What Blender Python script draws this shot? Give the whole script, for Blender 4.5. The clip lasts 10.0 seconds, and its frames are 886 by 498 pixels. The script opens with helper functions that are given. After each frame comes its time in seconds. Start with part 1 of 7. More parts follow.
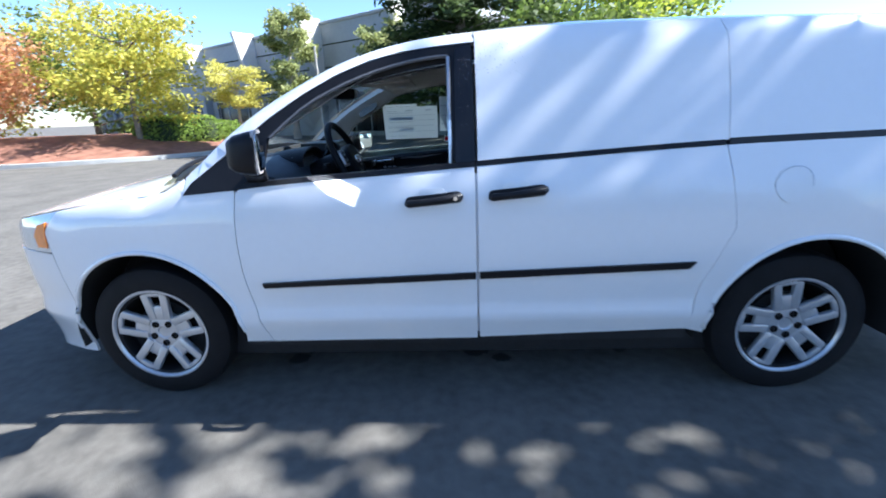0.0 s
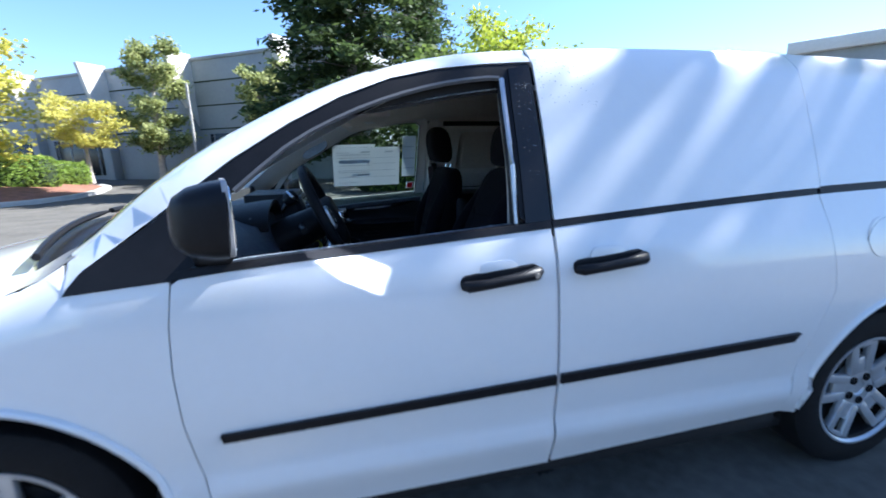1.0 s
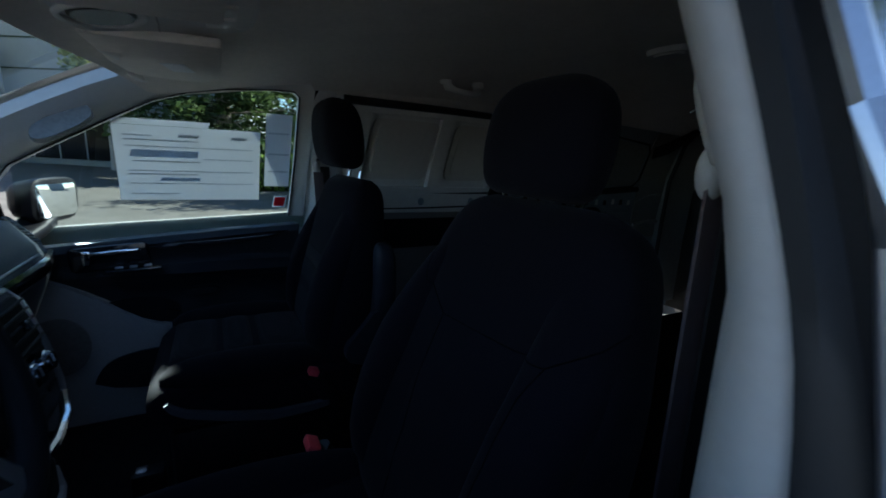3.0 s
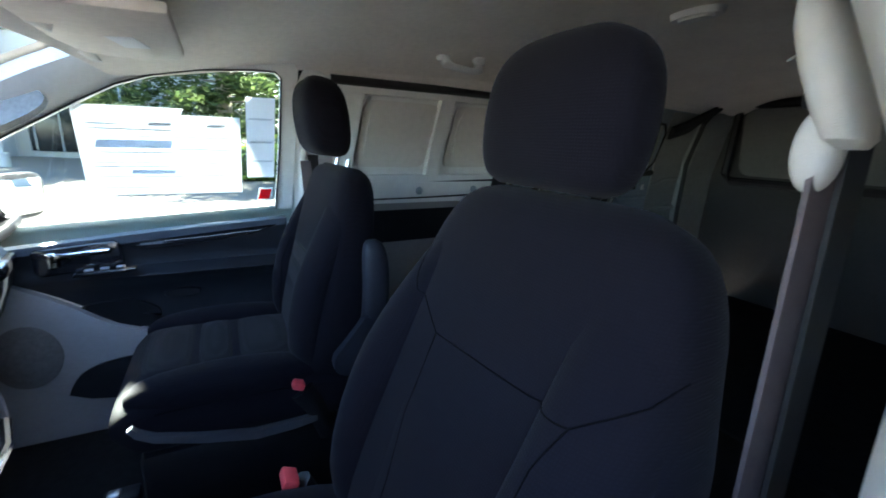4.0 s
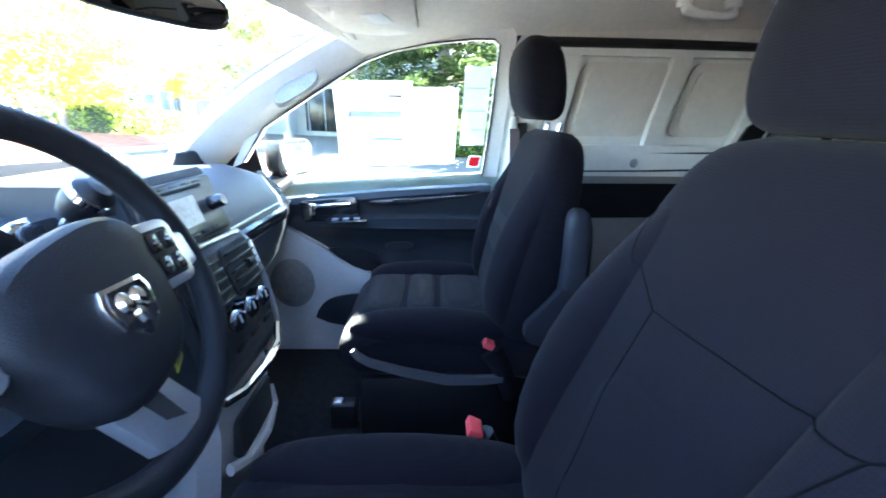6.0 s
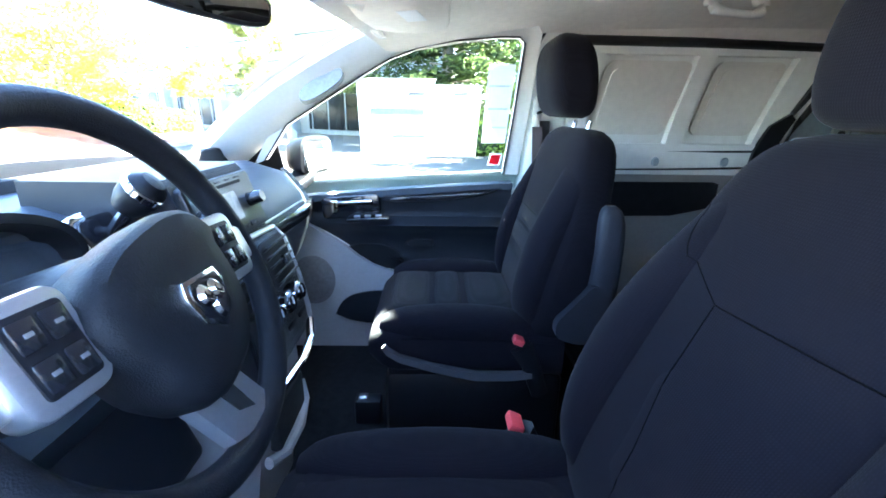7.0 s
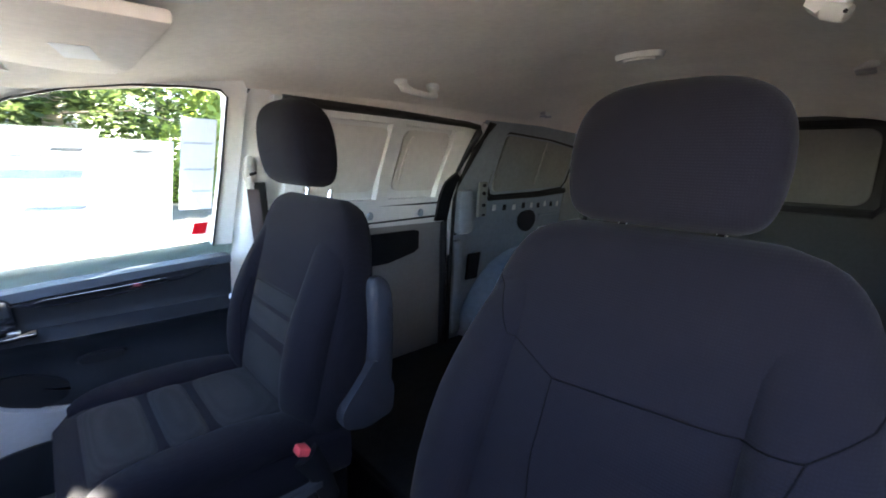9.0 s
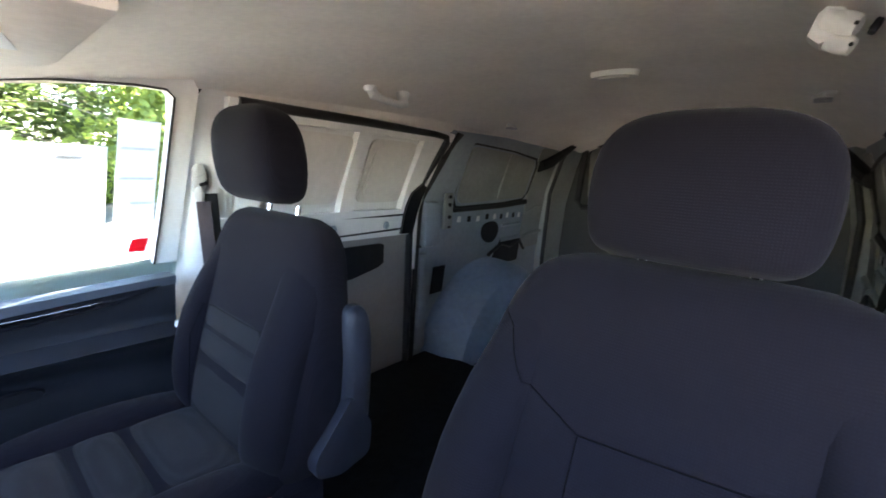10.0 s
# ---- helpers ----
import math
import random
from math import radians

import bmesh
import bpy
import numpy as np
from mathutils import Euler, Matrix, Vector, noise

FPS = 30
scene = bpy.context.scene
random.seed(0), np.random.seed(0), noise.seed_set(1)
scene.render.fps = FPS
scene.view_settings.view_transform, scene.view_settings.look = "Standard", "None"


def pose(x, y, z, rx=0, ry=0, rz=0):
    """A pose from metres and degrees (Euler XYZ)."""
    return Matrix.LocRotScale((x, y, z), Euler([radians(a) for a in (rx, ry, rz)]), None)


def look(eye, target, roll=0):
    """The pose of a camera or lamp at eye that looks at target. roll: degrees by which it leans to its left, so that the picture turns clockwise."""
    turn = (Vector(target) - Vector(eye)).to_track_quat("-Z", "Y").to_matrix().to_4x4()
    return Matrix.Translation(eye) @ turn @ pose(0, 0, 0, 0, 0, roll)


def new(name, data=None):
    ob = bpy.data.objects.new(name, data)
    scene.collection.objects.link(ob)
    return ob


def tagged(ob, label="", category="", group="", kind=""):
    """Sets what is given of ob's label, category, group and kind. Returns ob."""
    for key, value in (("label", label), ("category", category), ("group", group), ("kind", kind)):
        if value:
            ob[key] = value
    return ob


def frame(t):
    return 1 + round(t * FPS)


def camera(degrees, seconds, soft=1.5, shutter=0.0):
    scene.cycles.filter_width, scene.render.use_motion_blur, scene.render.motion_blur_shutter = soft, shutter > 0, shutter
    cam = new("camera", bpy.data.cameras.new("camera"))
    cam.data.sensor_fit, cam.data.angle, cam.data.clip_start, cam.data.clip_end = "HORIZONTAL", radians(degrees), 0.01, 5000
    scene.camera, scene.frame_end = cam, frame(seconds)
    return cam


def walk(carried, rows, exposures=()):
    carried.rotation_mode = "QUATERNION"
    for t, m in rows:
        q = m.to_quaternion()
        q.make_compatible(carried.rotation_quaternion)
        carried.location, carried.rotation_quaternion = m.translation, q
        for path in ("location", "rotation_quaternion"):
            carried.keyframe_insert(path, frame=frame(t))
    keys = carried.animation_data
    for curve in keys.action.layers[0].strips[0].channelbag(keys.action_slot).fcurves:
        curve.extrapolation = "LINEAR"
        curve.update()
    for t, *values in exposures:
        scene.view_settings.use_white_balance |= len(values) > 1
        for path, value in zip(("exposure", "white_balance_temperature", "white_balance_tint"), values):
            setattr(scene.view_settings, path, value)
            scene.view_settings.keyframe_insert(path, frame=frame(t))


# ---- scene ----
# World: x runs from the van's nose to its tail, y from its driver's side to its passenger's side, z up; the front axle is x = 0.
cam = camera(92.0, 10.0, soft=1.7, shutter=0.4)
PATH = [
    (0, (1.554, -2.805, 1.382), (1.453, -0.904, 0.768), -2.3),
    (0.5, (1.197, -2.515, 1.386), (1.308, -0.587, 0.868), -1.8),
    (1, (0.997, -2.131, 1.388), (1.416, -0.227, 0.942), -1.5),
    (1.5, (0.952, -1.703, 1.38), (1.495, 0.183, 0.996), -0.4),
    (2, (1.017, -1.335, 1.384), (1.882, 0.437, 1.052), -0.7),
    (2.5, (1.115, -1.13, 1.38), (1.998, 0.631, 1.033), 1.0),
    (2.7, (1.162, -1.042, 1.374), (2.067, 0.701, 0.996), 2.6),
    (3.8, (1.275, -0.84, 1.376), (2.234, 0.85, 0.902), 2.2),
    (4, (1.294, -0.828, 1.37), (2.186, 0.895, 0.883), 1.8),
    (4.5, (1.312, -0.816, 1.359), (2.069, 0.962, 0.845), 1.7),
    (5, (1.321, -0.806, 1.348), (1.897, 1.033, 0.814), 1.6),
    (5.5, (1.315, -0.797, 1.336), (1.617, 1.096, 0.766), 1.3),
    (6, (1.282, -0.799, 1.332), (1.319, 1.11, 0.736), 0.6),
    (6.2, (1.27, -0.798, 1.328), (1.244, 1.111, 0.733), 0.5),
    (7.3, (1.17, -0.807, 1.328), (1.291, 1.096, 0.724), 1.2),
    (7.5, (1.141, -0.793, 1.326), (1.388, 1.099, 0.726), 1.5),
    (8, (1.095, -0.755, 1.355), (1.798, 1.042, 0.828), -0.5),
    (8.5, (1.061, -0.695, 1.382), (2.176, 0.9, 0.923), 0.7),
    (9, (1.076, -0.624, 1.391), (2.42, 0.802, 0.99), 1.6),
    (9.5, (1.094, -0.542, 1.407), (2.49, 0.836, 1.018), 1.3),
    (10, (1.082, -0.51, 1.416), (2.591, 0.748, 1.043), 3.0),
]
EXPOSURES = [(0, 1.92, 5400, 11), (1.5, 1.77, 5350, 10), (2.0, 1.42, 5200, 8), (2.7, 1.46, 5350, 7), (3.8, 4.45, 6200, 11), (4.5, 5.2, 6400, 12), (5.5, 5.88, 6150, 12), (7.5, 5.92, 6050, 12), (8.5, 5.72, 6900, 19), (9.3, 5.77, 7100, 20), (10, 5.9, 7200, 20)]
walk(cam, [(t, look(eye, target, roll)) for t, eye, target, roll in PATH], EXPOSURES)

# ---- light ----
SUN = Vector((1.0, 0.185, 1.0)).normalized()
world = bpy.data.worlds.new("sky")
scene.world = world
world.use_nodes = True
wt = world.node_tree
sky = wt.nodes.new("ShaderNodeTexSky")
sky.sky_type, sky.sun_disc = "NISHITA", False
sky.sun_elevation = math.asin(SUN.z)
sky.sun_rotation = math.atan2(SUN.x, SUN.y)
sky.air_density, sky.dust_density, sky.ozone_density = 1.0, 0.15, 2.5
wt.links.new(sky.outputs[0], wt.nodes["Background"].inputs[0])
wt.nodes["Background"].inputs[1].default_value = 0.07
sun = new("sun", bpy.data.lights.new("sun", "SUN"))
sun.data.energy, sun.data.angle, sun.data.color = 5.0, radians(0.5), (1.0, 0.92, 0.79)
sun.matrix_world = look(SUN * 50, (0, 0, 0))

# ---- materials ----
def material(name, color, rough=0.5, metal=0.0, var=0.0, scale=8.0, bump=0.0, bump_scale=120.0, coat=0.0, color2=None, detail=4.0, spec=0.5, kind="NOISE", sheen=0.0):
    """A procedural surface: a base colour mottled towards color2 at two scales, with fine relief."""
    m = bpy.data.materials.new(name)
    m.use_nodes = True
    t = m.node_tree
    p = t.nodes["Principled BSDF"]
    p.inputs["Base Color"].default_value = (*color, 1)
    p.inputs["Roughness"].default_value, p.inputs["Metallic"].default_value = rough, metal
    p.inputs["Coat Weight"].default_value, p.inputs["Coat Roughness"].default_value = coat, 0.03
    p.inputs["Specular IOR Level"].default_value = spec
    p.inputs["Sheen Weight"].default_value = sheen
    place = t.nodes.new("ShaderNodeTexCoord")
    if var > 0 or color2:
        big, small = t.nodes.new("ShaderNodeTexNoise"), t.nodes.new("ShaderNodeTexNoise")
        big.inputs["Scale"].default_value, small.inputs["Scale"].default_value = scale, scale * 9
        big.inputs["Detail"].default_value = small.inputs["Detail"].default_value = detail
        add = t.nodes.new("ShaderNodeMath")
        add.operation = "MULTIPLY_ADD"
        half = t.nodes.new("ShaderNodeMath")
        half.operation, half.inputs[1].default_value = "MULTIPLY", 0.5
        for n in (big, small):
            t.links.new(place.outputs["Object"], n.inputs["Vector"])
        t.links.new(small.outputs[0], half.inputs[0])
        t.links.new(big.outputs[0], add.inputs[0])
        add.inputs[1].default_value = 0.5
        t.links.new(half.outputs[0], add.inputs[2])
        ramp = t.nodes.new("ShaderNodeValToRGB")
        ramp.color_ramp.elements[0].position, ramp.color_ramp.elements[1].position = 0.36, 0.64
        low = [c * (1 - var) for c in color]
        high = color2 or [min(1, c * (1 + var)) for c in color]
        ramp.color_ramp.elements[0].color, ramp.color_ramp.elements[1].color = (*low, 1), (*high, 1)
        t.links.new(add.outputs[0], ramp.inputs[0])
        t.links.new(ramp.outputs[0], p.inputs["Base Color"])
    if bump > 0:
        relief = t.nodes.new("ShaderNodeTexNoise" if kind == "NOISE" else "ShaderNodeTexVoronoi")
        relief.inputs["Scale"].default_value = bump_scale
        b = t.nodes.new("ShaderNodeBump")
        b.inputs["Strength"].default_value, b.inputs["Distance"].default_value = bump, 0.002
        t.links.new(place.outputs["Object"], relief.inputs["Vector"])
        t.links.new(relief.outputs[0], b.inputs["Height"])
        t.links.new(b.outputs[0], p.inputs["Normal"])
    return m


def weave(name, color, color2, scale):
    """Knitted seat cloth: two crossed waves as relief and as a faint change of tone."""
    m = material(name, color, 0.95, spec=0.06, sheen=0.03)
    t = m.node_tree
    p = t.nodes["Principled BSDF"]
    place = t.nodes.new("ShaderNodeTexCoord")
    waves = []
    for axis in ("Y", "Z"):
        w = t.nodes.new("ShaderNodeTexWave")
        w.bands_direction = axis
        w.inputs["Scale"].default_value, w.inputs["Distortion"].default_value = scale, 1.5
        t.links.new(place.outputs["Object"], w.inputs["Vector"])
        waves.append(w)
    cross = t.nodes.new("ShaderNodeMath")
    cross.operation = "MULTIPLY"
    t.links.new(waves[0].outputs["Fac"], cross.inputs[0])
    t.links.new(waves[1].outputs["Fac"], cross.inputs[1])
    mottle = t.nodes.new("ShaderNodeTexNoise")
    mottle.inputs["Scale"].default_value = 14
    t.links.new(place.outputs["Object"], mottle.inputs["Vector"])
    both = t.nodes.new("ShaderNodeMath")
    both.operation = "MULTIPLY"
    t.links.new(cross.outputs[0], both.inputs[0])
    t.links.new(mottle.outputs[0], both.inputs[1])
    mix = t.nodes.new("ShaderNodeMix")
    mix.data_type = "RGBA"
    t.links.new(both.outputs[0], mix.inputs["Factor"])
    mix.inputs["A"].default_value, mix.inputs["B"].default_value = (*color, 1), (*color2, 1)
    t.links.new(mix.outputs["Result"], p.inputs["Base Color"])
    b = t.nodes.new("ShaderNodeBump")
    b.inputs["Strength"].default_value, b.inputs["Distance"].default_value = 0.20, 0.0012
    t.links.new(cross.outputs[0], b.inputs["Height"])
    t.links.new(b.outputs[0], p.inputs["Normal"])
    return m


def glass(name, tint, gloss=1.0):
    """A clear pane: light goes straight through, and it mirrors more at a grazing angle."""
    m = bpy.data.materials.new(name)
    m.use_nodes = True
    t = m.node_tree
    t.nodes.remove(t.nodes["Principled BSDF"])
    clear, shine, mix, edge, power, gain = (t.nodes.new(k) for k in ("ShaderNodeBsdfTransparent", "ShaderNodeBsdfGlossy", "ShaderNodeMixShader", "ShaderNodeLayerWeight", "ShaderNodeMath", "ShaderNodeMath"))
    clear.inputs[0].default_value = (*tint, 1)
    shine.inputs["Roughness"].default_value = 0.0
    shine.inputs[0].default_value = (gloss, gloss, gloss, 1)
    edge.inputs["Blend"].default_value = 0.5
    power.operation, power.inputs[1].default_value = "POWER", 5.0
    gain.operation, gain.inputs[1].default_value, gain.inputs[2].default_value = "MULTIPLY_ADD", 0.9, 0.05
    t.links.new(edge.outputs["Facing"], power.inputs[0])
    t.links.new(power.outputs[0], gain.inputs[0])
    t.links.new(gain.outputs[0], mix.inputs[0])
    t.links.new(clear.outputs[0], mix.inputs[1])
    t.links.new(shine.outputs[0], mix.inputs[2])
    t.links.new(mix.outputs[0], t.nodes["Material Output"].inputs[0])
    return m


def leafy(name, dark, light):
    """Leaves: every leaf its own tone, with some light let through."""
    m = material(name, dark, 0.6, spec=0.3)
    t = m.node_tree
    p = t.nodes["Principled BSDF"]
    g = t.nodes.new("ShaderNodeNewGeometry")
    ramp = t.nodes.new("ShaderNodeValToRGB")
    ramp.color_ramp.elements[0].color, ramp.color_ramp.elements[1].color = (*dark, 1), (*light, 1)
    t.links.new(g.outputs["Random Per Island"], ramp.inputs[0])
    t.links.new(ramp.outputs[0], p.inputs["Base Color"])
    through_leaf, mix = t.nodes.new("ShaderNodeBsdfTranslucent"), t.nodes.new("ShaderNodeMixShader")
    t.links.new(ramp.outputs[0], through_leaf.inputs[0])
    mix.inputs[0].default_value = 0.5
    t.links.new(p.outputs[0], mix.inputs[1])
    t.links.new(through_leaf.outputs[0], mix.inputs[2])
    t.links.new(mix.outputs[0], t.nodes["Material Output"].inputs[0])
    return m


WHITE = material("white_paint", (0.80, 0.80, 0.80), 0.28, var=0.012, scale=3, coat=1.0)
WHITE_BARE = material("white_primer_metal", (0.74, 0.73, 0.71), 0.38, var=0.05, scale=4)
# grey primer, its tone lowered for the dim light in the cargo rear
GREY_BARE = material("grey_primer_metal", (0.27, 0.31, 0.35), 0.4, var=0.10, scale=5)
BLACK_TRIM = material("black_plastic", (0.009, 0.009, 0.011), 0.42, var=0.2, scale=30, bump=0.15, bump_scale=900, spec=0.22)
BLACK_GLOSS = material("black_gloss", (0.012, 0.012, 0.015), 0.12, coat=0.6, var=0.15, scale=12)
COVER = material("pillar_cover_black", (0.008, 0.008, 0.010), 0.22, coat=0.12, var=0.15, scale=12, spec=0.3)
# for the underside, and for shade inside holes and slots drawn as colour
BLACK_VOID = material("underside_black", (0.012, 0.012, 0.013), 0.8, var=0.3, scale=10)
RUBBER = material("tyre_rubber", (0.008, 0.008, 0.009), 0.75, spec=0.25, var=0.25, scale=14, bump=0.3, bump_scale=260)
SEAL = material("rubber_seal", (0.01, 0.01, 0.011), 0.6, var=0.2, scale=40)
# the thin sheen along the glass run, put into the rubber's colour
CHANNEL = material("channel_sheen_grey", (0.10, 0.10, 0.105), 0.4, var=0.15, scale=30)
SILVER = material("silver_paint", (0.55, 0.56, 0.58), 0.33, metal=0.55, var=0.06, scale=20)
SATIN = material("satin_silver", (0.50, 0.50, 0.53), 0.30, metal=0.8, var=0.05, scale=30)
CHROME = material("chrome", (0.85, 0.85, 0.86), 0.06, metal=1.0)
DASH = material("dark_dash_plastic", (0.015, 0.017, 0.022), 0.36, spec=0.28, var=0.15, scale=14, bump=0.35, bump_scale=1400, kind="VORONOI")
DASH_TOP = material("slate_dash_plastic", (0.045, 0.054, 0.068), 0.38, var=0.12, scale=14, bump=0.35, bump_scale=1400, kind="VORONOI")
GREY_TRIM = material("warm_grey_plastic", (0.37, 0.345, 0.335), 0.55, var=0.05, scale=9, bump=0.25, bump_scale=1300, kind="VORONOI")
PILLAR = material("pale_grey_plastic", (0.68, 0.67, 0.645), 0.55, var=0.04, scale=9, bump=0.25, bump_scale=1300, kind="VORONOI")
# the pale pillar plastic again, shade by the driver's window put into its colour
SHADED_TRIM = material("shaded_pale_plastic", (0.47, 0.45, 0.42), 0.6, var=0.05, scale=9, bump=0.25, bump_scale=1300, kind="VORONOI")
HEADLINER = material("headliner_cloth", (0.78, 0.73, 0.67), 0.95, var=0.06, scale=6, bump=0.4, bump_scale=800, spec=0.1)
CLOTH = weave("charcoal_cloth", (0.0054, 0.0047, 0.0072), (0.0105, 0.0096, 0.0132), 95)
CLOTH_INSERT = weave("slate_cloth", (0.012, 0.0118, 0.0135), (0.028, 0.0275, 0.030), 70)
# light on the passenger's dark side shield, put into the colour as grey
SHIELD = material("grey_plastic", (0.055, 0.055, 0.062), 0.5, var=0.08, scale=40, bump=0.1, bump_scale=500)
ARMREST = material("slate_armrest_plastic", (0.022, 0.023, 0.030), 0.5, var=0.12, scale=30, bump=0.15, bump_scale=700, spec=0.2)
# near-black, so that thin tubes carry the shade of sewn grooves
SEAM = material("dark_seam", (0.002, 0.002, 0.0025), 0.95, var=0.2, scale=60, spec=0.05)
CARPET = material("black_carpet", (0.014, 0.014, 0.015), 0.98, var=0.35, scale=40, bump=0.8, bump_scale=500, spec=0.1)
BELT = material("belt_webbing", (0.085, 0.063, 0.066), 0.7, var=0.12, scale=40, bump=0.4, bump_scale=700)
BUCKLE_RED = material("red_button", (0.70, 0.07, 0.08), 0.4, var=0.08, scale=40)
PAPER = material("white_paper", (0.78, 0.79, 0.80), 0.6, var=0.02, scale=10)
PRINT = material("pale_blue_print", (0.42, 0.52, 0.66), 0.6, var=0.15, scale=30)
PRINT_DARK = material("grey_print", (0.20, 0.22, 0.25), 0.6, var=0.2, scale=40)


def sheer(m, share):
    """Lets a share of the light through a thin sheet."""
    t = m.node_tree
    p = t.nodes["Principled BSDF"]
    glow, mix = t.nodes.new("ShaderNodeBsdfTranslucent"), t.nodes.new("ShaderNodeMixShader")
    source = p.inputs["Base Color"]
    if source.links:
        t.links.new(source.links[0].from_socket, glow.inputs[0])
    else:
        glow.inputs[0].default_value = source.default_value
    mix.inputs[0].default_value = share
    t.links.new(p.outputs[0], mix.inputs[1])
    t.links.new(glow.outputs[0], mix.inputs[2])
    t.links.new(mix.outputs[0], t.nodes["Material Output"].inputs[0])
    return m


SHEET = sheer(material("thin_white_paper", (0.80, 0.82, 0.84), 0.6, var=0.02, scale=10), 0.40)
SHEET_BLUE = sheer(material("thin_blue_print", (0.62, 0.71, 0.82), 0.6, var=0.12, scale=30), 0.40)
SHEET_GREY = sheer(material("thin_grey_print", (0.55, 0.58, 0.62), 0.6, var=0.15, scale=40), 0.40)
RED_TAG = sheer(material("red_sticker", (0.75, 0.02, 0.04), 0.4, var=0.1, scale=60), 0.6)
YELLOW_TAG = material("yellow_tag", (0.80, 0.78, 0.08), 0.5, var=0.05, scale=40)
AMBER = material("amber_lens", (0.85, 0.25, 0.03), 0.15, coat=0.8, var=0.1, scale=40)
LENS = material("clear_lens", (0.62, 0.66, 0.68), 0.08, metal=0.4, coat=1.0, var=0.1, scale=30)
DIAL = material("dial_face", (0.05, 0.05, 0.055), 0.4, var=0.1, scale=30)
GLASS = glass("window_glass", (0.80, 0.86, 0.84))
WINDSHIELD = glass("windshield_glass", (0.86, 0.91, 0.89))
MIRROR = material("mirror_glass", (0.9, 0.92, 0.93), 0.0, metal=1.0)
LAMP_LENS = material("frosted_lens", (0.66, 0.64, 0.60), 0.35, var=0.04, scale=20)
ASPHALT = material("asphalt", (0.106, 0.099, 0.087), 0.92, color2=(0.145, 0.135, 0.119), var=0.15, scale=1.6, bump=0.9, bump_scale=160, spec=0.2)
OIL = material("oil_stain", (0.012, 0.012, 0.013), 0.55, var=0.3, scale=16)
CONCRETE = material("kerb_concrete", (0.46, 0.45, 0.42), 0.85, var=0.12, scale=3, bump=0.4, bump_scale=90)
MULCH = material("bark_mulch", (0.20, 0.085, 0.05), 0.95, color2=(0.30, 0.14, 0.09), var=0.35, scale=3, bump=1.0, bump_scale=60)
BARK = material("bark", (0.16, 0.13, 0.10), 0.9, color2=(0.28, 0.24, 0.20), var=0.3, scale=6, bump=0.8, bump_scale=50)
PALE_BARK = material("pale_bark", (0.45, 0.40, 0.36), 0.85, var=0.3, scale=9, bump=0.6, bump_scale=50)
LEAF_YELLOW = leafy("yellow_leaves", (0.42, 0.40, 0.08), (0.76, 0.70, 0.20))
LEAF_GOLD = leafy("green_gold_leaves", (0.32, 0.35, 0.05), (0.72, 0.62, 0.12))
LEAF_RED = leafy("rust_leaves", (0.50, 0.32, 0.12), (0.75, 0.40, 0.24))
LEAF_GREEN = leafy("green_leaves", (0.07, 0.11, 0.02), (0.20, 0.26, 0.06))
LEAF_SAGE = leafy("sage_leaves", (0.22, 0.26, 0.09), (0.50, 0.52, 0.22))
LEAF_LIME = leafy("lime_leaves", (0.25, 0.33, 0.03), (0.52, 0.55, 0.08))
NEEDLE = leafy("needles", (0.025, 0.045, 0.016), (0.10, 0.14, 0.045))
HEDGE = leafy("hedge_leaves", (0.14, 0.21, 0.035), (0.34, 0.46, 0.09))
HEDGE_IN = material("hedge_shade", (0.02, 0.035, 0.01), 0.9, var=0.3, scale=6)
WALL_PAINT = material("grey_wall_paint", (0.33, 0.35, 0.36), 0.8, var=0.06, scale=0.7, bump=0.3, bump_scale=30)
FIN_PAINT = material("pale_fin_paint", (0.72, 0.69, 0.64), 0.8, var=0.06, scale=0.7, bump=0.3, bump_scale=30)
DARK_GLASS = material("dark_window", (0.010, 0.012, 0.014), 0.25, spec=0.25, var=0.2, scale=3)
STEEL_POLE = material("pole_paint", (0.42, 0.40, 0.37), 0.5, var=0.35, scale=9)


# ---- builders ----
def curve(xs, ys):
    """A smooth function through the given knots."""
    xs, ys = np.array(xs, float), np.array(ys, float)
    slopes = np.gradient(ys, xs)

    def f(x):
        x = min(max(x, xs[0]), xs[-1])
        i = min(int(np.searchsorted(xs, x, "right")) - 1, len(xs) - 2)
        h = xs[i + 1] - xs[i]
        u = (x - xs[i]) / h
        return float((2 * u**3 - 3 * u**2 + 1) * ys[i] + (u**3 - 2 * u**2 + u) * h * slopes[i] + (3 * u**2 - 2 * u**3) * ys[i + 1] + (u**3 - u**2) * h * slopes[i + 1])

    return f


def finish(bm, name, mat, parent=None, label="", sharp=38, flat=False):
    """Turns a bmesh into one mesh object, smooth but for its sharp edges."""
    bmesh.ops.recalc_face_normals(bm, faces=bm.faces)
    for e in bm.edges:
        if len(e.link_faces) == 2:
            e.smooth = e.calc_face_angle(0) < radians(sharp)
    for f in bm.faces:
        f.smooth = not flat
    me = bpy.data.meshes.new(name)
    bm.to_mesh(me)
    bm.free()
    for m in mat if isinstance(mat, (list, tuple)) else (mat,):
        me.materials.append(m)
    ob = new(name, me)
    if parent:
        ob.parent = parent
    if label:
        tagged(ob, label)
    return ob


def part(name, bm, mat, parent, label="", **kw):
    return finish(bm, name, mat, parent, label, **kw)


def thing(name, label, category, group="", kind="", at=(0, 0, 0)):
    ob = new(name)
    ob.location = at
    return tagged(ob, label, category, group, kind)


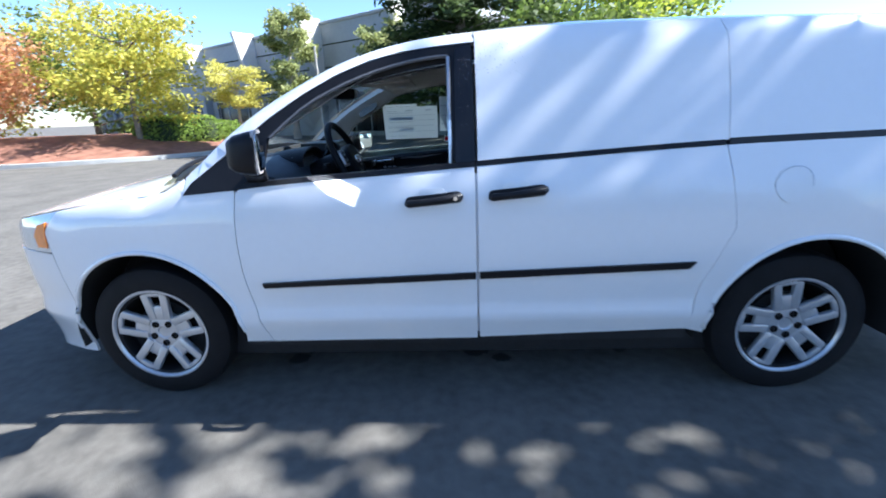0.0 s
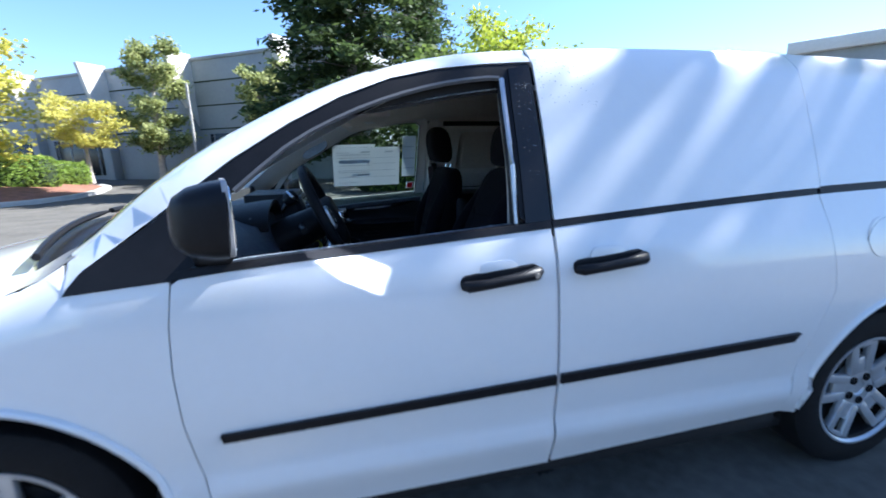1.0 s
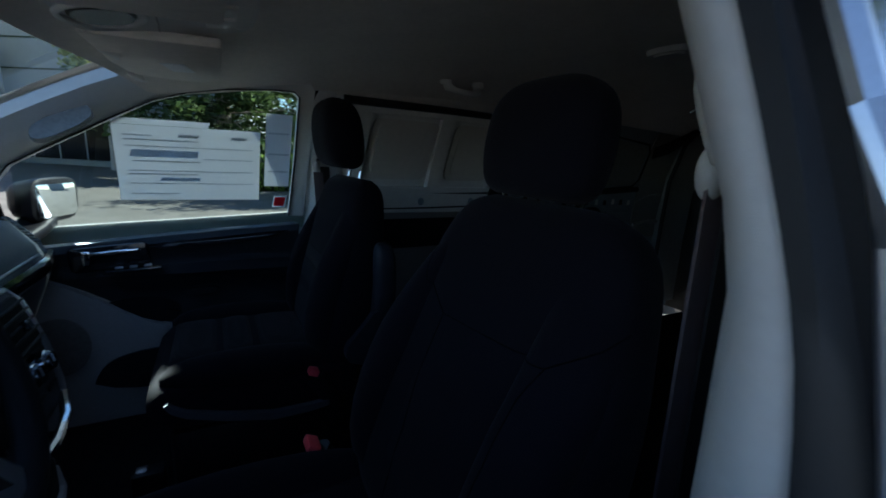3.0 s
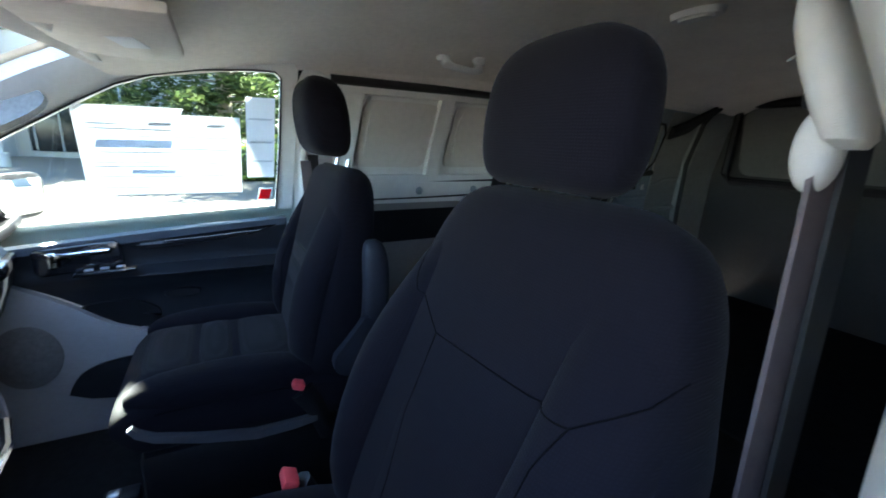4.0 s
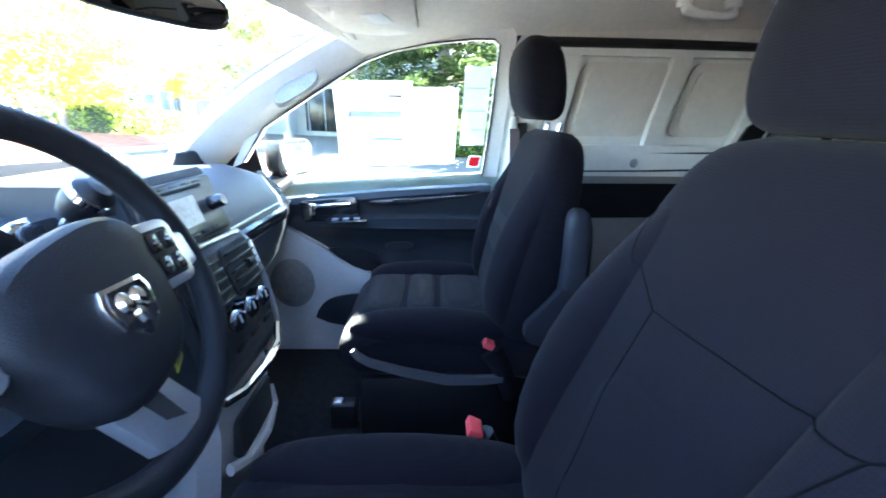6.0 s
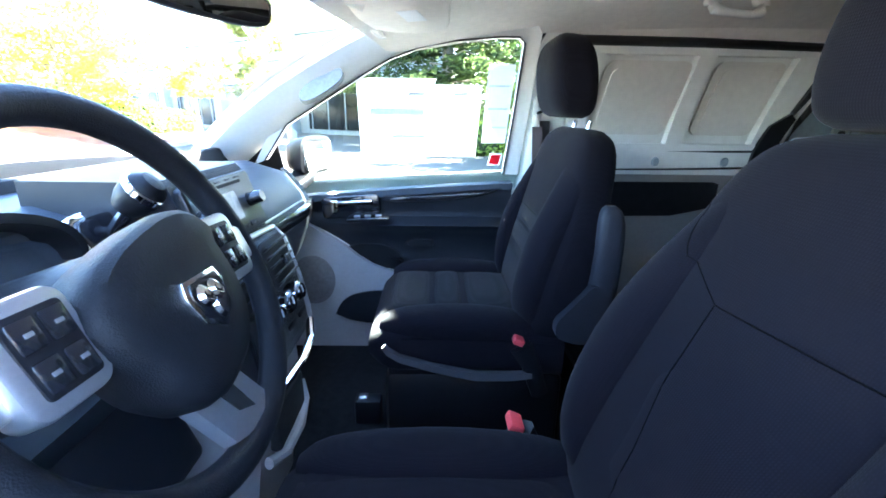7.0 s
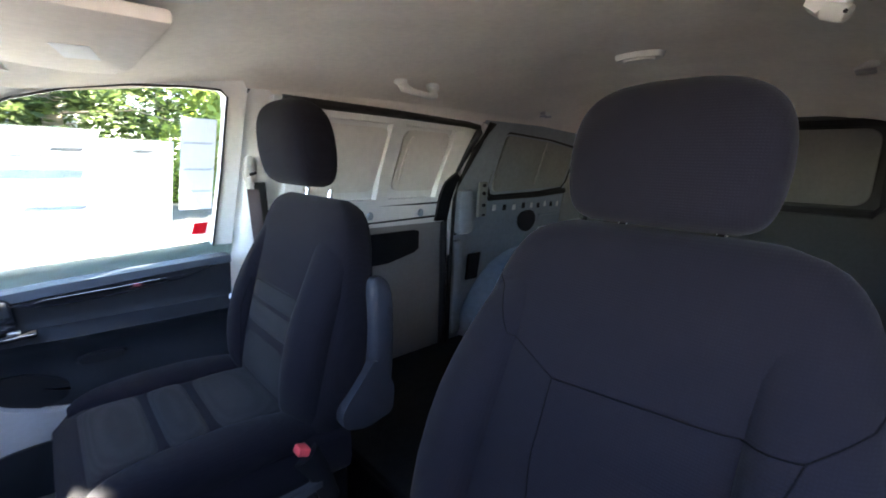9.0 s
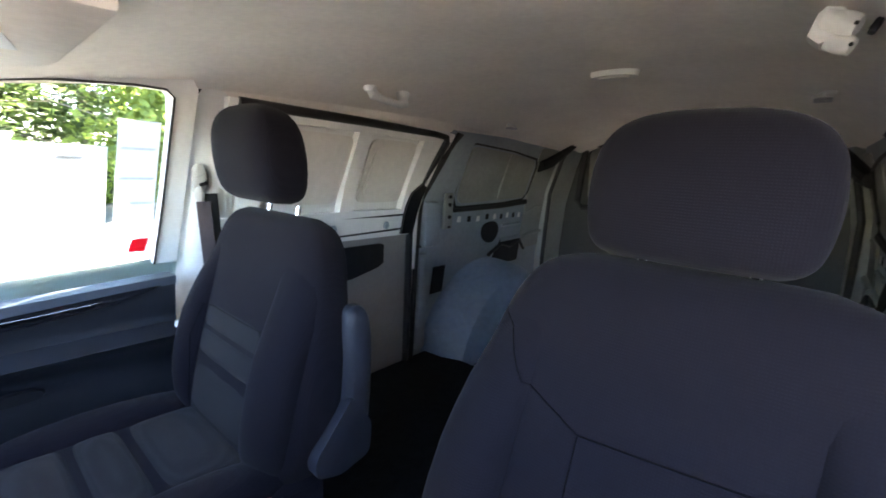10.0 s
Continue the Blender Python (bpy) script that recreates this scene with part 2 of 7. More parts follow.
def box(size, m=None, bevel=0.0, segs=2, bm=None):
    """A box of that size with rounded edges, at the pose m."""
    own = bmesh.new()
    bmesh.ops.create_cube(own, size=1)
    bmesh.ops.scale(own, vec=size, verts=own.verts)
    if bevel > 0:
        bmesh.ops.bevel(own, geom=own.edges[:], offset=min(bevel, min(size) * 0.49), segments=segs, profile=0.5, affect="EDGES")
    if m is not None:
        bmesh.ops.transform(own, matrix=m, verts=own.verts)
    return merge(bm, own)


def merge(bm, own):
    if bm is None:
        return own
    me = bpy.data.meshes.new("piece")
    own.to_mesh(me)
    own.free()
    bm.from_mesh(me)
    bpy.data.meshes.remove(me)
    return bm


def rings(rows, closed=True, caps=True, bm=None):
    """Joins rows of points, all of one length, into a skin."""
    own = bmesh.new()
    vs = [[own.verts.new(p) for p in row] for row in rows]
    n = len(rows[0])
    for a, b in zip(vs, vs[1:]):
        for i in range(n if closed else n - 1):
            j = (i + 1) % n
            own.faces.new((a[i], a[j], b[j], b[i]))
    if closed and caps:
        own.faces.new(vs[0][::-1])
        own.faces.new(vs[-1])
    return merge(bm, own)


def tube(points, radius, sides=10, bm=None, closed=False, flatten=1.0):
    """A round bar along points; radius may be one number or one for each point."""
    pts = [Vector(p) for p in points]
    rows = []
    up = Vector((0.013, 0.021, 1.0))
    for i, p in enumerate(pts):
        a = pts[i - 1] if i or closed else p
        b = pts[(i + 1) % len(pts)] if i + 1 < len(pts) or closed else p
        d = (b - a).normalized()
        s = d.cross(up if abs(d.z) < 0.95 else Vector((1, 0.02, 0)))
        s.normalize()
        n = s.cross(d)
        r = float(radius[i] if isinstance(radius, (list, tuple)) else radius)
        rows.append([p + r * (math.cos(2 * math.pi * k / sides) * s + flatten * math.sin(2 * math.pi * k / sides) * n) for k in range(sides)])
    if closed:
        rows.append(rows[0])
        bm2 = rings(rows, caps=False)
        bmesh.ops.remove_doubles(bm2, verts=bm2.verts, dist=1e-6)
        return merge(bm, bm2)
    return rings(rows, bm=bm)


def lathe(profile, m=None, sides=40, bm=None):
    """Turns a profile of (radius, height) about its own z axis."""
    rows = [[(max(r, 1e-4) * math.cos(2 * math.pi * k / sides), max(r, 1e-4) * math.sin(2 * math.pi * k / sides), h) for k in range(sides)] for r, h in profile]
    ring_like = profile[0][0] > 0.01
    own = rings(rows + [rows[0]] if ring_like else rows, caps=not ring_like)
    if ring_like:
        bmesh.ops.remove_doubles(own, verts=own.verts, dist=1e-6)
    if m is not None:
        bmesh.ops.transform(own, matrix=m, verts=own.verts)
    return merge(bm, own)


def soft(rows, n=28, power=3.0, bm=None, smooth=0):
    """A padded body: rows of (centre, half width along a, half depth along b, a, b), each a rounded oblong."""
    skin = []
    for c, ha, hb, a, b in rows:
        ring = []
        for k in range(n):
            t = 2 * math.pi * k / n
            ct, st = math.cos(t), math.sin(t)
            ring.append(Vector(c) + Vector(a) * ha * math.copysign(abs(ct) ** (2 / power), ct) + Vector(b) * hb * math.copysign(abs(st) ** (2 / power), st))
        skin.append(ring)
    if smooth:
        skin = [list(r_) for r_ in zip(*(softened(col, smooth) for col in zip(*skin)))]
    return rings(skin, bm=bm)


def panel(outline, fy, thick, cell=0.07, bm=None, holes=()):
    """A sheet cut to an outline of (x, z), bent to y = fy(x, z) and thickened by thick along y."""
    own = bmesh.new()
    own.faces.new([own.verts.new((x, 0, z)) for x, z in outline])
    xs, zs = [p[0] for p in outline], [p[1] for p in outline]
    for lo, hi, no, ax in ((min(xs), max(xs), (1, 0, 0), 0), (min(zs), max(zs), (0, 0, 1), 2)):
        n = int((hi - lo) / cell)
        for i in range(1, n + 1):
            co = [0, 0, 0]
            co[ax] = lo + (hi - lo) * i / (n + 1)
            bmesh.ops.bisect_plane(own, geom=own.verts[:] + own.edges[:] + own.faces[:], plane_co=co, plane_no=no)
    back = bmesh.ops.extrude_face_region(own, geom=own.faces[:], use_keep_orig=True)
    moved = {v for v in back["geom"] if isinstance(v, bmesh.types.BMVert)}
    for v in own.verts:
        v.co.y = fy(v.co.x, v.co.z) + (thick if v in moved else 0)
    return merge(bm, own)


def softened(row, times=2):
    """Cuts the corners of an open line of points, so that it bends softly."""
    pts = [Vector(p) for p in row]
    for _ in range(times):
        cut = [pts[0]]
        for p, q in zip(pts, pts[1:]):
            cut += [p * 0.75 + q * 0.25, p * 0.25 + q * 0.75]
        pts = cut + [pts[-1]]
    return pts


def oblong(w, h, r, n=5):
    """The outline of a rounded rectangle round the origin."""
    pts = []
    for cx, cy, a0 in ((w / 2 - r, h / 2 - r, 0), (-w / 2 + r, h / 2 - r, 90), (-w / 2 + r, -h / 2 + r, 180), (w / 2 - r, -h / 2 + r, 270)):
        pts += [(cx + r * math.cos(radians(a0 + 90 * i / n)), cy + r * math.sin(radians(a0 + 90 * i / n))) for i in range(n + 1)]
    return pts


def plate(outline, depth, m=None, bevel=0.0, bm=None):
    """An outline in its own x and y, raised by depth along its z."""
    own = bmesh.new()
    f = own.faces.new([own.verts.new((x, y, 0)) for x, y in outline])
    up = bmesh.ops.extrude_face_region(own, geom=[f], use_keep_orig=True)
    top = [v for v in up["geom"] if isinstance(v, bmesh.types.BMVert)]
    bmesh.ops.translate(own, vec=(0, 0, depth), verts=top)
    if bevel > 0:
        edge = [e for e in own.edges if all(v in set(top) for v in e.verts)]
        bmesh.ops.bevel(own, geom=edge, offset=bevel, segments=2, profile=0.5, affect="EDGES")
    if m is not None:
        bmesh.ops.transform(own, matrix=m, verts=own.verts)
    return merge(bm, own)


def rounded(outline, r, n=4):
    """The same outline with its corners rounded off."""
    pts = []
    m = len(outline)
    for i, p in enumerate(outline):
        p, a, b = Vector(p), Vector(outline[i - 1]), Vector(outline[(i + 1) % m])
        q0, q1 = p + (a - p).normalized() * r, p + (b - p).normalized() * r
        pts += [tuple(q0 * (1 - k / n) ** 2 + p * (2 * (k / n) * (1 - k / n)) + q1 * (k / n) ** 2) for k in range(n + 1)]
    return pts


def arc(cx, cz, r, a0, a1, n=18):
    return [(cx + r * math.cos(radians(a0 + (a1 - a0) * i / n)), cz + r * math.sin(radians(a0 + (a1 - a0) * i / n))) for i in range(n + 1)]


def lower_by(z):
    """How far the passenger's side is lowered at height z to fit the camera's view."""
    return float(np.interp(z, [0.7, 1.0, 1.2, 1.5], [0.0, 0.045, 0.045, 0.0]))


def mirrored(ob, name):
    """The same part for the passenger's side, lowered about the belt to fit the camera's view."""
    me = ob.data.copy()
    me.transform(Matrix.Diagonal((1, -1, 1, 1)))
    for v in me.vertices:
        v.co.z -= lower_by(v.co.z)
    me.flip_normals()
    twin = new(name, me)
    twin.parent = ob.parent
    return twin


# ---- ground ----
def ground_sheet():
    bm = bmesh.new()
    cuts = [-900, -300, -120, -60, -30, -15, -8, -4, -2, 0, 2, 4, 6, 8, 15, 30, 60, 120, 300, 900]
    vs = [[bm.verts.new((x, y, 0)) for x in cuts] for y in cuts]
    for a, b in zip(vs, vs[1:]):
        for i in range(len(cuts) - 1):
            bm.faces.new((a[i], a[i + 1], b[i + 1], b[i]))
    return tagged(finish(bm, "ground", ASPHALT), "worn grey asphalt of a car park", "ground", kind="structure")


ground_sheet()
random.seed(5)
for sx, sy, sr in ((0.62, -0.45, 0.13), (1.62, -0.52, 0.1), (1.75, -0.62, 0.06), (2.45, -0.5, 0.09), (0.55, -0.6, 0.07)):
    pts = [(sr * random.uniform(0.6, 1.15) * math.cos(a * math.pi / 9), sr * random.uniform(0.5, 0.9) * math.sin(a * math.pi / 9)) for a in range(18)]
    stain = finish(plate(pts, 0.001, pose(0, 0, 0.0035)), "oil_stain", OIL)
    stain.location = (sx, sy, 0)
    tagged(stain, "dark oil stain on the asphalt", "stain", kind="structure")

# ---- van: outer shape ----
WIDTH = curve([0.28, 0.36, 0.44, 0.470, 0.500, 0.56, 0.63, 0.70, 0.86, 1.00, 1.09, 1.16, 1.30, 1.45, 1.60, 1.72], [0.945, 0.964, 0.990, 0.9965, 0.9845, 0.986, 0.994, 0.998, 0.993, 0.978, 0.955, 0.925, 0.880, 0.825, 0.765, 0.715])
NOSE = curve([-0.95, -0.90, -0.84, -0.74, -0.58, -0.38, -0.15, 0.2, 0.5], [0.62, 0.47, 0.345, 0.22, 0.125, 0.055, 0.02, 0.003, 0.0])
TAIL = curve([3.3, 3.8, 4.05, 4.2], [0.0, 0.03, 0.10, 0.2])
TOP = curve([-0.94, -0.8, -0.6, -0.3, 0.0, 0.22, 0.3, 0.478, 0.625, 0.815, 1.0, 1.177, 1.351, 1.6, 2.0, 2.45, 3.0, 3.6, 4.05], [0.86, 0.93, 0.975, 1.025, 1.065, 1.100, 1.150, 1.300, 1.404, 1.510, 1.597, 1.657, 1.691, 1.714, 1.729, 1.729, 1.717, 1.69, 1.64])


def skin(x, z):
    """Half the van's width at x and height z, rolled over towards its upper edge."""
    w = WIDTH(z) - NOSE(x) - TAIL(x)
    k = (z - (TOP(x) - 0.07)) / 0.07
    if k > 0:
        w -= 0.055 * (1 - math.sqrt(max(0.0, 1 - min(k, 1.0) ** 2)))
    return w


def left_side(off=0.0):
    return lambda x, z: -skin(x, z) - off


van = thing("cargo_van", "white cargo minivan with black plastic trim parked on the asphalt", "van")
GAP = 0.004
DOOR_FRONT = [(0.600, 0.325), (0.572, 0.43), (0.548, 0.56), (0.531, 0.70), (0.526, 0.84), (0.531, 0.96), (0.543, 1.072)]
BELT_Z = curve([0.30, 0.54, 0.71, 1.13, 1.61, 2.1, 2.66, 3.3], [1.078, 1.094, 1.108, 1.131, 1.159, 1.187, 1.212, 1.225])


def belt(x0, x1, dz, n=8):
    return [(x0 + (x1 - x0) * i / n, BELT_Z(x0 + (x1 - x0) * i / n) + dz) for i in range(n + 1)]


def side_part(name, outline, mat, label="", off=0.0, thick=0.012, cell=0.07, parent=None, sharp=38):
    return part(name, panel(outline, left_side(off), thick, cell), mat, parent or van, label, sharp=sharp)


def both(ob, name):
    return ob, mirrored(ob, name)


# front wing with its wheel arch
wing_line = [(x - GAP, z) for x, z in DOOR_FRONT]
front_wing = [(0.462, 0.325)] + arc(0.03, 0.365, 0.440, 0, 165, 24) + [(-0.40, 0.60), (-0.43, 0.80), (-0.45, 0.90), (-0.36, TOP(-0.36) - 0.015)] + [(x, TOP(x) - 0.012) for x in (-0.2, 0.0, 0.2, 0.29)] + [(0.31, 1.070)] + belt(0.33, 0.535, -0.012, 3) + wing_line[::-1]
both(side_part("front_wing", front_wing, WHITE, "white front wing with a round wheel arch"), "front_wing")
bumper = arc(0.03, 0.365, 0.440, 166, 190, 5) + [(-0.40, 0.24), (-0.70, 0.225), (-0.90, 0.27), (-0.945, 0.50), (-0.94, 0.72), (-0.90, 0.80), (-0.70, 0.80), (-0.435, 0.795), (-0.405, 0.60)]
both(side_part("front_bumper", bumper, WHITE, "white moulded front bumper", cell=0.05), "front_bumper")
lamp = [(-0.44, 0.80), (-0.90, 0.80), (-0.93, 0.84), (-0.90, 0.885), (-0.62, 0.955), (-0.37, 1.0), (-0.43, 0.91)]
headlight = side_part("headlight", lamp, LENS, "clear headlight", off=-0.004, cell=0.05)
mirrored(headlight, "headlight")
signal = side_part("turn_signal", [(-0.452, 0.825), (-0.52, 0.825), (-0.535, 0.88), (-0.49, 0.935), (-0.43, 0.95), (-0.445, 0.90)], AMBER, "amber turn signal", off=0.004, cell=0.04)
signal.parent = headlight

# rolled lips of the wheel arches
for ax_, az_, ar_, a0, a1 in ((0.03, 0.365, 0.440, 4, 176), (3.09, 0.375, 0.430, 0, 180)):
    lip_pts = arc(ax_, az_, ar_ + 0.006, a0, a1, 30)
    both(part("arch_lip", tube([(x, -skin(x, z) - 0.002, z) for x, z in lip_pts], 0.011, 8), WHITE, van), "arch_lip")

# hood
rows = []
for i in range(16):
    x = -0.90 + 1.22 * i / 15
    row = []
    for j in range(25):
        v = -1 + 2 * j / 24
        half = skin(x, TOP(x) - 0.012) - 0.002
        rise = (0.055 - 0.03 * max(0, -x)) * (1 - abs(v) ** 2.4)
        row.append((x - 0.10 * (1 - v * v) * max(0, (x + 0.9) / 1.2), v * half, TOP(x) - 0.010 + rise))
    rows.append(row)
part("hood", rings(rows, closed=False), WHITE, van, "white hood")
# nose between the lamps
rows = [[(-0.945 + 0.06 * (z - 0.5) ** 2 + 0.02, y, z) for y in np.linspace(-0.36, 0.36, 9)] for z in (0.29, 0.45, 0.6, 0.75, 0.9)]
part("grille", rings(rows, closed=False), BLACK_TRIM, van, "black plastic grille")

# front doors: skin, window frame, mirror, handle, rubbing strip
door_low = DOOR_FRONT + belt(0.56, 1.604, -0.012) + [(1.607, 0.33)]


def handle(x, z, parent, key=False):
    """A black pull handle in front of its cup."""
    y = -skin(x, z)
    grip = part("handle", tube([(x - 0.115, y - 0.012, z - 0.012), (x - 0.105, y - 0.030, z - 0.010), (x - 0.05, y - 0.040, z - 0.004), (x + 0.04, y - 0.040, z + 0.006), (x + 0.10, y - 0.032, z + 0.012), (x + 0.115, y - 0.012, z + 0.014)], [0.014, 0.017, 0.015, 0.016, 0.02, 0.017], 10), BLACK_TRIM, parent, "black plastic pull handle")
    pad = part("handle_base", plate(oblong(0.25, 0.05, 0.022), 0.012, Matrix.Translation((x, y + 0.006, z)) @ pose(0, 0, 0, 90, 0, 0) @ pose(0, 0, 0, 0, 0, 5), 0.004), BLACK_TRIM, parent)
    if key:
        part("lock_cylinder", lathe([(0.0, 0.0), (0.009, 0.0), (0.009, 0.004), (0.0, 0.004)], Matrix.Translation((x + 0.095, y - 0.048, z + 0.012)) @ pose(0, 0, 0, 90, 0, 0), 16), CHROME, grip)
    cup = part("handle_cup", plate(oblong(0.12, 0.06, 0.028), 0.003, Matrix.Translation((x - 0.005, y + 0.001, z + 0.022)) @ pose(0, 0, 0, 90 - 6, 0, 0), 0.001), WHITE, parent)
    return grip


# window outlines of the front door in (x, z)
FRAME_TOP = curve([0.50, 0.676, 0.85, 1.009, 1.169, 1.333, 1.605], [1.232, 1.366, 1.476, 1.556, 1.613, 1.644, 1.664])
GLASS_TOP = curve([0.70, 0.843, 1.003, 1.165, 1.332, 1.50], [1.295, 1.410, 1.494, 1.553, 1.593, 1.613])
door = side_part("front_door", door_low, WHITE, "white front door skin", cell=0.03)
frame_pts = [(x, FRAME_TOP(x) - 0.004) for x in np.linspace(0.60, 1.602, 14)]
glass_pts = [(x, GLASS_TOP(x)) for x in np.linspace(0.69, 1.470, 12)] + [(1.500, 1.612), (1.512, 1.595), (1.512, 1.36), (1.510, BELT_Z(1.52) + 0.03)]
frame_black = [(0.60, BELT_Z(0.6) + 0.02)] + frame_pts + [(1.606, 1.63), (1.610, BELT_Z(1.6) + 0.01), (1.535, BELT_Z(1.53) + 0.01)] + glass_pts[::-1] + [(0.655, BELT_Z(0.65) + 0.02)]
window_frame = side_part("window_frame", frame_black, BLACK_TRIM, "black window frame", off=-0.004, thick=0.022, parent=door)
applique = side_part("pillar_cover", [(1.524, BELT_Z(1.53) + 0.012), (1.526, 1.36), (1.527, 1.535), (1.529, 1.640), (1.603, 1.655), (1.606, 1.40), (1.609, BELT_Z(1.6) + 0.012)], COVER, "glossy black pillar cover", off=0.002, thick=0.006, parent=door)
strip = [(x, GLASS_TOP(x) + 0.010) for x in np.linspace(0.70, 1.46, 12)] + [(1.498, 1.618), (1.502, 1.614), (1.503, 1.36), (1.503, BELT_Z(1.51) + 0.02)]
run = [(x, -skin(x, z) + 0.006, z - 0.008) for x, z in strip[:-3]]
post = [(1.500, -0.770, 1.606), (1.500, -0.802, 1.514), (1.500, -0.843, 1.411), (1.500, -0.866, 1.342), (1.503, -0.904, 1.156)]
part("glass_channel", tube(run, 0.0085, 6), CHANNEL, door, "glass run channel, its sheen line put in as grey")
part("channel_edge", tube(post, 0.0085, 6), SATIN, door, "bright upright glass channel")
sill = side_part("window_sill", belt(0.545, 1.606, -0.010) + belt(0.60, 1.608, 0.011)[::-1] + [(0.552, BELT_Z(0.55) + 0.008)], BLACK_TRIM, "black rubber window sill", off=0.004, thick=0.03, parent=door)
inner_lip = side_part("sill_trim", belt(0.60, 1.53, -0.06) + belt(0.60, 1.53, 0.006)[::-1], GREY_BARE, "grey inner sill trim", off=-0.034, thick=0.03, parent=door)
sail = side_part("sail_panel", [(0.302, 1.066), (0.34, 1.116), (0.50, 1.227), (0.592, 1.297), (0.60, BELT_Z(0.6) + 0.018), (0.55, 1.082)], BLACK_TRIM, "black triangular corner panel", off=0.003, parent=door, cell=0.05)
mold = side_part("rubbing_strip", [(0.622, 0.628), (0.615, 0.652), (1.602, 0.686), (1.602, 0.655)], BLACK_TRIM, "black rubbing strip", off=0.014, thick=0.014, parent=door)
random.seed(9)
drops = bmesh.new()
for k in range(45):
    x, z = random.uniform(1.545, 1.598), 1.595 - 0.30 * random.random() ** 1.6
    r = random.uniform(0.0006, 0.0014)
    lathe([(0.0, r * 0.55), (r * 0.6, r * 0.42), (r, 0.0), (0.0, 0.0)], Matrix.Translation((x, -skin(x, z) - 0.0085, z)) @ pose(0, 0, 0, 90 + 18, 0, 0) @ Matrix.Diagonal((1, random.uniform(1, 1.8), 1, 1)), 8, bm=drops)
tagged(part("water_drops", drops, CHROME, applique, "water drops"), "water drops", kind="stuff")
handle(1.425, 1.016, door, key=True)
part("lock_knob", tube([(1.43, -0.862, 1.125), (1.43, -0.862, 1.158)], 0.005, 8), CHROME, door)
pdoor = mirrored(door, "front_door")
for src, nm in ((applique, "pillar_cover"), (sill, "window_sill"), (sail, "sail_panel"), (mold, "rubbing_strip")):
    twin = mirrored(src, nm)
    twin.parent = pdoor
    # glare on the passenger's sill put in as white; the driver's is black
    if src is sill:
        twin.data.materials[0] = WHITE
pane = [(0.62, 1.0)] + [(x, GLASS_TOP(x) - 0.008) for x in np.linspace(0.66, 1.47, 12)] + [(1.505, 1.60), (1.515, 1.36), (1.545, 1.05)]
p = part("window_pane", panel(pane, lambda x, z: skin(x, z + 0.06) - 0.022, -0.004), GLASS, pdoor, "clear door glass")


def door_mirror(side, parent):
    """A door mirror turned in towards the driver: housing, glass, foot."""
    c, turn, wide, tall = ((0.690, -1.055, 1.248), 16, 0.88, 0.98) if side < 0 else ((0.70, 0.965, 1.165), -24, 0.86, 0.82)
    m = Matrix.Translation(c) @ pose(0, 0, 0, 0, 0, turn) @ Matrix.Diagonal((1, -side * wide, tall, 1))
    shell = soft([((x, 0, 0), w, h, (0, 1, 0), (0.05, 0, 1)) for x, w, h in ((-0.088, 0.02, 0.03), (-0.078, 0.07, 0.056), (-0.05, 0.098, 0.076), (0.0, 0.110, 0.088), (0.026, 0.112, 0.090), (0.030, 0.106, 0.084))], 32, 4.0)
    bmesh.ops.transform(shell, matrix=m, verts=shell.verts)
    h = part("door_mirror", shell, BLACK_TRIM, parent, "black plastic door mirror")
    part("mirror_glass", plate(oblong(0.19, 0.148, 0.03), 0.003, m @ pose(0.0302 if side > 0 else 0.0365, 0, 0.004, 90, 0, 90), 0.001), MIRROR, h, "mirror glass")
    if side < 0:
        part("mirror_rim", plate(oblong(0.205, 0.176, 0.034), 0.012, m @ pose(0.024, 0, 0.004, 90, 0, 90), 0.003), GREY_TRIM, h, "grey mirror rim")
    inner = c[1] - side * 0.125
    part("mirror_foot", soft([((0.64, inner, c[2] - 0.115), 0.05, 0.03, (1, 0, 0), (0, 0, 1)), ((0.66, inner + side * 0.05, c[2] - 0.095), 0.05, 0.025, (1, 0, 0), (0, 0, 1)), ((0.68, inner + side * 0.10, c[2] - 0.07), 0.045, 0.03, (1, 0, 0), (0, 0, 1))], 20, 3), BLACK_TRIM, h)
    return h


door_mirror(-1, door)
door_mirror(1, pdoor)

# roof rail and A pillar above the window
rail = [(x, TOP(x)) for x in (0.30, 0.40, 0.55, 0.7, 0.85, 1.0, 1.15, 1.3, 1.45, 1.612)] + [(1.612, FRAME_TOP(1.6) + 0.002)] + [(x, FRAME_TOP(x)) for x in (1.45, 1.3, 1.15, 1.0, 0.85, 0.7, 0.6)] + [(0.50, 1.234), (0.345, 1.122), (0.305, 1.075)]
both(side_part("roof_rail", rail, WHITE, "white roof rail and windscreen pillar"), "roof_rail")

# sliding door
slide_low = [(1.617, 0.335), (1.617, 1.0)] + belt(1.617, 2.668, -0.012) + [(2.695, 1.0), (2.712, 0.86), (2.66, 0.74), (2.60, 0.60), (2.57, 0.37)]
slide = side_part("sliding_door", slide_low, WHITE, "white sliding door skin", cell=0.03)
slide_up = [(1.620, BELT_Z(1.62) + 0.012), (1.620, 1.45), (1.616, TOP(1.62) - 0.004)] + [(x, TOP(x) - 0.003) for x in (1.9, 2.2, 2.5, 2.685)] + [(2.692, 1.62), (2.686, 1.45), (2.674, BELT_Z(2.65) + 0.012)] + belt(1.7, 2.6, 0.012)[::-1]
blank = side_part("side_panel", slide_up, WHITE, "white blanking panel in place of a window", off=0.002, parent=slide)
wet = bmesh.new()
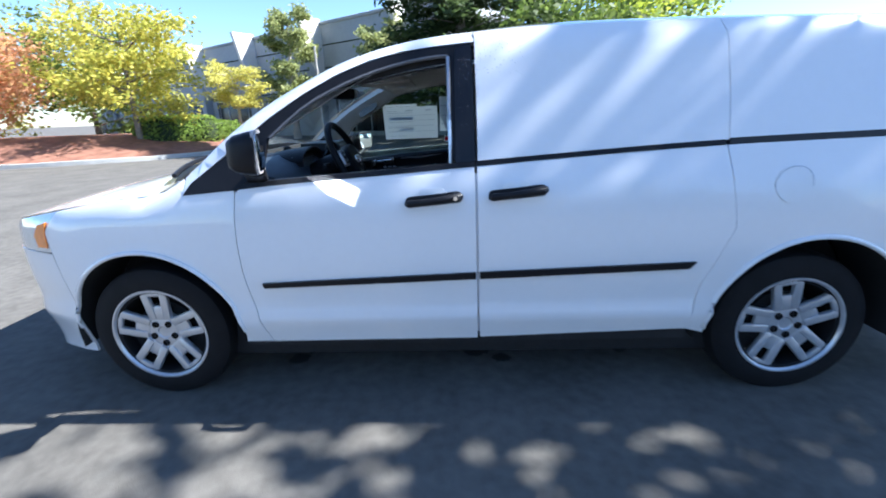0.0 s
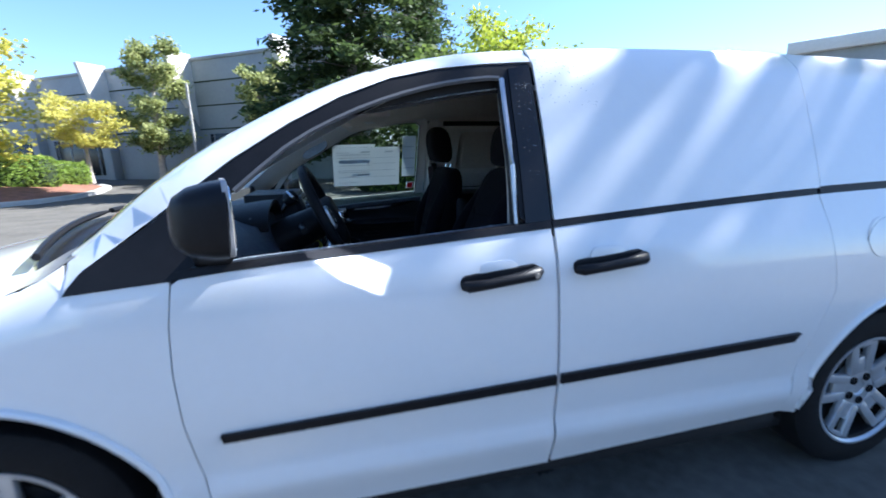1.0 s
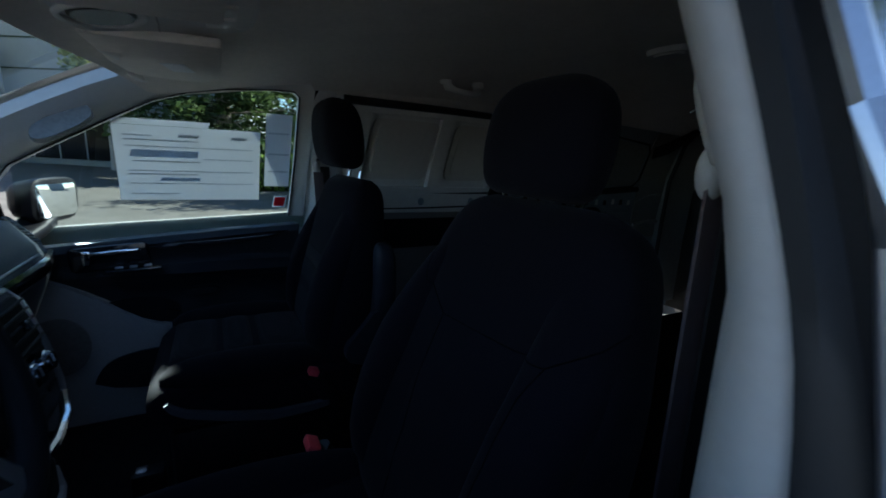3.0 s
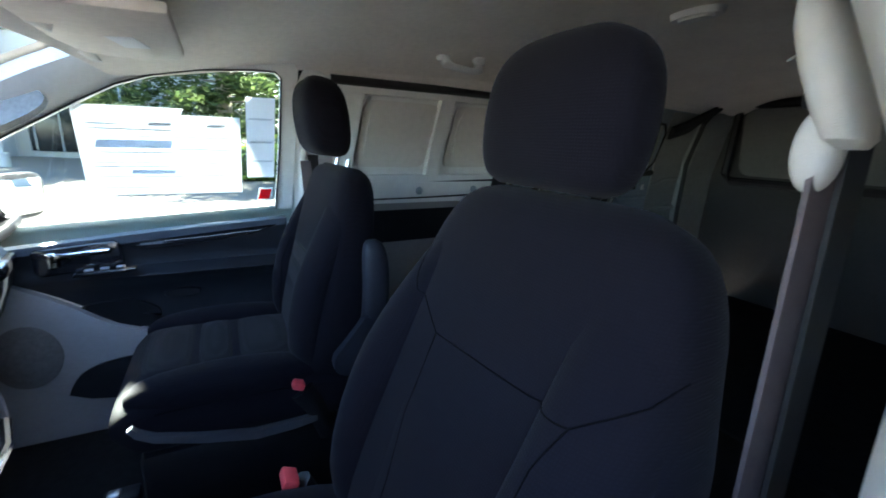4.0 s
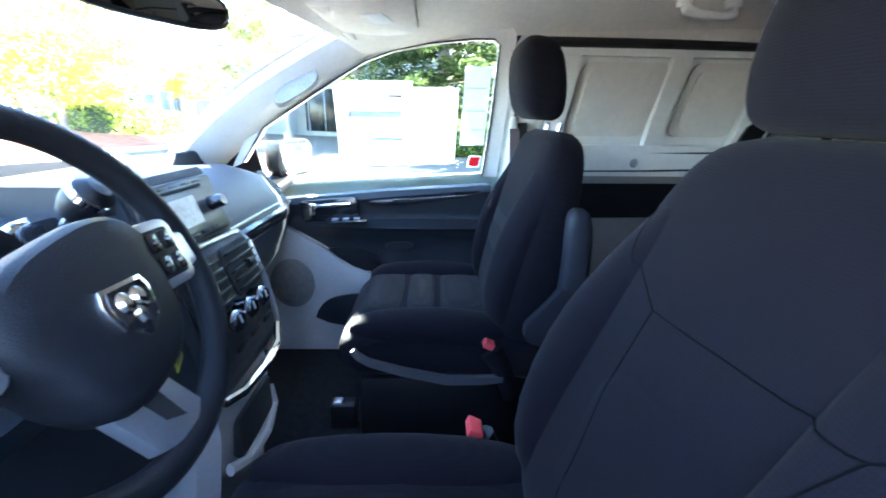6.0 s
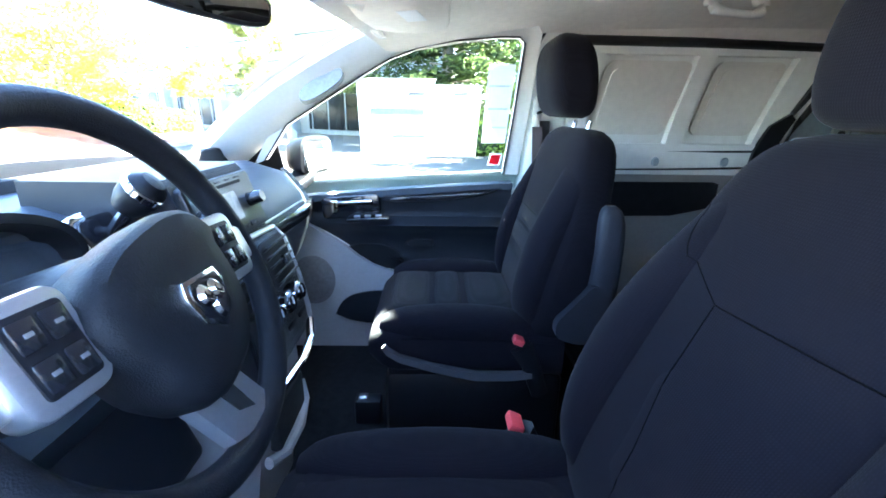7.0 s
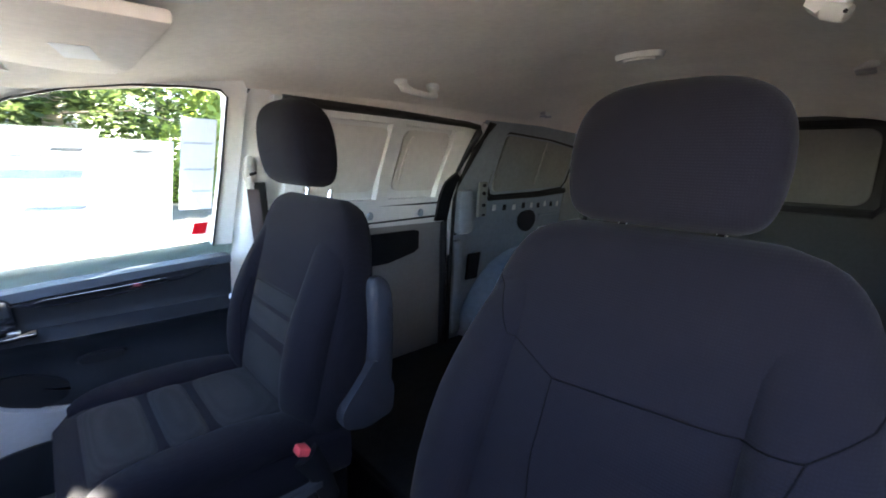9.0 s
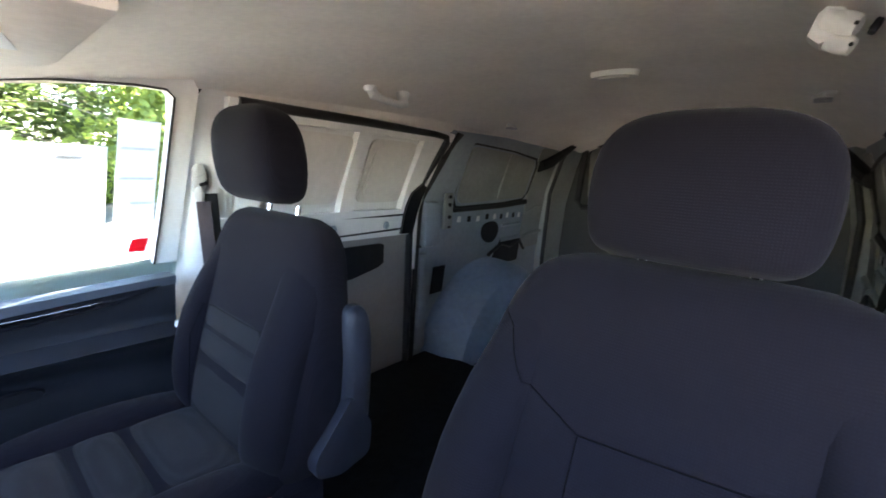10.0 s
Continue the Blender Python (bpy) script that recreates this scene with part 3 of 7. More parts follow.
for k in range(110):
    x, z = 1.625 + 0.20 * random.random() ** 1.5, 1.69 - 0.17 * random.random() ** 1.3
    r = random.uniform(0.0008, 0.0020)
    lathe([(0.0, r * 0.55), (r * 0.6, r * 0.42), (r, 0.0), (0.0, 0.0)], Matrix.Translation((x, -skin(x, z) - 0.0022, z)) @ pose(0, 0, 0, 90 + 22, 0, 0), 8, bm=wet)
tagged(part("water_drops", wet, CHROME, blank, "water drops"), "water drops", kind="stuff")
rail_strip = side_part("belt_strip", belt(1.612, 2.66, -0.009) + belt(1.612, 2.66, 0.010)[::-1], BLACK_TRIM, "black belt strip", off=0.002, parent=slide)
mold2 = side_part("rubbing_strip", [(1.620, 0.655), (1.620, 0.687), (2.562, 0.714), (2.535, 0.683)], BLACK_TRIM, "black rubbing strip", off=0.014, thick=0.014, parent=slide)
handle(1.788, 1.034, slide)
rslide = mirrored(slide, "sliding_door")
for src, nm in ((blank, "side_panel"), (rail_strip, "belt_strip"), (mold2, "rubbing_strip")):
    mirrored(src, nm).parent = rslide

# rear quarter
quarter = [(2.5725, 0.37), (2.6025, 0.60), (2.6625, 0.74), (2.7145, 0.86), (2.6975, 1.0)] + belt(2.672, 3.9, -0.012, 8) + [(4.12, 1.2), (4.16, 0.9), (4.18, 0.60), (4.15, 0.35), (3.55, 0.33)] + arc(3.09, 0.375, 0.43, -4, 184, 26)
q = side_part("rear_quarter", quarter, WHITE, "white rear quarter with a round wheel arch")
q_up = [(2.679, BELT_Z(2.66) + 0.016), (2.691, 1.45), (2.697, 1.62), (2.690, TOP(2.69) - 0.003)] + [(x, TOP(x) - 0.003) for x in (2.8, 3.1, 3.4, 3.7, 3.95)] + [(4.05, 1.45), (4.10, BELT_Z(3.3) + 0.016)] + belt(2.7, 3.9, 0.016)[::-1]
qu = side_part("rear_side_panel", q_up, WHITE, "white rear blanking panel", off=0.0)
track = side_part("door_track", belt(2.68, 3.55, -0.0115) + belt(2.68, 3.55, 0.0155)[::-1], SEAL, "black sliding door track", off=-0.002)
fuel = side_part("fuel_flap", arc(2.93, 1.035, 0.075, 0, 344, 22), WHITE, "round white fuel flap", off=0.0025, cell=0.05)
fr = [(2.93 + 0.077 * math.cos(a * math.pi / 16), -skin(2.93, 1.035) - 0.001, 1.035 + 0.077 * math.sin(a * math.pi / 16)) for a in range(32)]
part("flap_joint", tube(fr, 0.0012, 4, closed=True), GREY_BARE, fuel)
for o, nm in ((q, "rear_quarter"), (qu, "rear_side_panel"), (track, "door_track")):
    mirrored(o, nm)

# white strips added behind the joints to lighten the gaps and stop light leaks
for name_, line in (("door_jamb", [(1.585, 0.36), (1.64, 0.36), (1.64, 1.12), (1.585, 1.12)]), ("door_jamb", [(2.55, 0.40), (2.60, 0.40), (2.75, 0.80), (2.74, 1.16), (2.60, 1.16), (2.62, 0.80)]), ("door_jamb", [(2.62, 1.22), (2.75, 1.22), (2.75, 1.67), (2.63, 1.67)]), ("door_jamb", [(0.49, 0.36), (0.62, 0.36), (0.58, 1.05), (0.50, 1.05)])):
    both(side_part(name_, line, WHITE, "", off=-0.0145, thick=0.003), name_)

# roof
rows = []
for i in range(30):
    x = 1.085 + 2.985 * i / 29
    e = skin(x, TOP(x))
    rows.append([(x - 0.13 * (1 - v * v) * max(0.0, 1 - i / 4), v * e, TOP(x) - 0.002 + (0.030 + 0.035 * min(1, i / 9)) * (1 - abs(v) ** 3.2)) for v in np.linspace(-1, 1, 33)])
part("roof", rings(rows, closed=False), WHITE, van, "white steel roof")
# tail gate
rows = [[(4.06 + 0.11 * (1 - (y / 0.9) ** 2) - 0.12 * max(0, z - 1.1), y * (1 - 0.18 * max(0, (z - 1.0))), z) for y in np.linspace(-0.9, 0.9, 13)] for z in (0.33, 0.6, 0.9, 1.15, 1.4, 1.6, 1.69)]
part("tailgate", rings(rows, closed=False), WHITE, van, "white tailgate")

# windscreen
def screen_at(u, v, inset=0.0):
    xe = 0.285 + (1.10 - 0.285) * u
    z = TOP(xe)
    e = skin(xe, z) - 0.02
    cx = xe - 0.20 * (1 - u) - 0.13 * u
    return (xe + (cx - xe) * (1 - v * v), v * e, z - 0.006 + 0.028 * (1 - v * v))


rows = [[screen_at(i / 14, v) for v in np.linspace(-1, 1, 21)] for i in range(15)]
part("windscreen", rings(rows, closed=False), WINDSHIELD, van, "clear curved windscreen")
for side in (-1, 1):
    rows = []
    for i in range(17):
        xe = 0.29 + 0.81 * i / 16
        z, e0 = TOP(xe), skin(xe, TOP(xe))
        rows.append([(xe + 0.002, side * e0, z - 0.003), (xe - 0.010, side * (e0 - 0.03), z + 0.006), (xe - 0.022, side * (e0 - 0.058), z + 0.009), (xe - 0.032, side * (e0 - 0.075), z + 0.003)])
    part("pillar_top", rings(rows, closed=False), WHITE, van, "white windscreen pillar edge")
for y0, y1 in ((-0.76, -0.05), (-0.02, 0.58)):
    part("wiper", tube([(0.16 - 0.16 * (1 - (y / 0.8) ** 2), y, 1.125 + 0.05 * (1 - (y / 0.8) ** 2)) for y in np.linspace(y0, y1, 8)], [0.012] * 7 + [0.006], 6), BLACK_TRIM, van, "black wiper")
rows = [[(0.30 - 0.25 * (1 - v * v) + dx, v * 0.83, 1.10 + 0.05 * (1 - v * v) + dz) for v in np.linspace(-1, 1, 15)] for dx, dz in ((-0.12, -0.01), (-0.02, 0.005), (0.06, 0.01))]
part("cowl", rings(rows, closed=False), BLACK_TRIM, van, "black plastic cowl")

# dark underside, wheel wells and rockers
# added box that keeps sun from leaking through beneath the bumper
part("front_underbody", box((0.60, 1.26, 0.26), pose(-0.47, 0, 0.34), 0.08), BLACK_VOID, van, "black box closing the underside of the nose")
part("underbody", box((3.45, 1.70, 0.22), pose(1.375, 0, 0.285), 0.04), BLACK_VOID, van, "black underbody")
for side in (-1, 1):
    for x, r in ((0.03, 0.455), (3.09, 0.455)):
        half = [(r * math.cos(radians(a)), r * math.sin(radians(a))) for a in range(-10, 191, 10)]
        rows = [[(x + px_, side * y, 0.37 + pz_) for px_, pz_ in half] for y in (0.93, 0.62)]
        well = rings(rows, closed=False)
        well.faces.new([well.verts.new((x + px_, side * 0.60, 0.37 + pz_)) for px_, pz_ in half])
        part("wheel_well", well, BLACK_VOID, van)
    part("rocker", panel([(0.46, 0.29), (0.47, 0.335), (2.6, 0.375), (2.6, 0.30)], lambda x, z, s=side: s * 0.93, -side * 0.08), BLACK_VOID, van, "black sill under the doors")


# wheels
def wheel(x, side):
    hub = new("wheel")
    hub.parent = van
    hub.matrix_world = Matrix.Translation((x, side * 0.815, 0.352)) @ pose(0, 0, 0, 90 if side < 0 else -90, 0, 0) @ pose(0, 0, 0, 0, 0, 0 if x < 1 else 9)
    # local z points outwards
    tyre = [(0.215, -0.10), (0.25, -0.112), (0.32, -0.112), (0.347, -0.098), (0.356, -0.07), (0.358, 0.0), (0.356, 0.07), (0.347, 0.098), (0.320, 0.113), (0.27, 0.118), (0.235, 0.112), (0.217, 0.10)]
    part("tyre", lathe(tyre, sides=64), RUBBER, hub, "black rubber tyre")
    part("brake", lathe([(0.0, 0.02), (0.15, 0.02), (0.15, 0.04), (0.0, 0.04)], sides=32), BLACK_VOID, hub)
    part("wheel_cover", lathe([(0.220, 0.075), (0.226, 0.100), (0.231, 0.112), (0.238, 0.1185), (0.246, 0.1185), (0.248, 0.105), (0.235, 0.07)], sides=64), SILVER, hub, "silver wheel cover ring")
    part("hub_cap", lathe([(0.001, 0.080), (0.028, 0.082), (0.034, 0.088), (0.07, 0.088), (0.098, 0.080), (0.102, 0.05), (0.001, 0.05)], sides=40), SILVER, hub, "silver wheel centre")
    for k in range(5):
        turn = pose(0, 0, 0, 0, 0, 72 * k + 90) @ Matrix.Diagonal((1.1, 1.1, 1, 1))
        for off in (-1, 1):
            part("spoke", box((0.156, 0.036, 0.028), turn @ pose(0.146, off * 0.040, 0.087, 0, -4, off * 5), 0.008), SILVER, hub)
        part("spoke_root", box((0.072, 0.112, 0.022), turn @ pose(0.100, 0, 0.080), 0.009), SILVER, hub)
        part("rim_bridge", box((0.026, 0.070, 0.024), turn @ pose(0.200, 0, 0.094), 0.008), SILVER, hub)
        a = 2 * math.pi * (k + 0.5) / 5 + math.pi / 2
        part("lug_nut", lathe([(0.0, 0.085), (0.017, 0.085), (0.017, 0.094), (0.011, 0.095), (0.010, 0.088), (0.0, 0.088)], Matrix.Translation((0.057 * math.cos(a), 0.057 * math.sin(a), 0)), 14), BLACK_TRIM, hub)
    return hub


for x in (0.0, 3.078):
    for side in (-1, 1):
        wheel(x, side)



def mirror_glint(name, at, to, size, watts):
    """An added area lamp in place of sunlight off the mirror glass."""
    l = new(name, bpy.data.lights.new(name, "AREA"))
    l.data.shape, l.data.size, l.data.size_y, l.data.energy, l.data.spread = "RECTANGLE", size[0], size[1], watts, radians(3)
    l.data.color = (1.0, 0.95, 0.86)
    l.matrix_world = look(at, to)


# added lamps: one patch on the driver's door, one on the passenger's cushion
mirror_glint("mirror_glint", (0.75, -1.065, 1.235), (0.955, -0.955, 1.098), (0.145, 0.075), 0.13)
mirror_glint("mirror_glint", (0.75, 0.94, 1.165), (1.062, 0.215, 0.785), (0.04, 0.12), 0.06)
# ---- van: lining ----
LINER_Z = curve([0.90, 0.95, 1.1, 1.4, 2.0, 3.0, 4.0], [1.545, 1.560, 1.592, 1.652, 1.716, 1.722, 1.665])


DROOP = curve([0.95, 1.1, 1.4, 2.0, 4.0], [0.060, 0.072, 0.084, 0.112, 0.112])


def liner_half(x):
    return skin(x, min(1.60, TOP(x) - 0.03)) - 0.034


rows = []
for i in range(36):
    x = 1.08 + 2.92 * i / 35
    row = []
    for v in np.linspace(-1, 1, 31):
        xs = x - (0.03 + 0.13 * (1 - v * v)) * max(0.0, 1 - i / 4)
        row.append((xs, v * liner_half(x), LINER_Z(xs) - DROOP(xs) * abs(v) ** 3.0))
    rows.append(row)
part("headliner", rings(rows, closed=False), HEADLINER, van, "beige cloth headliner")
rows = []
for i in range(17):
    x = 0.95 + 0.72 * i / 16
    ft, ye = FRAME_TOP(x), liner_half(max(x, 1.0))
    yo = skin(x, ft) - 0.034
    rows.append([(x, -ye + 0.004, LINER_Z(x) - DROOP(x) + 0.002), (x, -(ye + yo) / 2, min(LINER_Z(x) - DROOP(x), ft) - 0.010), (x, -yo, ft - 0.026), (x, -yo - 0.012, ft - 0.012)])
part("rail_seal", rings(rows, closed=False), SEAL, van, "black weatherstrip over the door opening")
for side in (-1, 1):
    rows = [[(x, side * (liner_half(x) - 0.004), LINER_Z(x) - DROOP(x) + 0.004), (x, side * (liner_half(x) + 0.016), LINER_Z(x) - DROOP(x) - 0.014), (x, side * (liner_half(x) + 0.028), 1.574)] for x in np.linspace(1.60, 3.70, 14)]
    part("headliner_edge", rings(rows, closed=False), HEADLINER, van, "beige cloth headliner edge")
part("front_floor", box((1.25, 1.62, 0.03), pose(1.12, 0, 0.390), 0.01), CARPET, van, "black carpeted front floor")
part("cargo_floor", box((0.94, 1.66, 0.03), pose(2.16, 0, 0.50), 0.01), CARPET, van, "black cargo floor")
part("rear_floor", box((1.44, 1.14, 0.03), pose(3.36, 0, 0.50), 0.01), CARPET, van, "black cargo floor between the wheel arches")
part("firewall", box((0.03, 1.66, 0.85), pose(0.42, 0, 0.78), 0.01), BLACK_VOID, van)
rows = [[(3.98 - 0.10 * max(0, z - 1.1), v * (skin(3.9, z) - 0.02), z) for v in np.linspace(-1, 1, 11)] for z in (0.42, 0.8, 1.0, 1.12, 1.25, 1.4, 1.55, 1.66)]
DARK_LINING = material("dark_lining", (0.045, 0.045, 0.043), 0.6, var=0.12, scale=6)
part("tailgate_lining", rings(rows, closed=False), DARK_LINING, van, "dark grey tailgate lining")
part("tailgate_blank", plate(oblong(1.14, 0.36, 0.06), 0.02, Matrix.Translation((3.925, 0.05, 1.415)) @ pose(0, 0, 0, 90, 0, -90) @ pose(0, 0, 0, 6, 0, 0), 0.006), material("blank_panel", (0.17, 0.17, 0.16), 0.6, var=0.08, scale=6), van, "grey blanking panel in the tailgate")
bm = tube([(3.91, y, z) for y, z in ((-0.54, 1.20), (0.64, 1.20), (0.68, 1.24), (0.66, 1.58), (0.62, 1.62), (-0.52, 1.62), (-0.56, 1.58), (-0.58, 1.24))], 0.022, 8, closed=True)
part("tailgate_seal", bm, SEAL, van)


def flat_y(y0, lean=0.12, z0=1.05):
    """A side lining that leans inwards above the belt."""
    return lambda x, z: y0 - max(0.0, z - z0) * lean


# passenger's door lining
CARD = ("door_lining", "door_foot", "door_cap", "door_speaker", "map_pocket", "door_recess", "accent_strip", "accent_line", "handle_bezel", "window_switch", "switch_key", "pull_cup")
def lining(name, outline, mat, y=0.795, parent=pdoor, label="", thick=0.03, cell=0.06, fy=None):
    return part(name, panel(outline, fy or (lambda x, z: y), thick, cell), mat, parent, label)


def trim_y(x, z):
    """The lining's depth: a ledge stands out at the armrest, and the foot of the door comes inwards."""
    ledge = 0.062 / (1 + math.exp((z - 0.915) / 0.006)) * math.exp(-max(0.0, 0.895 - z) / 0.055) * (0.35 + 0.65 * min(1, max(0, (x - 0.80) / 0.3)))
    return 0.812 - 0.014 * math.cos((z - 1.05) * 14) - ledge


WAIST = [(0.60, 0.935), (0.70, 0.912), (0.76, 0.874), (0.81, 0.842), (0.86, 0.808), (0.905, 0.772), (0.955, 0.738), (1.02, 0.712), (1.10, 0.694), (1.25, 0.678), (1.49, 0.668)]
SILL = [(0.60, 0.975), (0.68, 0.988), (0.765, 0.997), (1.1, 1.026), (1.49, 1.050)]
lining("door_lining", WAIST[::-1] + SILL, DASH, label="dark moulded door lining", fy=trim_y, cell=0.014)
lining("door_foot", WAIST + [(1.49, 0.34), (0.95, 0.335), (0.58, 0.345)], GREY_TRIM, y=0.775, label="grey lower door lining")
lining("door_cap", [(x, z - 0.012) for x, z in SILL] + [(x, z + 0.012) for x, z in SILL[::-1]], DASH_TOP, y=0.788, thick=0.06)
part("door_speaker", lathe([(0.0, 0.006), (0.085, 0.006), (0.10, 0.0), (0.10, -0.01), (0.0, -0.01)], Matrix.Translation((0.725, 0.768, 0.675)) @ pose(0, 0, 0, 90, 0, 0) @ Matrix.Diagonal((0.85, 1.0, 1, 1)), 36), material("speaker_grille", (0.19, 0.175, 0.165), 0.7, var=0.2, scale=90, bump=0.7, bump_scale=900, kind="VORONOI"), pdoor, "round grey speaker grille")
# flat plates, coloured darker for the shade in the card's pocket and recess
lining("map_pocket", softened([(0.806, 0.530), (0.815, 0.555), (0.835, 0.588), (0.87, 0.612), (0.93, 0.628), (1.0, 0.634), (1.2, 0.632), (1.45, 0.625), (1.45, 0.49), (1.2, 0.485), (0.95, 0.488), (0.86, 0.505)], 1), DASH, y=0.766, thick=0.012, label="dark map pocket")
lining("door_recess", rounded([(0.845, 0.800), (0.90, 0.815), (1.0, 0.815), (1.075, 0.775), (1.07, 0.725), (0.98, 0.712), (0.90, 0.745)], 0.03), BLACK_TRIM, y=0.80, thick=0.012)
lining("accent_strip", rounded([(0.985, 0.999), (1.05, 0.984), (1.2, 0.990), (1.36, 1.010), (1.455, 1.040), (1.36, 1.035), (1.2, 1.022), (1.05, 1.010)], 0.006), BLACK_GLOSS, y=0.786, thick=0.02, label="gloss black accent strip")
lining("accent_line", [(1.03, 0.996), (1.2, 1.000), (1.40, 1.024), (1.2, 1.010), (1.05, 1.003)], CHROME, y=0.783, thick=0.004, label="chrome line")
bz = part("handle_bezel", plate(oblong(0.22, 0.085, 0.02), 0.02, Matrix.Translation((0.885, 0.80, 0.968)) @ pose(0, 0, 0, 90, 0, 0) @ pose(0, 0, 0, 0, 0, 5), 0.006), BLACK_GLOSS, pdoor, "gloss black door handle bezel")
part("door_lever", box((0.14, 0.014, 0.018), pose(0.90, 0.772, 0.985, 0, -5, 0), 0.006), CHROME, bz, "chrome door lever")
part("lever_hinge", box((0.028, 0.016, 0.05), pose(0.825, 0.776, 0.968, 0, -5, 0), 0.006), CHROME, bz)
part("window_switch", box((0.16, 0.03, 0.012), pose(0.95, 0.765, 0.925, 0, -3, 0), 0.004), BLACK_GLOSS, pdoor, "window switch plate")
for k in range(3):
    part("switch_key", box((0.022, 0.014, 0.008), pose(0.91 + 0.04 * k, 0.76, 0.935 + 0.002 * k, 0, -3, 0), 0.002), SATIN, pdoor)
part("pull_cup", soft([((1.145, 0.772, 0.832), 0.055, 0.016, (1, 0, 0), (0, 0, 1)), ((1.145, 0.762, 0.832), 0.05, 0.013, (1, 0, 0), (0, 0, 1))], 20, 2.5), BLACK_TRIM, pdoor)
# the door card is raised a little to fit the camera's view
for ob in pdoor.children:
    if ob.name.split(".")[0] in CARD:
        ob.location.z = 0.024
# frame of the passenger's window
INNER = [(0.555, 1.153), (0.662, 1.285), (0.761, 1.341), (0.871, 1.403), (0.955, 1.452), (1.049, 1.5), (1.145, 1.532), (1.259, 1.553), (1.407, 1.566), (1.47, 1.566), (1.488, 1.55), (1.48, 1.326), (1.463, 1.106)]
frame_y = lambda x, z: skin(x, z + 0.05) - 0.045
part("window_seal", tube([(x, frame_y(x, z) - 0.012, z) for x, z in INNER], 0.003, 8), SEAL, pdoor, "black window seal")
outer_line = [(0.51, 1.135), (0.63, 1.305), (0.74, 1.378), (0.85, 1.45), (0.94, 1.503), (1.03, 1.548), (1.14, 1.582), (1.26, 1.604), (1.41, 1.618), (1.51, 1.618), (1.54, 1.575), (1.532, 1.326), (1.52, 1.106)]
rows = [[(x, frame_y(x, z) + d, z) for x, z in line] for line, d in ((INNER, 0.03), (INNER, -0.008), (outer_line, -0.012))]
part("inner_frame", rings(rows, closed=False), PILLAR, pdoor, "pale grey inner window frame")
upper_line = [(x, FRAME_TOP(x) - 0.004 - lower_by(FRAME_TOP(x))) for x in np.linspace(0.56, 1.602, 14)]
part("window_frame", panel(upper_line + [(1.606, 1.10), (1.50, 1.10)] + [(x + 0.012, z + 0.024) for x, z in INNER[-2::-1]], lambda x, z: skin(x, z + 0.05) + 0.004, -0.02), BLACK_TRIM, pdoor, "black window frame")


def pillar_trim(side):
    """The lining of a windscreen pillar, with its air vent grille."""
    a = [(0.38, 1.115), (0.53, 1.232), (0.68, 1.328), (0.80, 1.396), (0.91, 1.455), (1.01, 1.510), (1.10, 1.552)]
    rowsp = []
    for i, (x, z) in enumerate(a):
        u = (x - 0.38) / 0.72
        w = screen_at(0.12 + 0.86 * u, 0.925)
        outer = (x + 0.05, skin(x + 0.05, z + 0.05) - 0.05, z - 0.004)
        inner = (w[0] + 0.02, w[1] * 0.985, w[2] - 0.035)
        mid = tuple((p + q) / 2 for p, q in zip(outer, inner))
        rowsp.append([(outer[0], side * (outer[1] + 0.03), outer[2]), (outer[0], side * outer[1], outer[2]), (mid[0] + 0.012, side * (mid[1] - 0.022), mid[2] + 0.010), (inner[0], side * inner[1], inner[2]), (inner[0] - 0.01, side * (inner[1] + 0.01), inner[2] + 0.03)])
    ob = part("pillar_lining", rings(rowsp, closed=False), PILLAR, van, "pale grey windscreen pillar lining")
    return ob


pl = pillar_trim(1)
pillar_trim(-1)
part("tweeter_grille", soft([((0.822, 0.716, 1.408), 0.088, 0.034, Vector((0.86, -0.05, 0.5)).normalized(), Vector((-0.42, 0.35, 0.78)).normalized()), ((0.827, 0.686, 1.416), 0.083, 0.029, Vector((0.86, -0.05, 0.5)).normalized(), Vector((-0.42, 0.35, 0.78)).normalized())], 24, 2.6), material("tweeter_mesh", (0.20, 0.205, 0.21), 0.7, var=0.2, scale=90, bump=0.6, bump_scale=900), pl, "grey tweeter grille")


# centre pillars: how far out the driver's one starts at the door seal, and how far in it stands
OUTER_Y = curve([0.45, 1.15, 1.29, 1.38, 1.526, 1.60], [-0.875, -0.858, -0.838, -0.812, -0.761, -0.735])
INNER_Y = curve([0.45, 1.10, 1.20, 1.33, 1.41, 1.54, 1.60], [-0.780, -0.770, -0.769, -0.762, -0.730, -0.676, -0.655])


SEAL_IN = curve([1.10, 1.25, 1.42, 1.60], [0.002, 0.004, 0.009, 0.014])


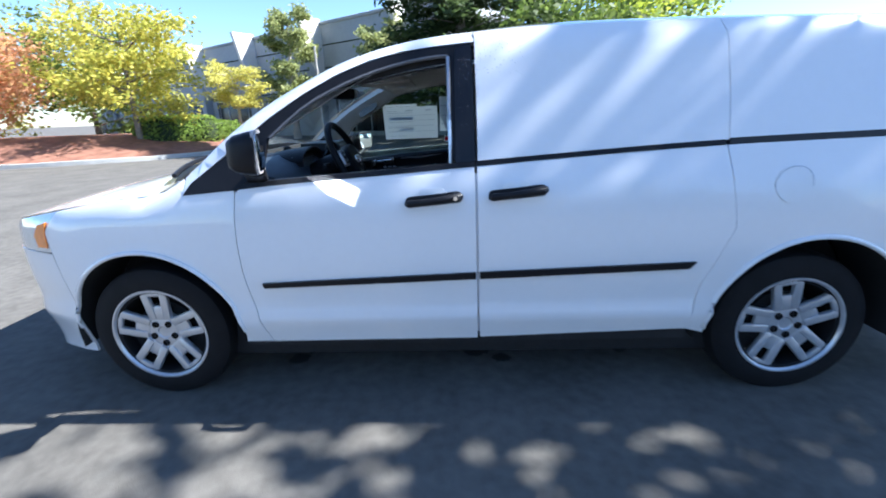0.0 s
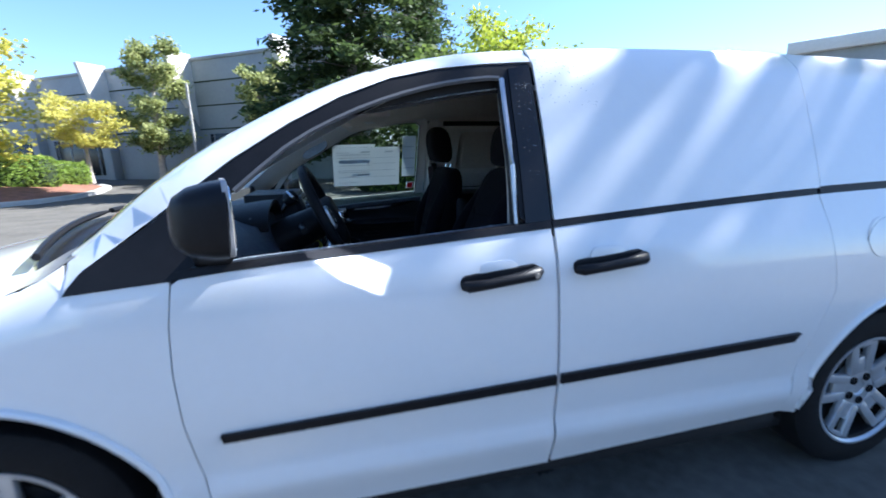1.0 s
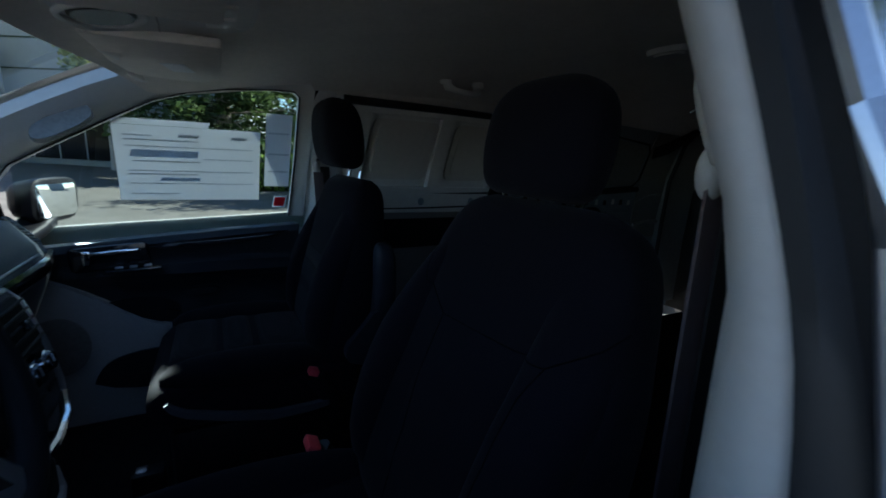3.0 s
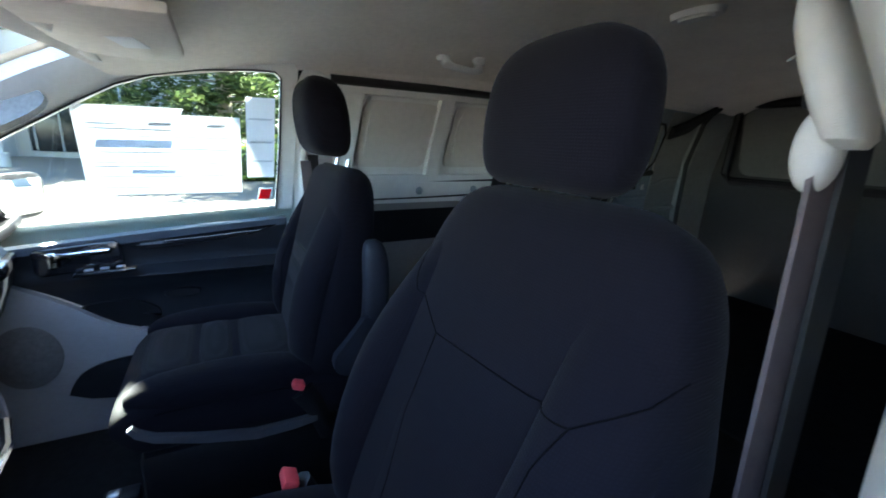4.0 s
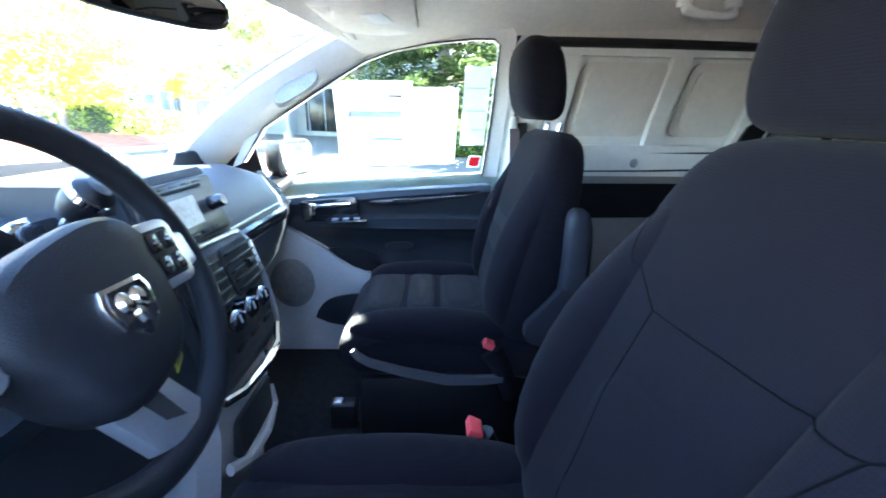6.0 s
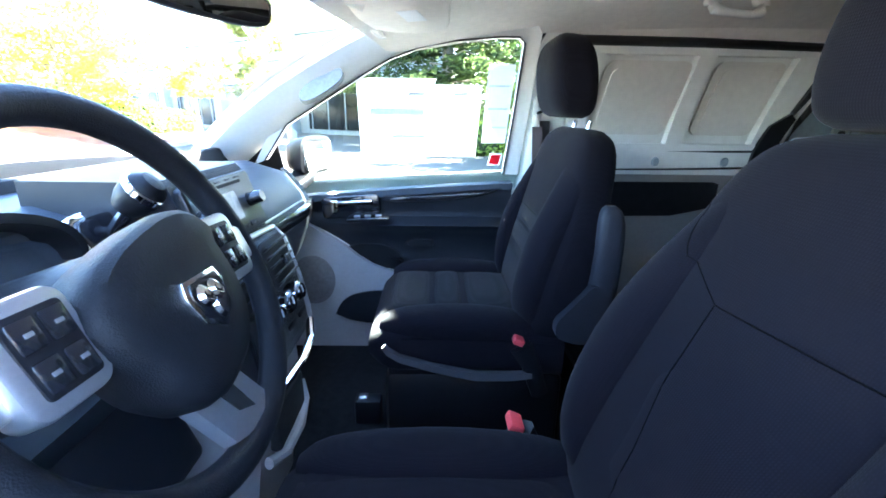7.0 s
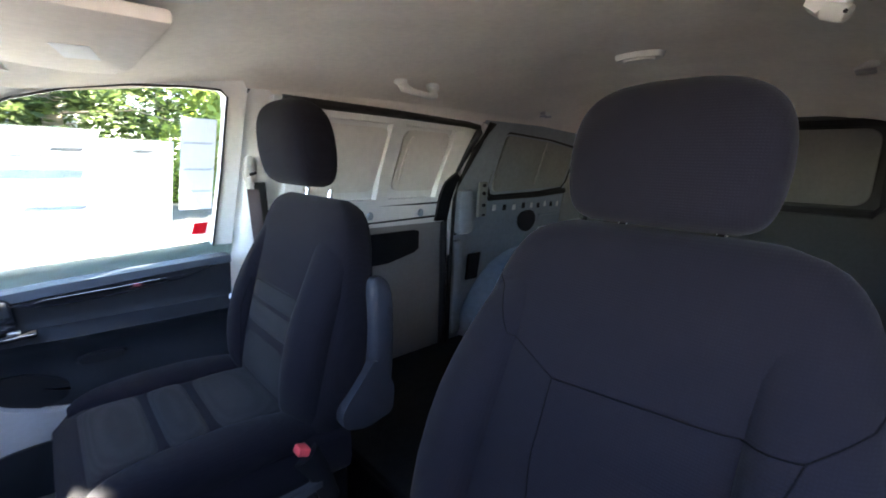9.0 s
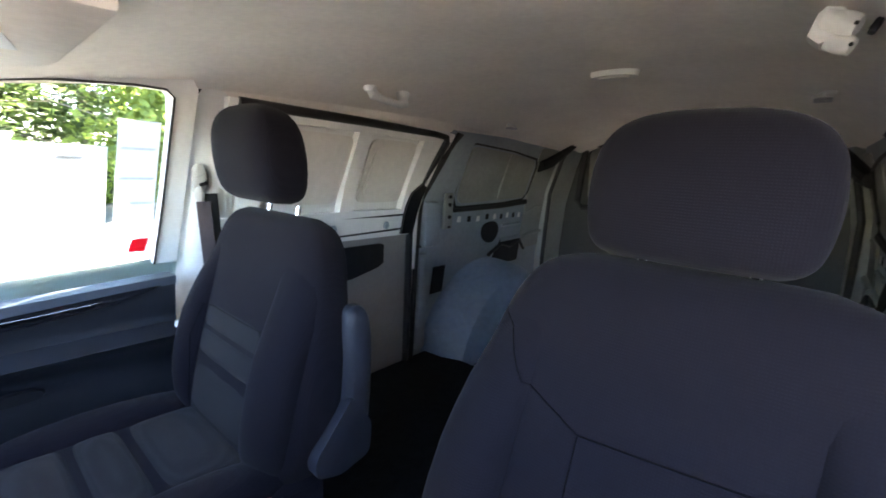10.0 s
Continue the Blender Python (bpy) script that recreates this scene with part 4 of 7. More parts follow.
def centre_pillar(side):
    def yy(x, z):
        return side * (0.925 - max(0, z - 1.0) * 0.22)

    base = thing("pillar_trim", "pale grey door pillar trim with a seat belt anchor", "pillar trim", kind="structure")
    x0 = 1.612 if side < 0 else 1.545
    rows_ = []
    for z in np.linspace(0.46, 1.60 if side > 0 else 1.545, 18):
        lean = -0.055 * max(0, z - 1.15)
        flare = 0.05 * max(0, 1.0 - z)
        xa, xb = x0 + lean - flare * 0.3, x0 + 0.135 + lean + flare
        d = side * 0.055
        y = yy(0, z)
        if side < 0:
            yo, yc = OUTER_Y(z), INNER_Y(z)
            rows_.append([(px_, py_, z) for px_, py_ in ((1.530, yo), (1.506, yo + 0.003), (1.502, yo * 0.6 + yc * 0.4), (1.518, yo * 0.25 + yc * 0.75), (1.55, yc), (1.60, yc + 0.010), (1.70, yc + 0.014), (1.77, yc), (1.79, yc - 0.04))])
            continue
        rows_.append([(xa - 0.02, y + d * 0.3, z), (xa, y - d * 0.6, z), (xa + 0.03, y - d * 1.15, z), (xb - 0.035, y - d * 1.2, z), (xb, y - d * 0.6, z), (xb + 0.01, y + d * 0.3, z)])
    part("pillar_lining", rings([softened(r_) for r_ in rows_], closed=False), SHADED_TRIM if side < 0 else PILLAR, base)
    if side < 0:
        lips = [[(1.516, -skin(1.51, z) + 0.020, z), (1.510, -skin(1.51, z) + 0.026, z), (1.4985, OUTER_Y(z) - 0.008, z), (1.4985, OUTER_Y(z) + SEAL_IN(z), z), (1.512, OUTER_Y(z) + SEAL_IN(z) + 0.002, z)] for z in np.linspace(1.12, 1.60, 14)]
        part("door_seal", rings(lips, closed=False), SEAL, base, "black door weatherstrip")
    ax, ay, az = (1.668, -0.672, 1.399) if side < 0 else (1.560, 0.772, 1.33)
    X, Y = (1, 0, 0), (0, 1, 0)
    lean = -side * 0.33
    g = 1.3 if side < 0 else 1.0
    # added block that joins the belt guide to the pillar
    if side < 0:
        part("guide_slider", box((0.045, 0.08, 0.05), pose(ax + 0.035, ay - 0.045, az + 0.03, 18, 0, 0), 0.012), SHADED_TRIM, base, "pale block behind the belt guide")
    ring = part("belt_guide", soft([((ax + dx_ * g, ay + side * 0.010 + lean * dz_ * g, az + dz_ * g), wx_ * g * (1.15 if side < 0 else 1.0), wy_ * g, X, Y) for dx_, dz_, wx_, wy_ in ((0.0, -0.020, 0.008, 0.006), (0.0, -0.015, 0.015, 0.010), (0.0, 0.0, 0.018, 0.012), (-0.001, 0.020, 0.020, 0.013), (-0.003, 0.040, 0.019, 0.012), (-0.004, 0.054, 0.014, 0.009), (-0.005, 0.062, 0.007, 0.004))], 26, 2.4), SHADED_TRIM, base, "pale plastic belt guide cover")
    part("guide_line", tube([(ax - 0.020 * g, ay + side * (0.010 - 0.013 * g) + lean * 0.024 * g, az + 0.024 * g), (ax - 0.012 * g, ay + side * (0.010 - 0.022 * g), az + 0.027 * g), (ax + 0.006 * g, ay + side * (0.010 - 0.024 * g), az + 0.034 * g)], 0.0008, 6), GREY_TRIM, ring)
    part("guide_roller", soft([((ax - 0.003, ay + side * 0.002, az - g * (0.021 + 0.023 * math.cos(math.pi * k / 10))), g * (0.0005 + 0.0125 * math.sin(math.pi * k / 10)), g * (0.0004 + 0.011 * math.sin(math.pi * k / 10)), X, Y) for k in range(11)], 26, 2.2), SHADED_TRIM, ring)
    part("guide_slot", box((0.022 * g, 0.016 * g, 0.010 * g), pose(ax + 0.006 * g, ay - side * 0.004, az + 0.008 * g, 0, -18, 0), 0.003), BLACK_TRIM, ring)
    ends = [(ax + 0.002, ay + side * 0.006, az - 0.040), (1.688, -0.672, 1.0), (1.70, -0.672, 0.55)] if side < 0 else [(ax, ay - side * 0.012, az - 0.04), (ax + 0.02, ay - side * 0.01, 1.0), (ax + 0.05, ay + side * 0.02, 0.55)]
    rws = [[(x - w, y - 0.002, z), (x + w, y - 0.002, z), (x + w, y + 0.002, z), (x - w, y + 0.002, z)] for (x, y, z), w in zip(ends, (0.018, 0.019, 0.019))]
    part("belt_webbing", rings(rws), BELT, base, "dark seat belt webbing")
    back = [(ax + 0.03, ay + side * 0.012, az - 0.02), (ax + 0.045, ay + side * 0.01, 1.0), (ax + 0.06, ay + side * 0.04, 0.55)]
    rws = [[(x - 0.018, y - 0.002, z), (x + 0.018, y - 0.002, z), (x + 0.018, y + 0.002, z), (x - 0.018, y + 0.002, z)] for x, y, z in back]
    part("belt_return", rings(rws), SEAL, base)


centre_pillar(-1)
centre_pillar(1)


# ---- cargo sides ----
PALE_STEEL = material("pale_primer_steel", (0.27, 0.28, 0.265), 0.5, var=0.10, scale=5, bump=0.1, bump_scale=60)
LOWER_LINING = material("hardboard_lining", (0.25, 0.235, 0.225), 0.6, var=0.06, scale=7, bump=0.2, bump_scale=400)

SIDE_X = lambda x: float(np.interp(x, [1.60, 1.725, 2.0, 2.3, 2.49, 2.64, 2.86, 3.12, 3.95], [1.62, 1.778, 2.06, 2.362, 2.54, 2.80, 3.14, 3.46, 3.985]))
SIDE_Z = lambda z: float(np.interp(z, [0.44, 0.80, 0.985, 1.073, 1.108, 1.14, 1.196, 1.237, 1.452, 1.522, 1.56], [0.43, 0.80, 0.99, 1.09, 1.118, 1.14, 1.207, 1.265, 1.510, 1.560, 1.60]))


def cargo_side(side):
    """The bare inside of a sliding door and the rear quarter behind it."""
    s = side if side > 0 else -0.9

    def sheet(name, outline, mat, y, thick=0.015, label="", parent=None, cell=0.09):
        fy_ = flat_y(y)
        return part(name, panel(outline, lambda x, z: s * fy_(x, z), s * thick, cell), mat, parent, label)

    x_in = 1.60 if side > 0 else 1.80
    dr = thing("sliding_door_lining", "bare white sliding door inside with two blanked windows", "door lining", kind="structure")
    sheet("upper_sheet", [(x_in, 1.10), (2.36, 1.10), (2.50, 1.52), (x_in, 1.535)], WHITE_BARE, 0.860, parent=dr)
    sheet("top_bar", [(x_in, 1.475), (2.47, 1.468), (2.50, 1.525), (x_in, 1.535)], WHITE_BARE, 0.820, 0.034, parent=dr)
    sheet("mid_bar", [(1.985, 1.215), (2.045, 1.215), (2.075, 1.473), (2.015, 1.473)], WHITE_BARE, 0.820, 0.034, parent=dr)
    if side > 0:
        sheet("front_bar", [(1.64, 1.215), (1.69, 1.215), (1.715, 1.473), (1.66, 1.473)], WHITE_BARE, 0.820, 0.034, parent=dr)
    sheet("rear_bar", [(2.30, 1.215), (2.40, 1.215), (2.47, 1.468), (2.355, 1.468)], WHITE_BARE, 0.820, 0.034, parent=dr)
    sheet("low_bar", [(x_in, 1.112), (2.38, 1.112), (2.40, 1.215), (x_in, 1.215)], WHITE_BARE, 0.816, 0.036, parent=dr)
    blank_mat = material("primed_blank", (0.66, 0.62, 0.585), 0.45, var=0.06, scale=5)
    for x0, w in ((1.695, 0.285), (2.065, 0.235)) if side > 0 else ((2.065, 0.235),):
        sheet("window_blank", rounded([(x0 + 0.005, 1.237), (x0 + w, 1.237), (x0 + w + 0.037, 1.45), (x0 + 0.03, 1.452)], 0.035), blank_mat, 0.838, 0.010, parent=dr)
        sheet("blank_ridge", rounded([(x0 + 0.030, 1.259), (x0 + w - 0.025, 1.259), (x0 + w + 0.008, 1.428), (x0 + 0.052, 1.430)], 0.03), blank_mat, 0.829, 0.008, parent=dr)
    for x in (1.958, 2.216):
        part("grommet", lathe([(0.0, 0.01), (0.010, 0.01), (0.014, 0.006), (0.014, 0.0), (0.0, 0.0)], Matrix.Translation((x, s * (0.803), 1.165)) @ pose(0, 0, 0, s * 90, 0, 0), 16), GREY_BARE, dr)
    # the rail's shadow line, drawn as a black tube
    part("rail_shadow", tube([(x_in + 0.02, s * 0.808, 1.135), (2.0, s * 0.805, 1.14), (2.33, s * 0.802, 1.148)], 0.004, 6), SEAL, dr)
    part("rail_edge", tube([(x_in + 0.02, s * 0.806, 1.193), (2.33, s * 0.800, 1.198)], 0.004, 6), SEAL, dr)
    sheet("lower_lining", [(x_in, 0.52), (2.41, 0.46), (2.372, 1.108), (x_in, 1.108)], LOWER_LINING, 0.83, 0.02, "grey lower lining", dr)
    pull = [(2.225, 1.068), (2.227, 1.0), (2.20, 0.985), (2.06, 0.955), (1.72, 0.95), (1.70, 1.0), (1.72, 1.073), (2.2, 1.076)]
    sheet("pull_recess", pull, BLACK_TRIM, 0.822, 0.008, "black recessed pull", dr)
    part("door_seal", tube([(x_in + 0.02, s * 0.762, 1.522), (2.0, s * 0.76, 1.518), (2.40, s * 0.757, 1.508), (2.475, s * 0.757, 1.498), (2.49, s * 0.765, 1.475), (2.42, s * 0.80, 1.31), (2.385, s * 0.81, 1.22), (2.375, s * 0.818, 1.1), (2.38, s * 0.818, 0.8), (2.38, s * 0.818, 0.50)], 0.017, 8), SEAL, dr, "black door seal")
    sheet("latch_cover", [(2.30, 1.12), (2.375, 1.12), (2.39, 1.20), (2.43, 1.29), (2.405, 1.305), (2.345, 1.27), (2.31, 1.20)], BLACK_TRIM, 0.803, 0.02, "black latch cover", dr)
    q_ = thing("quarter_lining", "bare grey steel rear quarter with holes and a wheel arch", "quarter lining", kind="structure")
    low = 0.44 if side > 0 else 0.96
    sheet("quarter_sheet", [(2.40, low), (3.95, low), (3.90, 1.56), (2.54, 1.545), (2.44, 1.25)], GREY_BARE, 0.862, 0.02, parent=q_)
    sheet("pillar_sheet", [(2.395, 0.46), (2.50, 0.46), (2.52, 0.95), (2.60, 1.02), (2.60, 1.25), (2.625, 1.5), (2.54, 1.535), (2.45, 1.26), (2.395, 1.12)], GREY_BARE, 0.835, 0.025, parent=q_)
    part("pillar_edge", tube([(2.525, s * 0.785, 1.52), (2.455, s * 0.80, 1.31), (2.405, s * 0.825, 1.18), (2.40, s * 0.83, 0.52)], 0.009, 8), WHITE_BARE, q_)
    # steel darker than the door's blanks: the rear's dimness put into colour
    sheet("quarter_blank", rounded([(2.63, 1.22), (3.11, 1.235), (3.11, 1.43), (2.64, 1.475)], 0.03), PALE_STEEL, 0.852, 0.012, parent=q_)
    sheet("blank_rib", [(2.86, 1.235), (2.90, 1.235), (2.92, 1.445), (2.87, 1.45)], PALE_STEEL, 0.845, 0.012, parent=q_)
    part("blank_seal", tube([(x, s * (flat_y(0.845)(x, z)), z) for x, z in ((2.64, 1.205), (2.9, 1.212), (3.08, 1.225), (3.125, 1.26), (3.13, 1.40), (3.10, 1.437), (2.88, 1.468), (2.64, 1.49), (2.615, 1.46), (2.60, 1.25), (2.615, 1.21))], 0.006, 8, closed=True), SEAL, q_)
    part("blank_shelf", tube([(2.62, s * 0.835, 1.198), (2.9, s * 0.832, 1.203), (3.14, s * 0.83, 1.215)], 0.011, 8), SEAL, q_)
    # holes are flat black plates, their inner shade put into the colour
    part("speaker_hole", lathe([(0.0, 0.006), (0.058, 0.006), (0.064, 0.0), (0.0, 0.0)], Matrix.Translation((2.86, s * 0.855, 1.06)) @ pose(0, 0, 0, s * 90, 0, 0), 28), BLACK_VOID, q_, "round black hole")
    for k in range(9):
        part("punched_hole", box((0.02, 0.008, 0.028), pose(2.66 + 0.055 * k, s * 0.851, 1.155 - 0.003 * (k % 3)), 0.004), BLACK_VOID if k % 2 else WHITE_BARE, q_)
    for k in range(6):
        part("punched_hole", box((0.014, 0.008, 0.03), pose(2.475, s * 0.832, 0.62 + 0.085 * k), 0.004), BLACK_VOID, q_)
    sheet("dark_opening", [(2.86, 0.86), (3.12, 0.86), (3.15, 0.99), (2.95, 1.0)], BLACK_VOID, 0.853, 0.006, parent=q_)
    sheet("dark_slot", [(2.53, 0.80), (2.58, 0.80), (2.59, 0.93), (2.54, 0.93)], BLACK_VOID, 0.830, 0.006, parent=q_)
    for z in (1.0, 1.08):
        part("stiffening_rib", tube([(2.95, s * 0.857, z), (3.14, s * 0.857, z + 0.004)], 0.012, 8), GREY_BARE, q_)
    rows_ = []
    for y, r in ((0.86, 0.52), (0.72, 0.51), (0.62, 0.47), (0.58, 0.40), (0.57, 0.30)):
        rows_.append([(3.08 + r * math.cos(radians(a)), s * y, 0.40 + r * math.sin(radians(a))) for a in range(0, 181, 9)])
    if side > 0:
        arch = rings(rows_, closed=False)
        arch.faces.new([arch.verts.new(p) for p in rows_[-1]])
        part("wheel_arch", arch, material("blue_grey_primer", (0.20, 0.27, 0.36), 0.42, var=0.12, scale=4), q_, "blue-grey inner wheel arch")
    rp = [[(3.58 + dx, s * (0.86 - dy - 0.10 * max(0, z - 1.05)), z) for dx, dy in ((-0.06, 0.0), (-0.03, 0.05), (0.1, 0.07), (0.3, 0.07))] for z in (0.5, 0.9, 1.2, 1.4, 1.56)]
    part("rear_pillar", rings(rp, closed=False), PALE_STEEL, q_, "pale grey rear corner post")
    sheet("rear_lining", [(3.15, 0.93), (3.62, 0.93), (3.62, 1.535), (3.15, 1.52)], PALE_STEEL, 0.850, 0.008, "pale grey rear panel", q_)
    # jamb behind the sliding door: white flange, second seal, boxed pillar with its bracket
    part("jamb_flange", tube([(2.515, s * 0.775, 1.525), (2.475, s * 0.79, 1.40), (2.44, s * 0.80, 1.30), (2.415, s * 0.815, 1.20), (2.41, s * 0.82, 0.95)], 0.010, 8), WHITE_BARE, q_, "white door jamb flange")
    part("jamb_seal", tube([(2.545, s * 0.770, 1.53), (2.505, s * 0.785, 1.40), (2.465, s * 0.797, 1.29), (2.432, s * 0.812, 1.20), (2.425, s * 0.818, 0.95), (2.42, s * 0.82, 0.50)], 0.013, 8), SEAL, q_, "black jamb seal")
    part("pillar_box", box((0.075, 0.05, 0.20), pose(2.50, s * 0.815, 1.135), 0.018), GREY_BARE, q_, "boxed pillar stiffener")
    part("pillar_foot", box((0.055, 0.035, 0.46), pose(2.475, s * 0.822, 0.78), 0.014), GREY_BARE, q_)
    part("anchor_bracket", box((0.035, 0.02, 0.15), pose(2.575, s * 0.812, 1.19), 0.004), PALE_STEEL, q_, "punched anchor bracket")
    for z in (1.13, 1.175, 1.22, 1.25):
        part("bracket_hole", lathe([(0.0, 0.004), (0.007, 0.004), (0.007, 0.0), (0.0, 0.0)], Matrix.Translation((2.575, s * 0.800, z)) @ pose(0, 0, 0, s * 90, 0, 0), 12), BLACK_VOID, q_)
    for z0, z1 in ((1.0, 1.02), (1.16, 1.19), (1.33, 1.37)):
        part("panel_rib", tube([(3.17, s * 0.846, z0), (3.35, s * 0.842, z1), (3.52, s * 0.842, z1)], 0.012, 8), PALE_STEEL, q_)
    part("post_seal", tube([(3.50, s * 0.80, 0.60), (3.50, s * 0.795, 1.0), (3.50, s * 0.785, 1.25), (3.51, s * 0.765, 1.45), (3.56, s * 0.72, 1.55)], 0.014, 8), SEAL, q_, "black post seal")
    part("wiring", tube([(2.84, s * 0.84, 0.93), (2.93, s * 0.835, 0.985), (3.02, s * 0.835, 0.96), (3.10, s * 0.835, 0.99), (3.17, s * 0.83, 0.93)], 0.010, 6), SEAL, q_, "loose black wiring")
    part("harness", tube([(3.18, s * 0.80, 1.40), (3.3, s * 0.77, 1.43), (3.42, s * 0.74, 1.50), (3.5, s * 0.72, 1.54)], [0.03, 0.035, 0.03, 0.02], 8), SEAL, q_, "black wiring cover")
    # panels are stretched in x and z to fit the camera's view, and lean in with the body's side
    for own in (dr, q_):
        for ob in own.children:
            if ob.name.startswith("wheel_arch"):
                continue
            for v in ob.data.vertices:
                v.co.x, v.co.z = SIDE_X(v.co.x), SIDE_Z(v.co.z)
                v.co.y -= s * 0.2 * max(0.0, v.co.z - 1.3)


cargo_side(1)
cargo_side(-1)


# ---- headliner fittings ----
def grab_handle(x, y, z, side):
    g = thing("grab_handle", "beige plastic grab handle under the headliner", "grab handle", "grab handles")
    part("bow", tube([(x - 0.075, y, z + 0.01), (x - 0.07, y - side * 0.02, z - 0.018), (x - 0.04, y - side * 0.03, z - 0.028), (x + 0.03, y - side * 0.03, z - 0.034), (x + 0.06, y - side * 0.022, z - 0.026), (x + 0.07, y, z)], [0.016, 0.017, 0.012, 0.012, 0.017, 0.016], 12), PILLAR, g)
    for dx in (-0.075, 0.07):
        part("mount", soft([((x + dx, y, z + 0.02), 0.028, 0.02, (1, 0, 0), (0, 1, 0)), ((x + dx, y - side * 0.01, z - 0.008), 0.022, 0.015, (1, 0, 0), (0, 1, 0))], 16, 2.6), PILLAR, g)
    return g


grab_handle(2.085, 0.605, 1.648, 1)
hook = thing("coat_hook_bracket", "beige two-prong plastic bracket on the headliner", "bracket")
part("bracket_body", rings([[(x, y, z) for y, z in ((-0.470, 1.642), (-0.486, 1.628), (-0.502, 1.640), (-0.510, 1.676), (-0.492, 1.686), (-0.478, 1.672))] for x in (1.972, 2.010)]), PILLAR, hook)
for y0, z0, y1, z1, r in ((-0.488, 1.664, -0.530, 1.646, 0.019), (-0.497, 1.634, -0.527, 1.619, 0.0145)):
    prong = part("prong", tube([(1.985, y0, z0), (1.978, y0 * 0.3 + y1 * 0.7, z0 * 0.3 + z1 * 0.7), (1.976, y0 * 0.08 + y1 * 0.92, z0 * 0.08 + z1 * 0.92), (1.976, y1, z1)], [r, r, r * 0.85, r * 0.45], 14), PILLAR, hook)
    part("screw_hole", lathe([(0.0, 0.002), (0.003, 0.002), (0.003, 0.0), (0.0, 0.0)], Matrix.Translation((1.977 - r, y1 * 0.85 + y0 * 0.15, z1 * 0.85 + z0 * 0.15)) @ pose(0, 0, 0, 0, -90, 0), 10), BLACK_VOID, prong)
part("prong_foot", box((0.025, 0.010, 0.020), pose(2.000, -0.546, 1.652, 25, 0, 0), 0.003), BLACK_TRIM, hook, "dark spring clip")
dome = thing("dome_lamp", "oval beige dome lamp with a frosted lens", "lamp", at=(0.09, -0.045, 0.098))
part("bezel", soft([((2.38, 0.045, 1.632), 0.04, 0.075, (1, 0, 0), (0, 1, 0)), ((2.38, 0.045, 1.616), 0.036, 0.07, (1, 0, 0), (0, 1, 0))], 24, 2.4), PILLAR, dome)
part("lens", soft([((2.38, 0.045, 1.618), 0.026, 0.052, (1, 0, 0), (0, 1, 0)), ((2.38, 0.045, 1.611), 0.022, 0.045, (1, 0, 0), (0, 1, 0))], 20, 2.4), LAMP_LENS, dome)
for hx, hy, hz in ((2.93, 0.64, 1.632), (2.74, -0.50, 1.672)):
    clip = thing("headliner_clip", "small beige clip on the headliner", "clip", "headliner clips")
    part("clip_body", box((0.09, 0.03, 0.016), pose(hx, hy, hz, 0, 0, 20), 0.006), PILLAR, clip)
    for d in (-0.02, 0.02):
        part("clip_bar", tube([(hx + d, hy - 0.02, hz - 0.012), (hx + d + 0.01, hy + 0.02, hz - 0.012)], 0.005, 6), SATIN, clip)


def visor(side):
    """A folded sun visor on its two mounts, with a printed label."""
    v = thing("sun_visor", "beige cloth sun visor folded up, with a white label", "sun visor", "sun visors", at=(-0.068, side * 0.045, 0.030))
    pts = [(1.07, 0.05), (1.075, 0.33), (1.10, 0.44), (1.16, 0.475), (1.22, 0.49), (1.29, 0.47), (1.305, 0.42), (1.305, 0.05)]
    own = bmesh.new()
    f = own.faces.new([own.verts.new((x, side * y, 1.548 + 0.03 * (x - 1.07) - 0.06 * max(0, y - 0.2))) for x, y in pts])
    bmesh.ops.recalc_face_normals(own, faces=own.faces)
    ex = bmesh.ops.extrude_face_region(own, geom=[f], use_keep_orig=True)
    for w in ex["geom"]:
        if isinstance(w, bmesh.types.BMVert):
            w.co.z -= 0.022
    bmesh.ops.bevel(own, geom=[e for e in own.edges], offset=0.008, segments=2, profile=0.5, affect="EDGES")
    part("visor_pad", own, HEADLINER, v)
    part("visor_label", box((0.05, 0.09, 0.0015), pose(1.213, side * 0.29, 1.5195, side * -2.6, -1.7, side * -14), 0.0005), PAPER, v, "white printed label")
    part("visor_mount", soft([((1.10, side * 0.495, 1.55), 0.022, 0.022, (1, 0, 0), (0, 1, 0)), ((1.10, side * 0.497, 1.517), 0.018, 0.018, (1, 0, 0), (0, 1, 0)), ((1.115, side * 0.502, 1.503), 0.012, 0.016, (1, 0, 0), (0, 1, 0))], 14, 2.3), PILLAR, v)
    part("visor_hinge", tube([(1.085, side * 0.20, 1.56), (1.085, side * 0.20, 1.528), (1.11, side * 0.21, 1.522)], 0.012, 10), PILLAR, v)


visor(1)
visor(-1)
oc = thing("overhead_console", "beige overhead console with a dark lens and two keys", "console")
SLOPE = Matrix.Translation((1.15, -0.02, 1.590)) @ pose(0, 0, 0, 0, -9, 0)
part("console_body", plate(rounded([(-0.145, -0.10), (-0.10, -0.13), (0.13, -0.14), (0.145, -0.08), (0.145, 0.08), (0.12, 0.13), (-0.10, 0.14), (-0.145, 0.10)], 0.03), 0.05, SLOPE @ pose(0, 0, -0.008), 0.010), PILLAR, oc)
part("console_rim", tube([(0.058 * math.cos(2 * math.pi * k / 24) - 0.088, 0.07 * math.sin(2 * math.pi * k / 24), -0.009) for k in range(24)], 0.006, 8, closed=True), PILLAR, oc).matrix_world = SLOPE
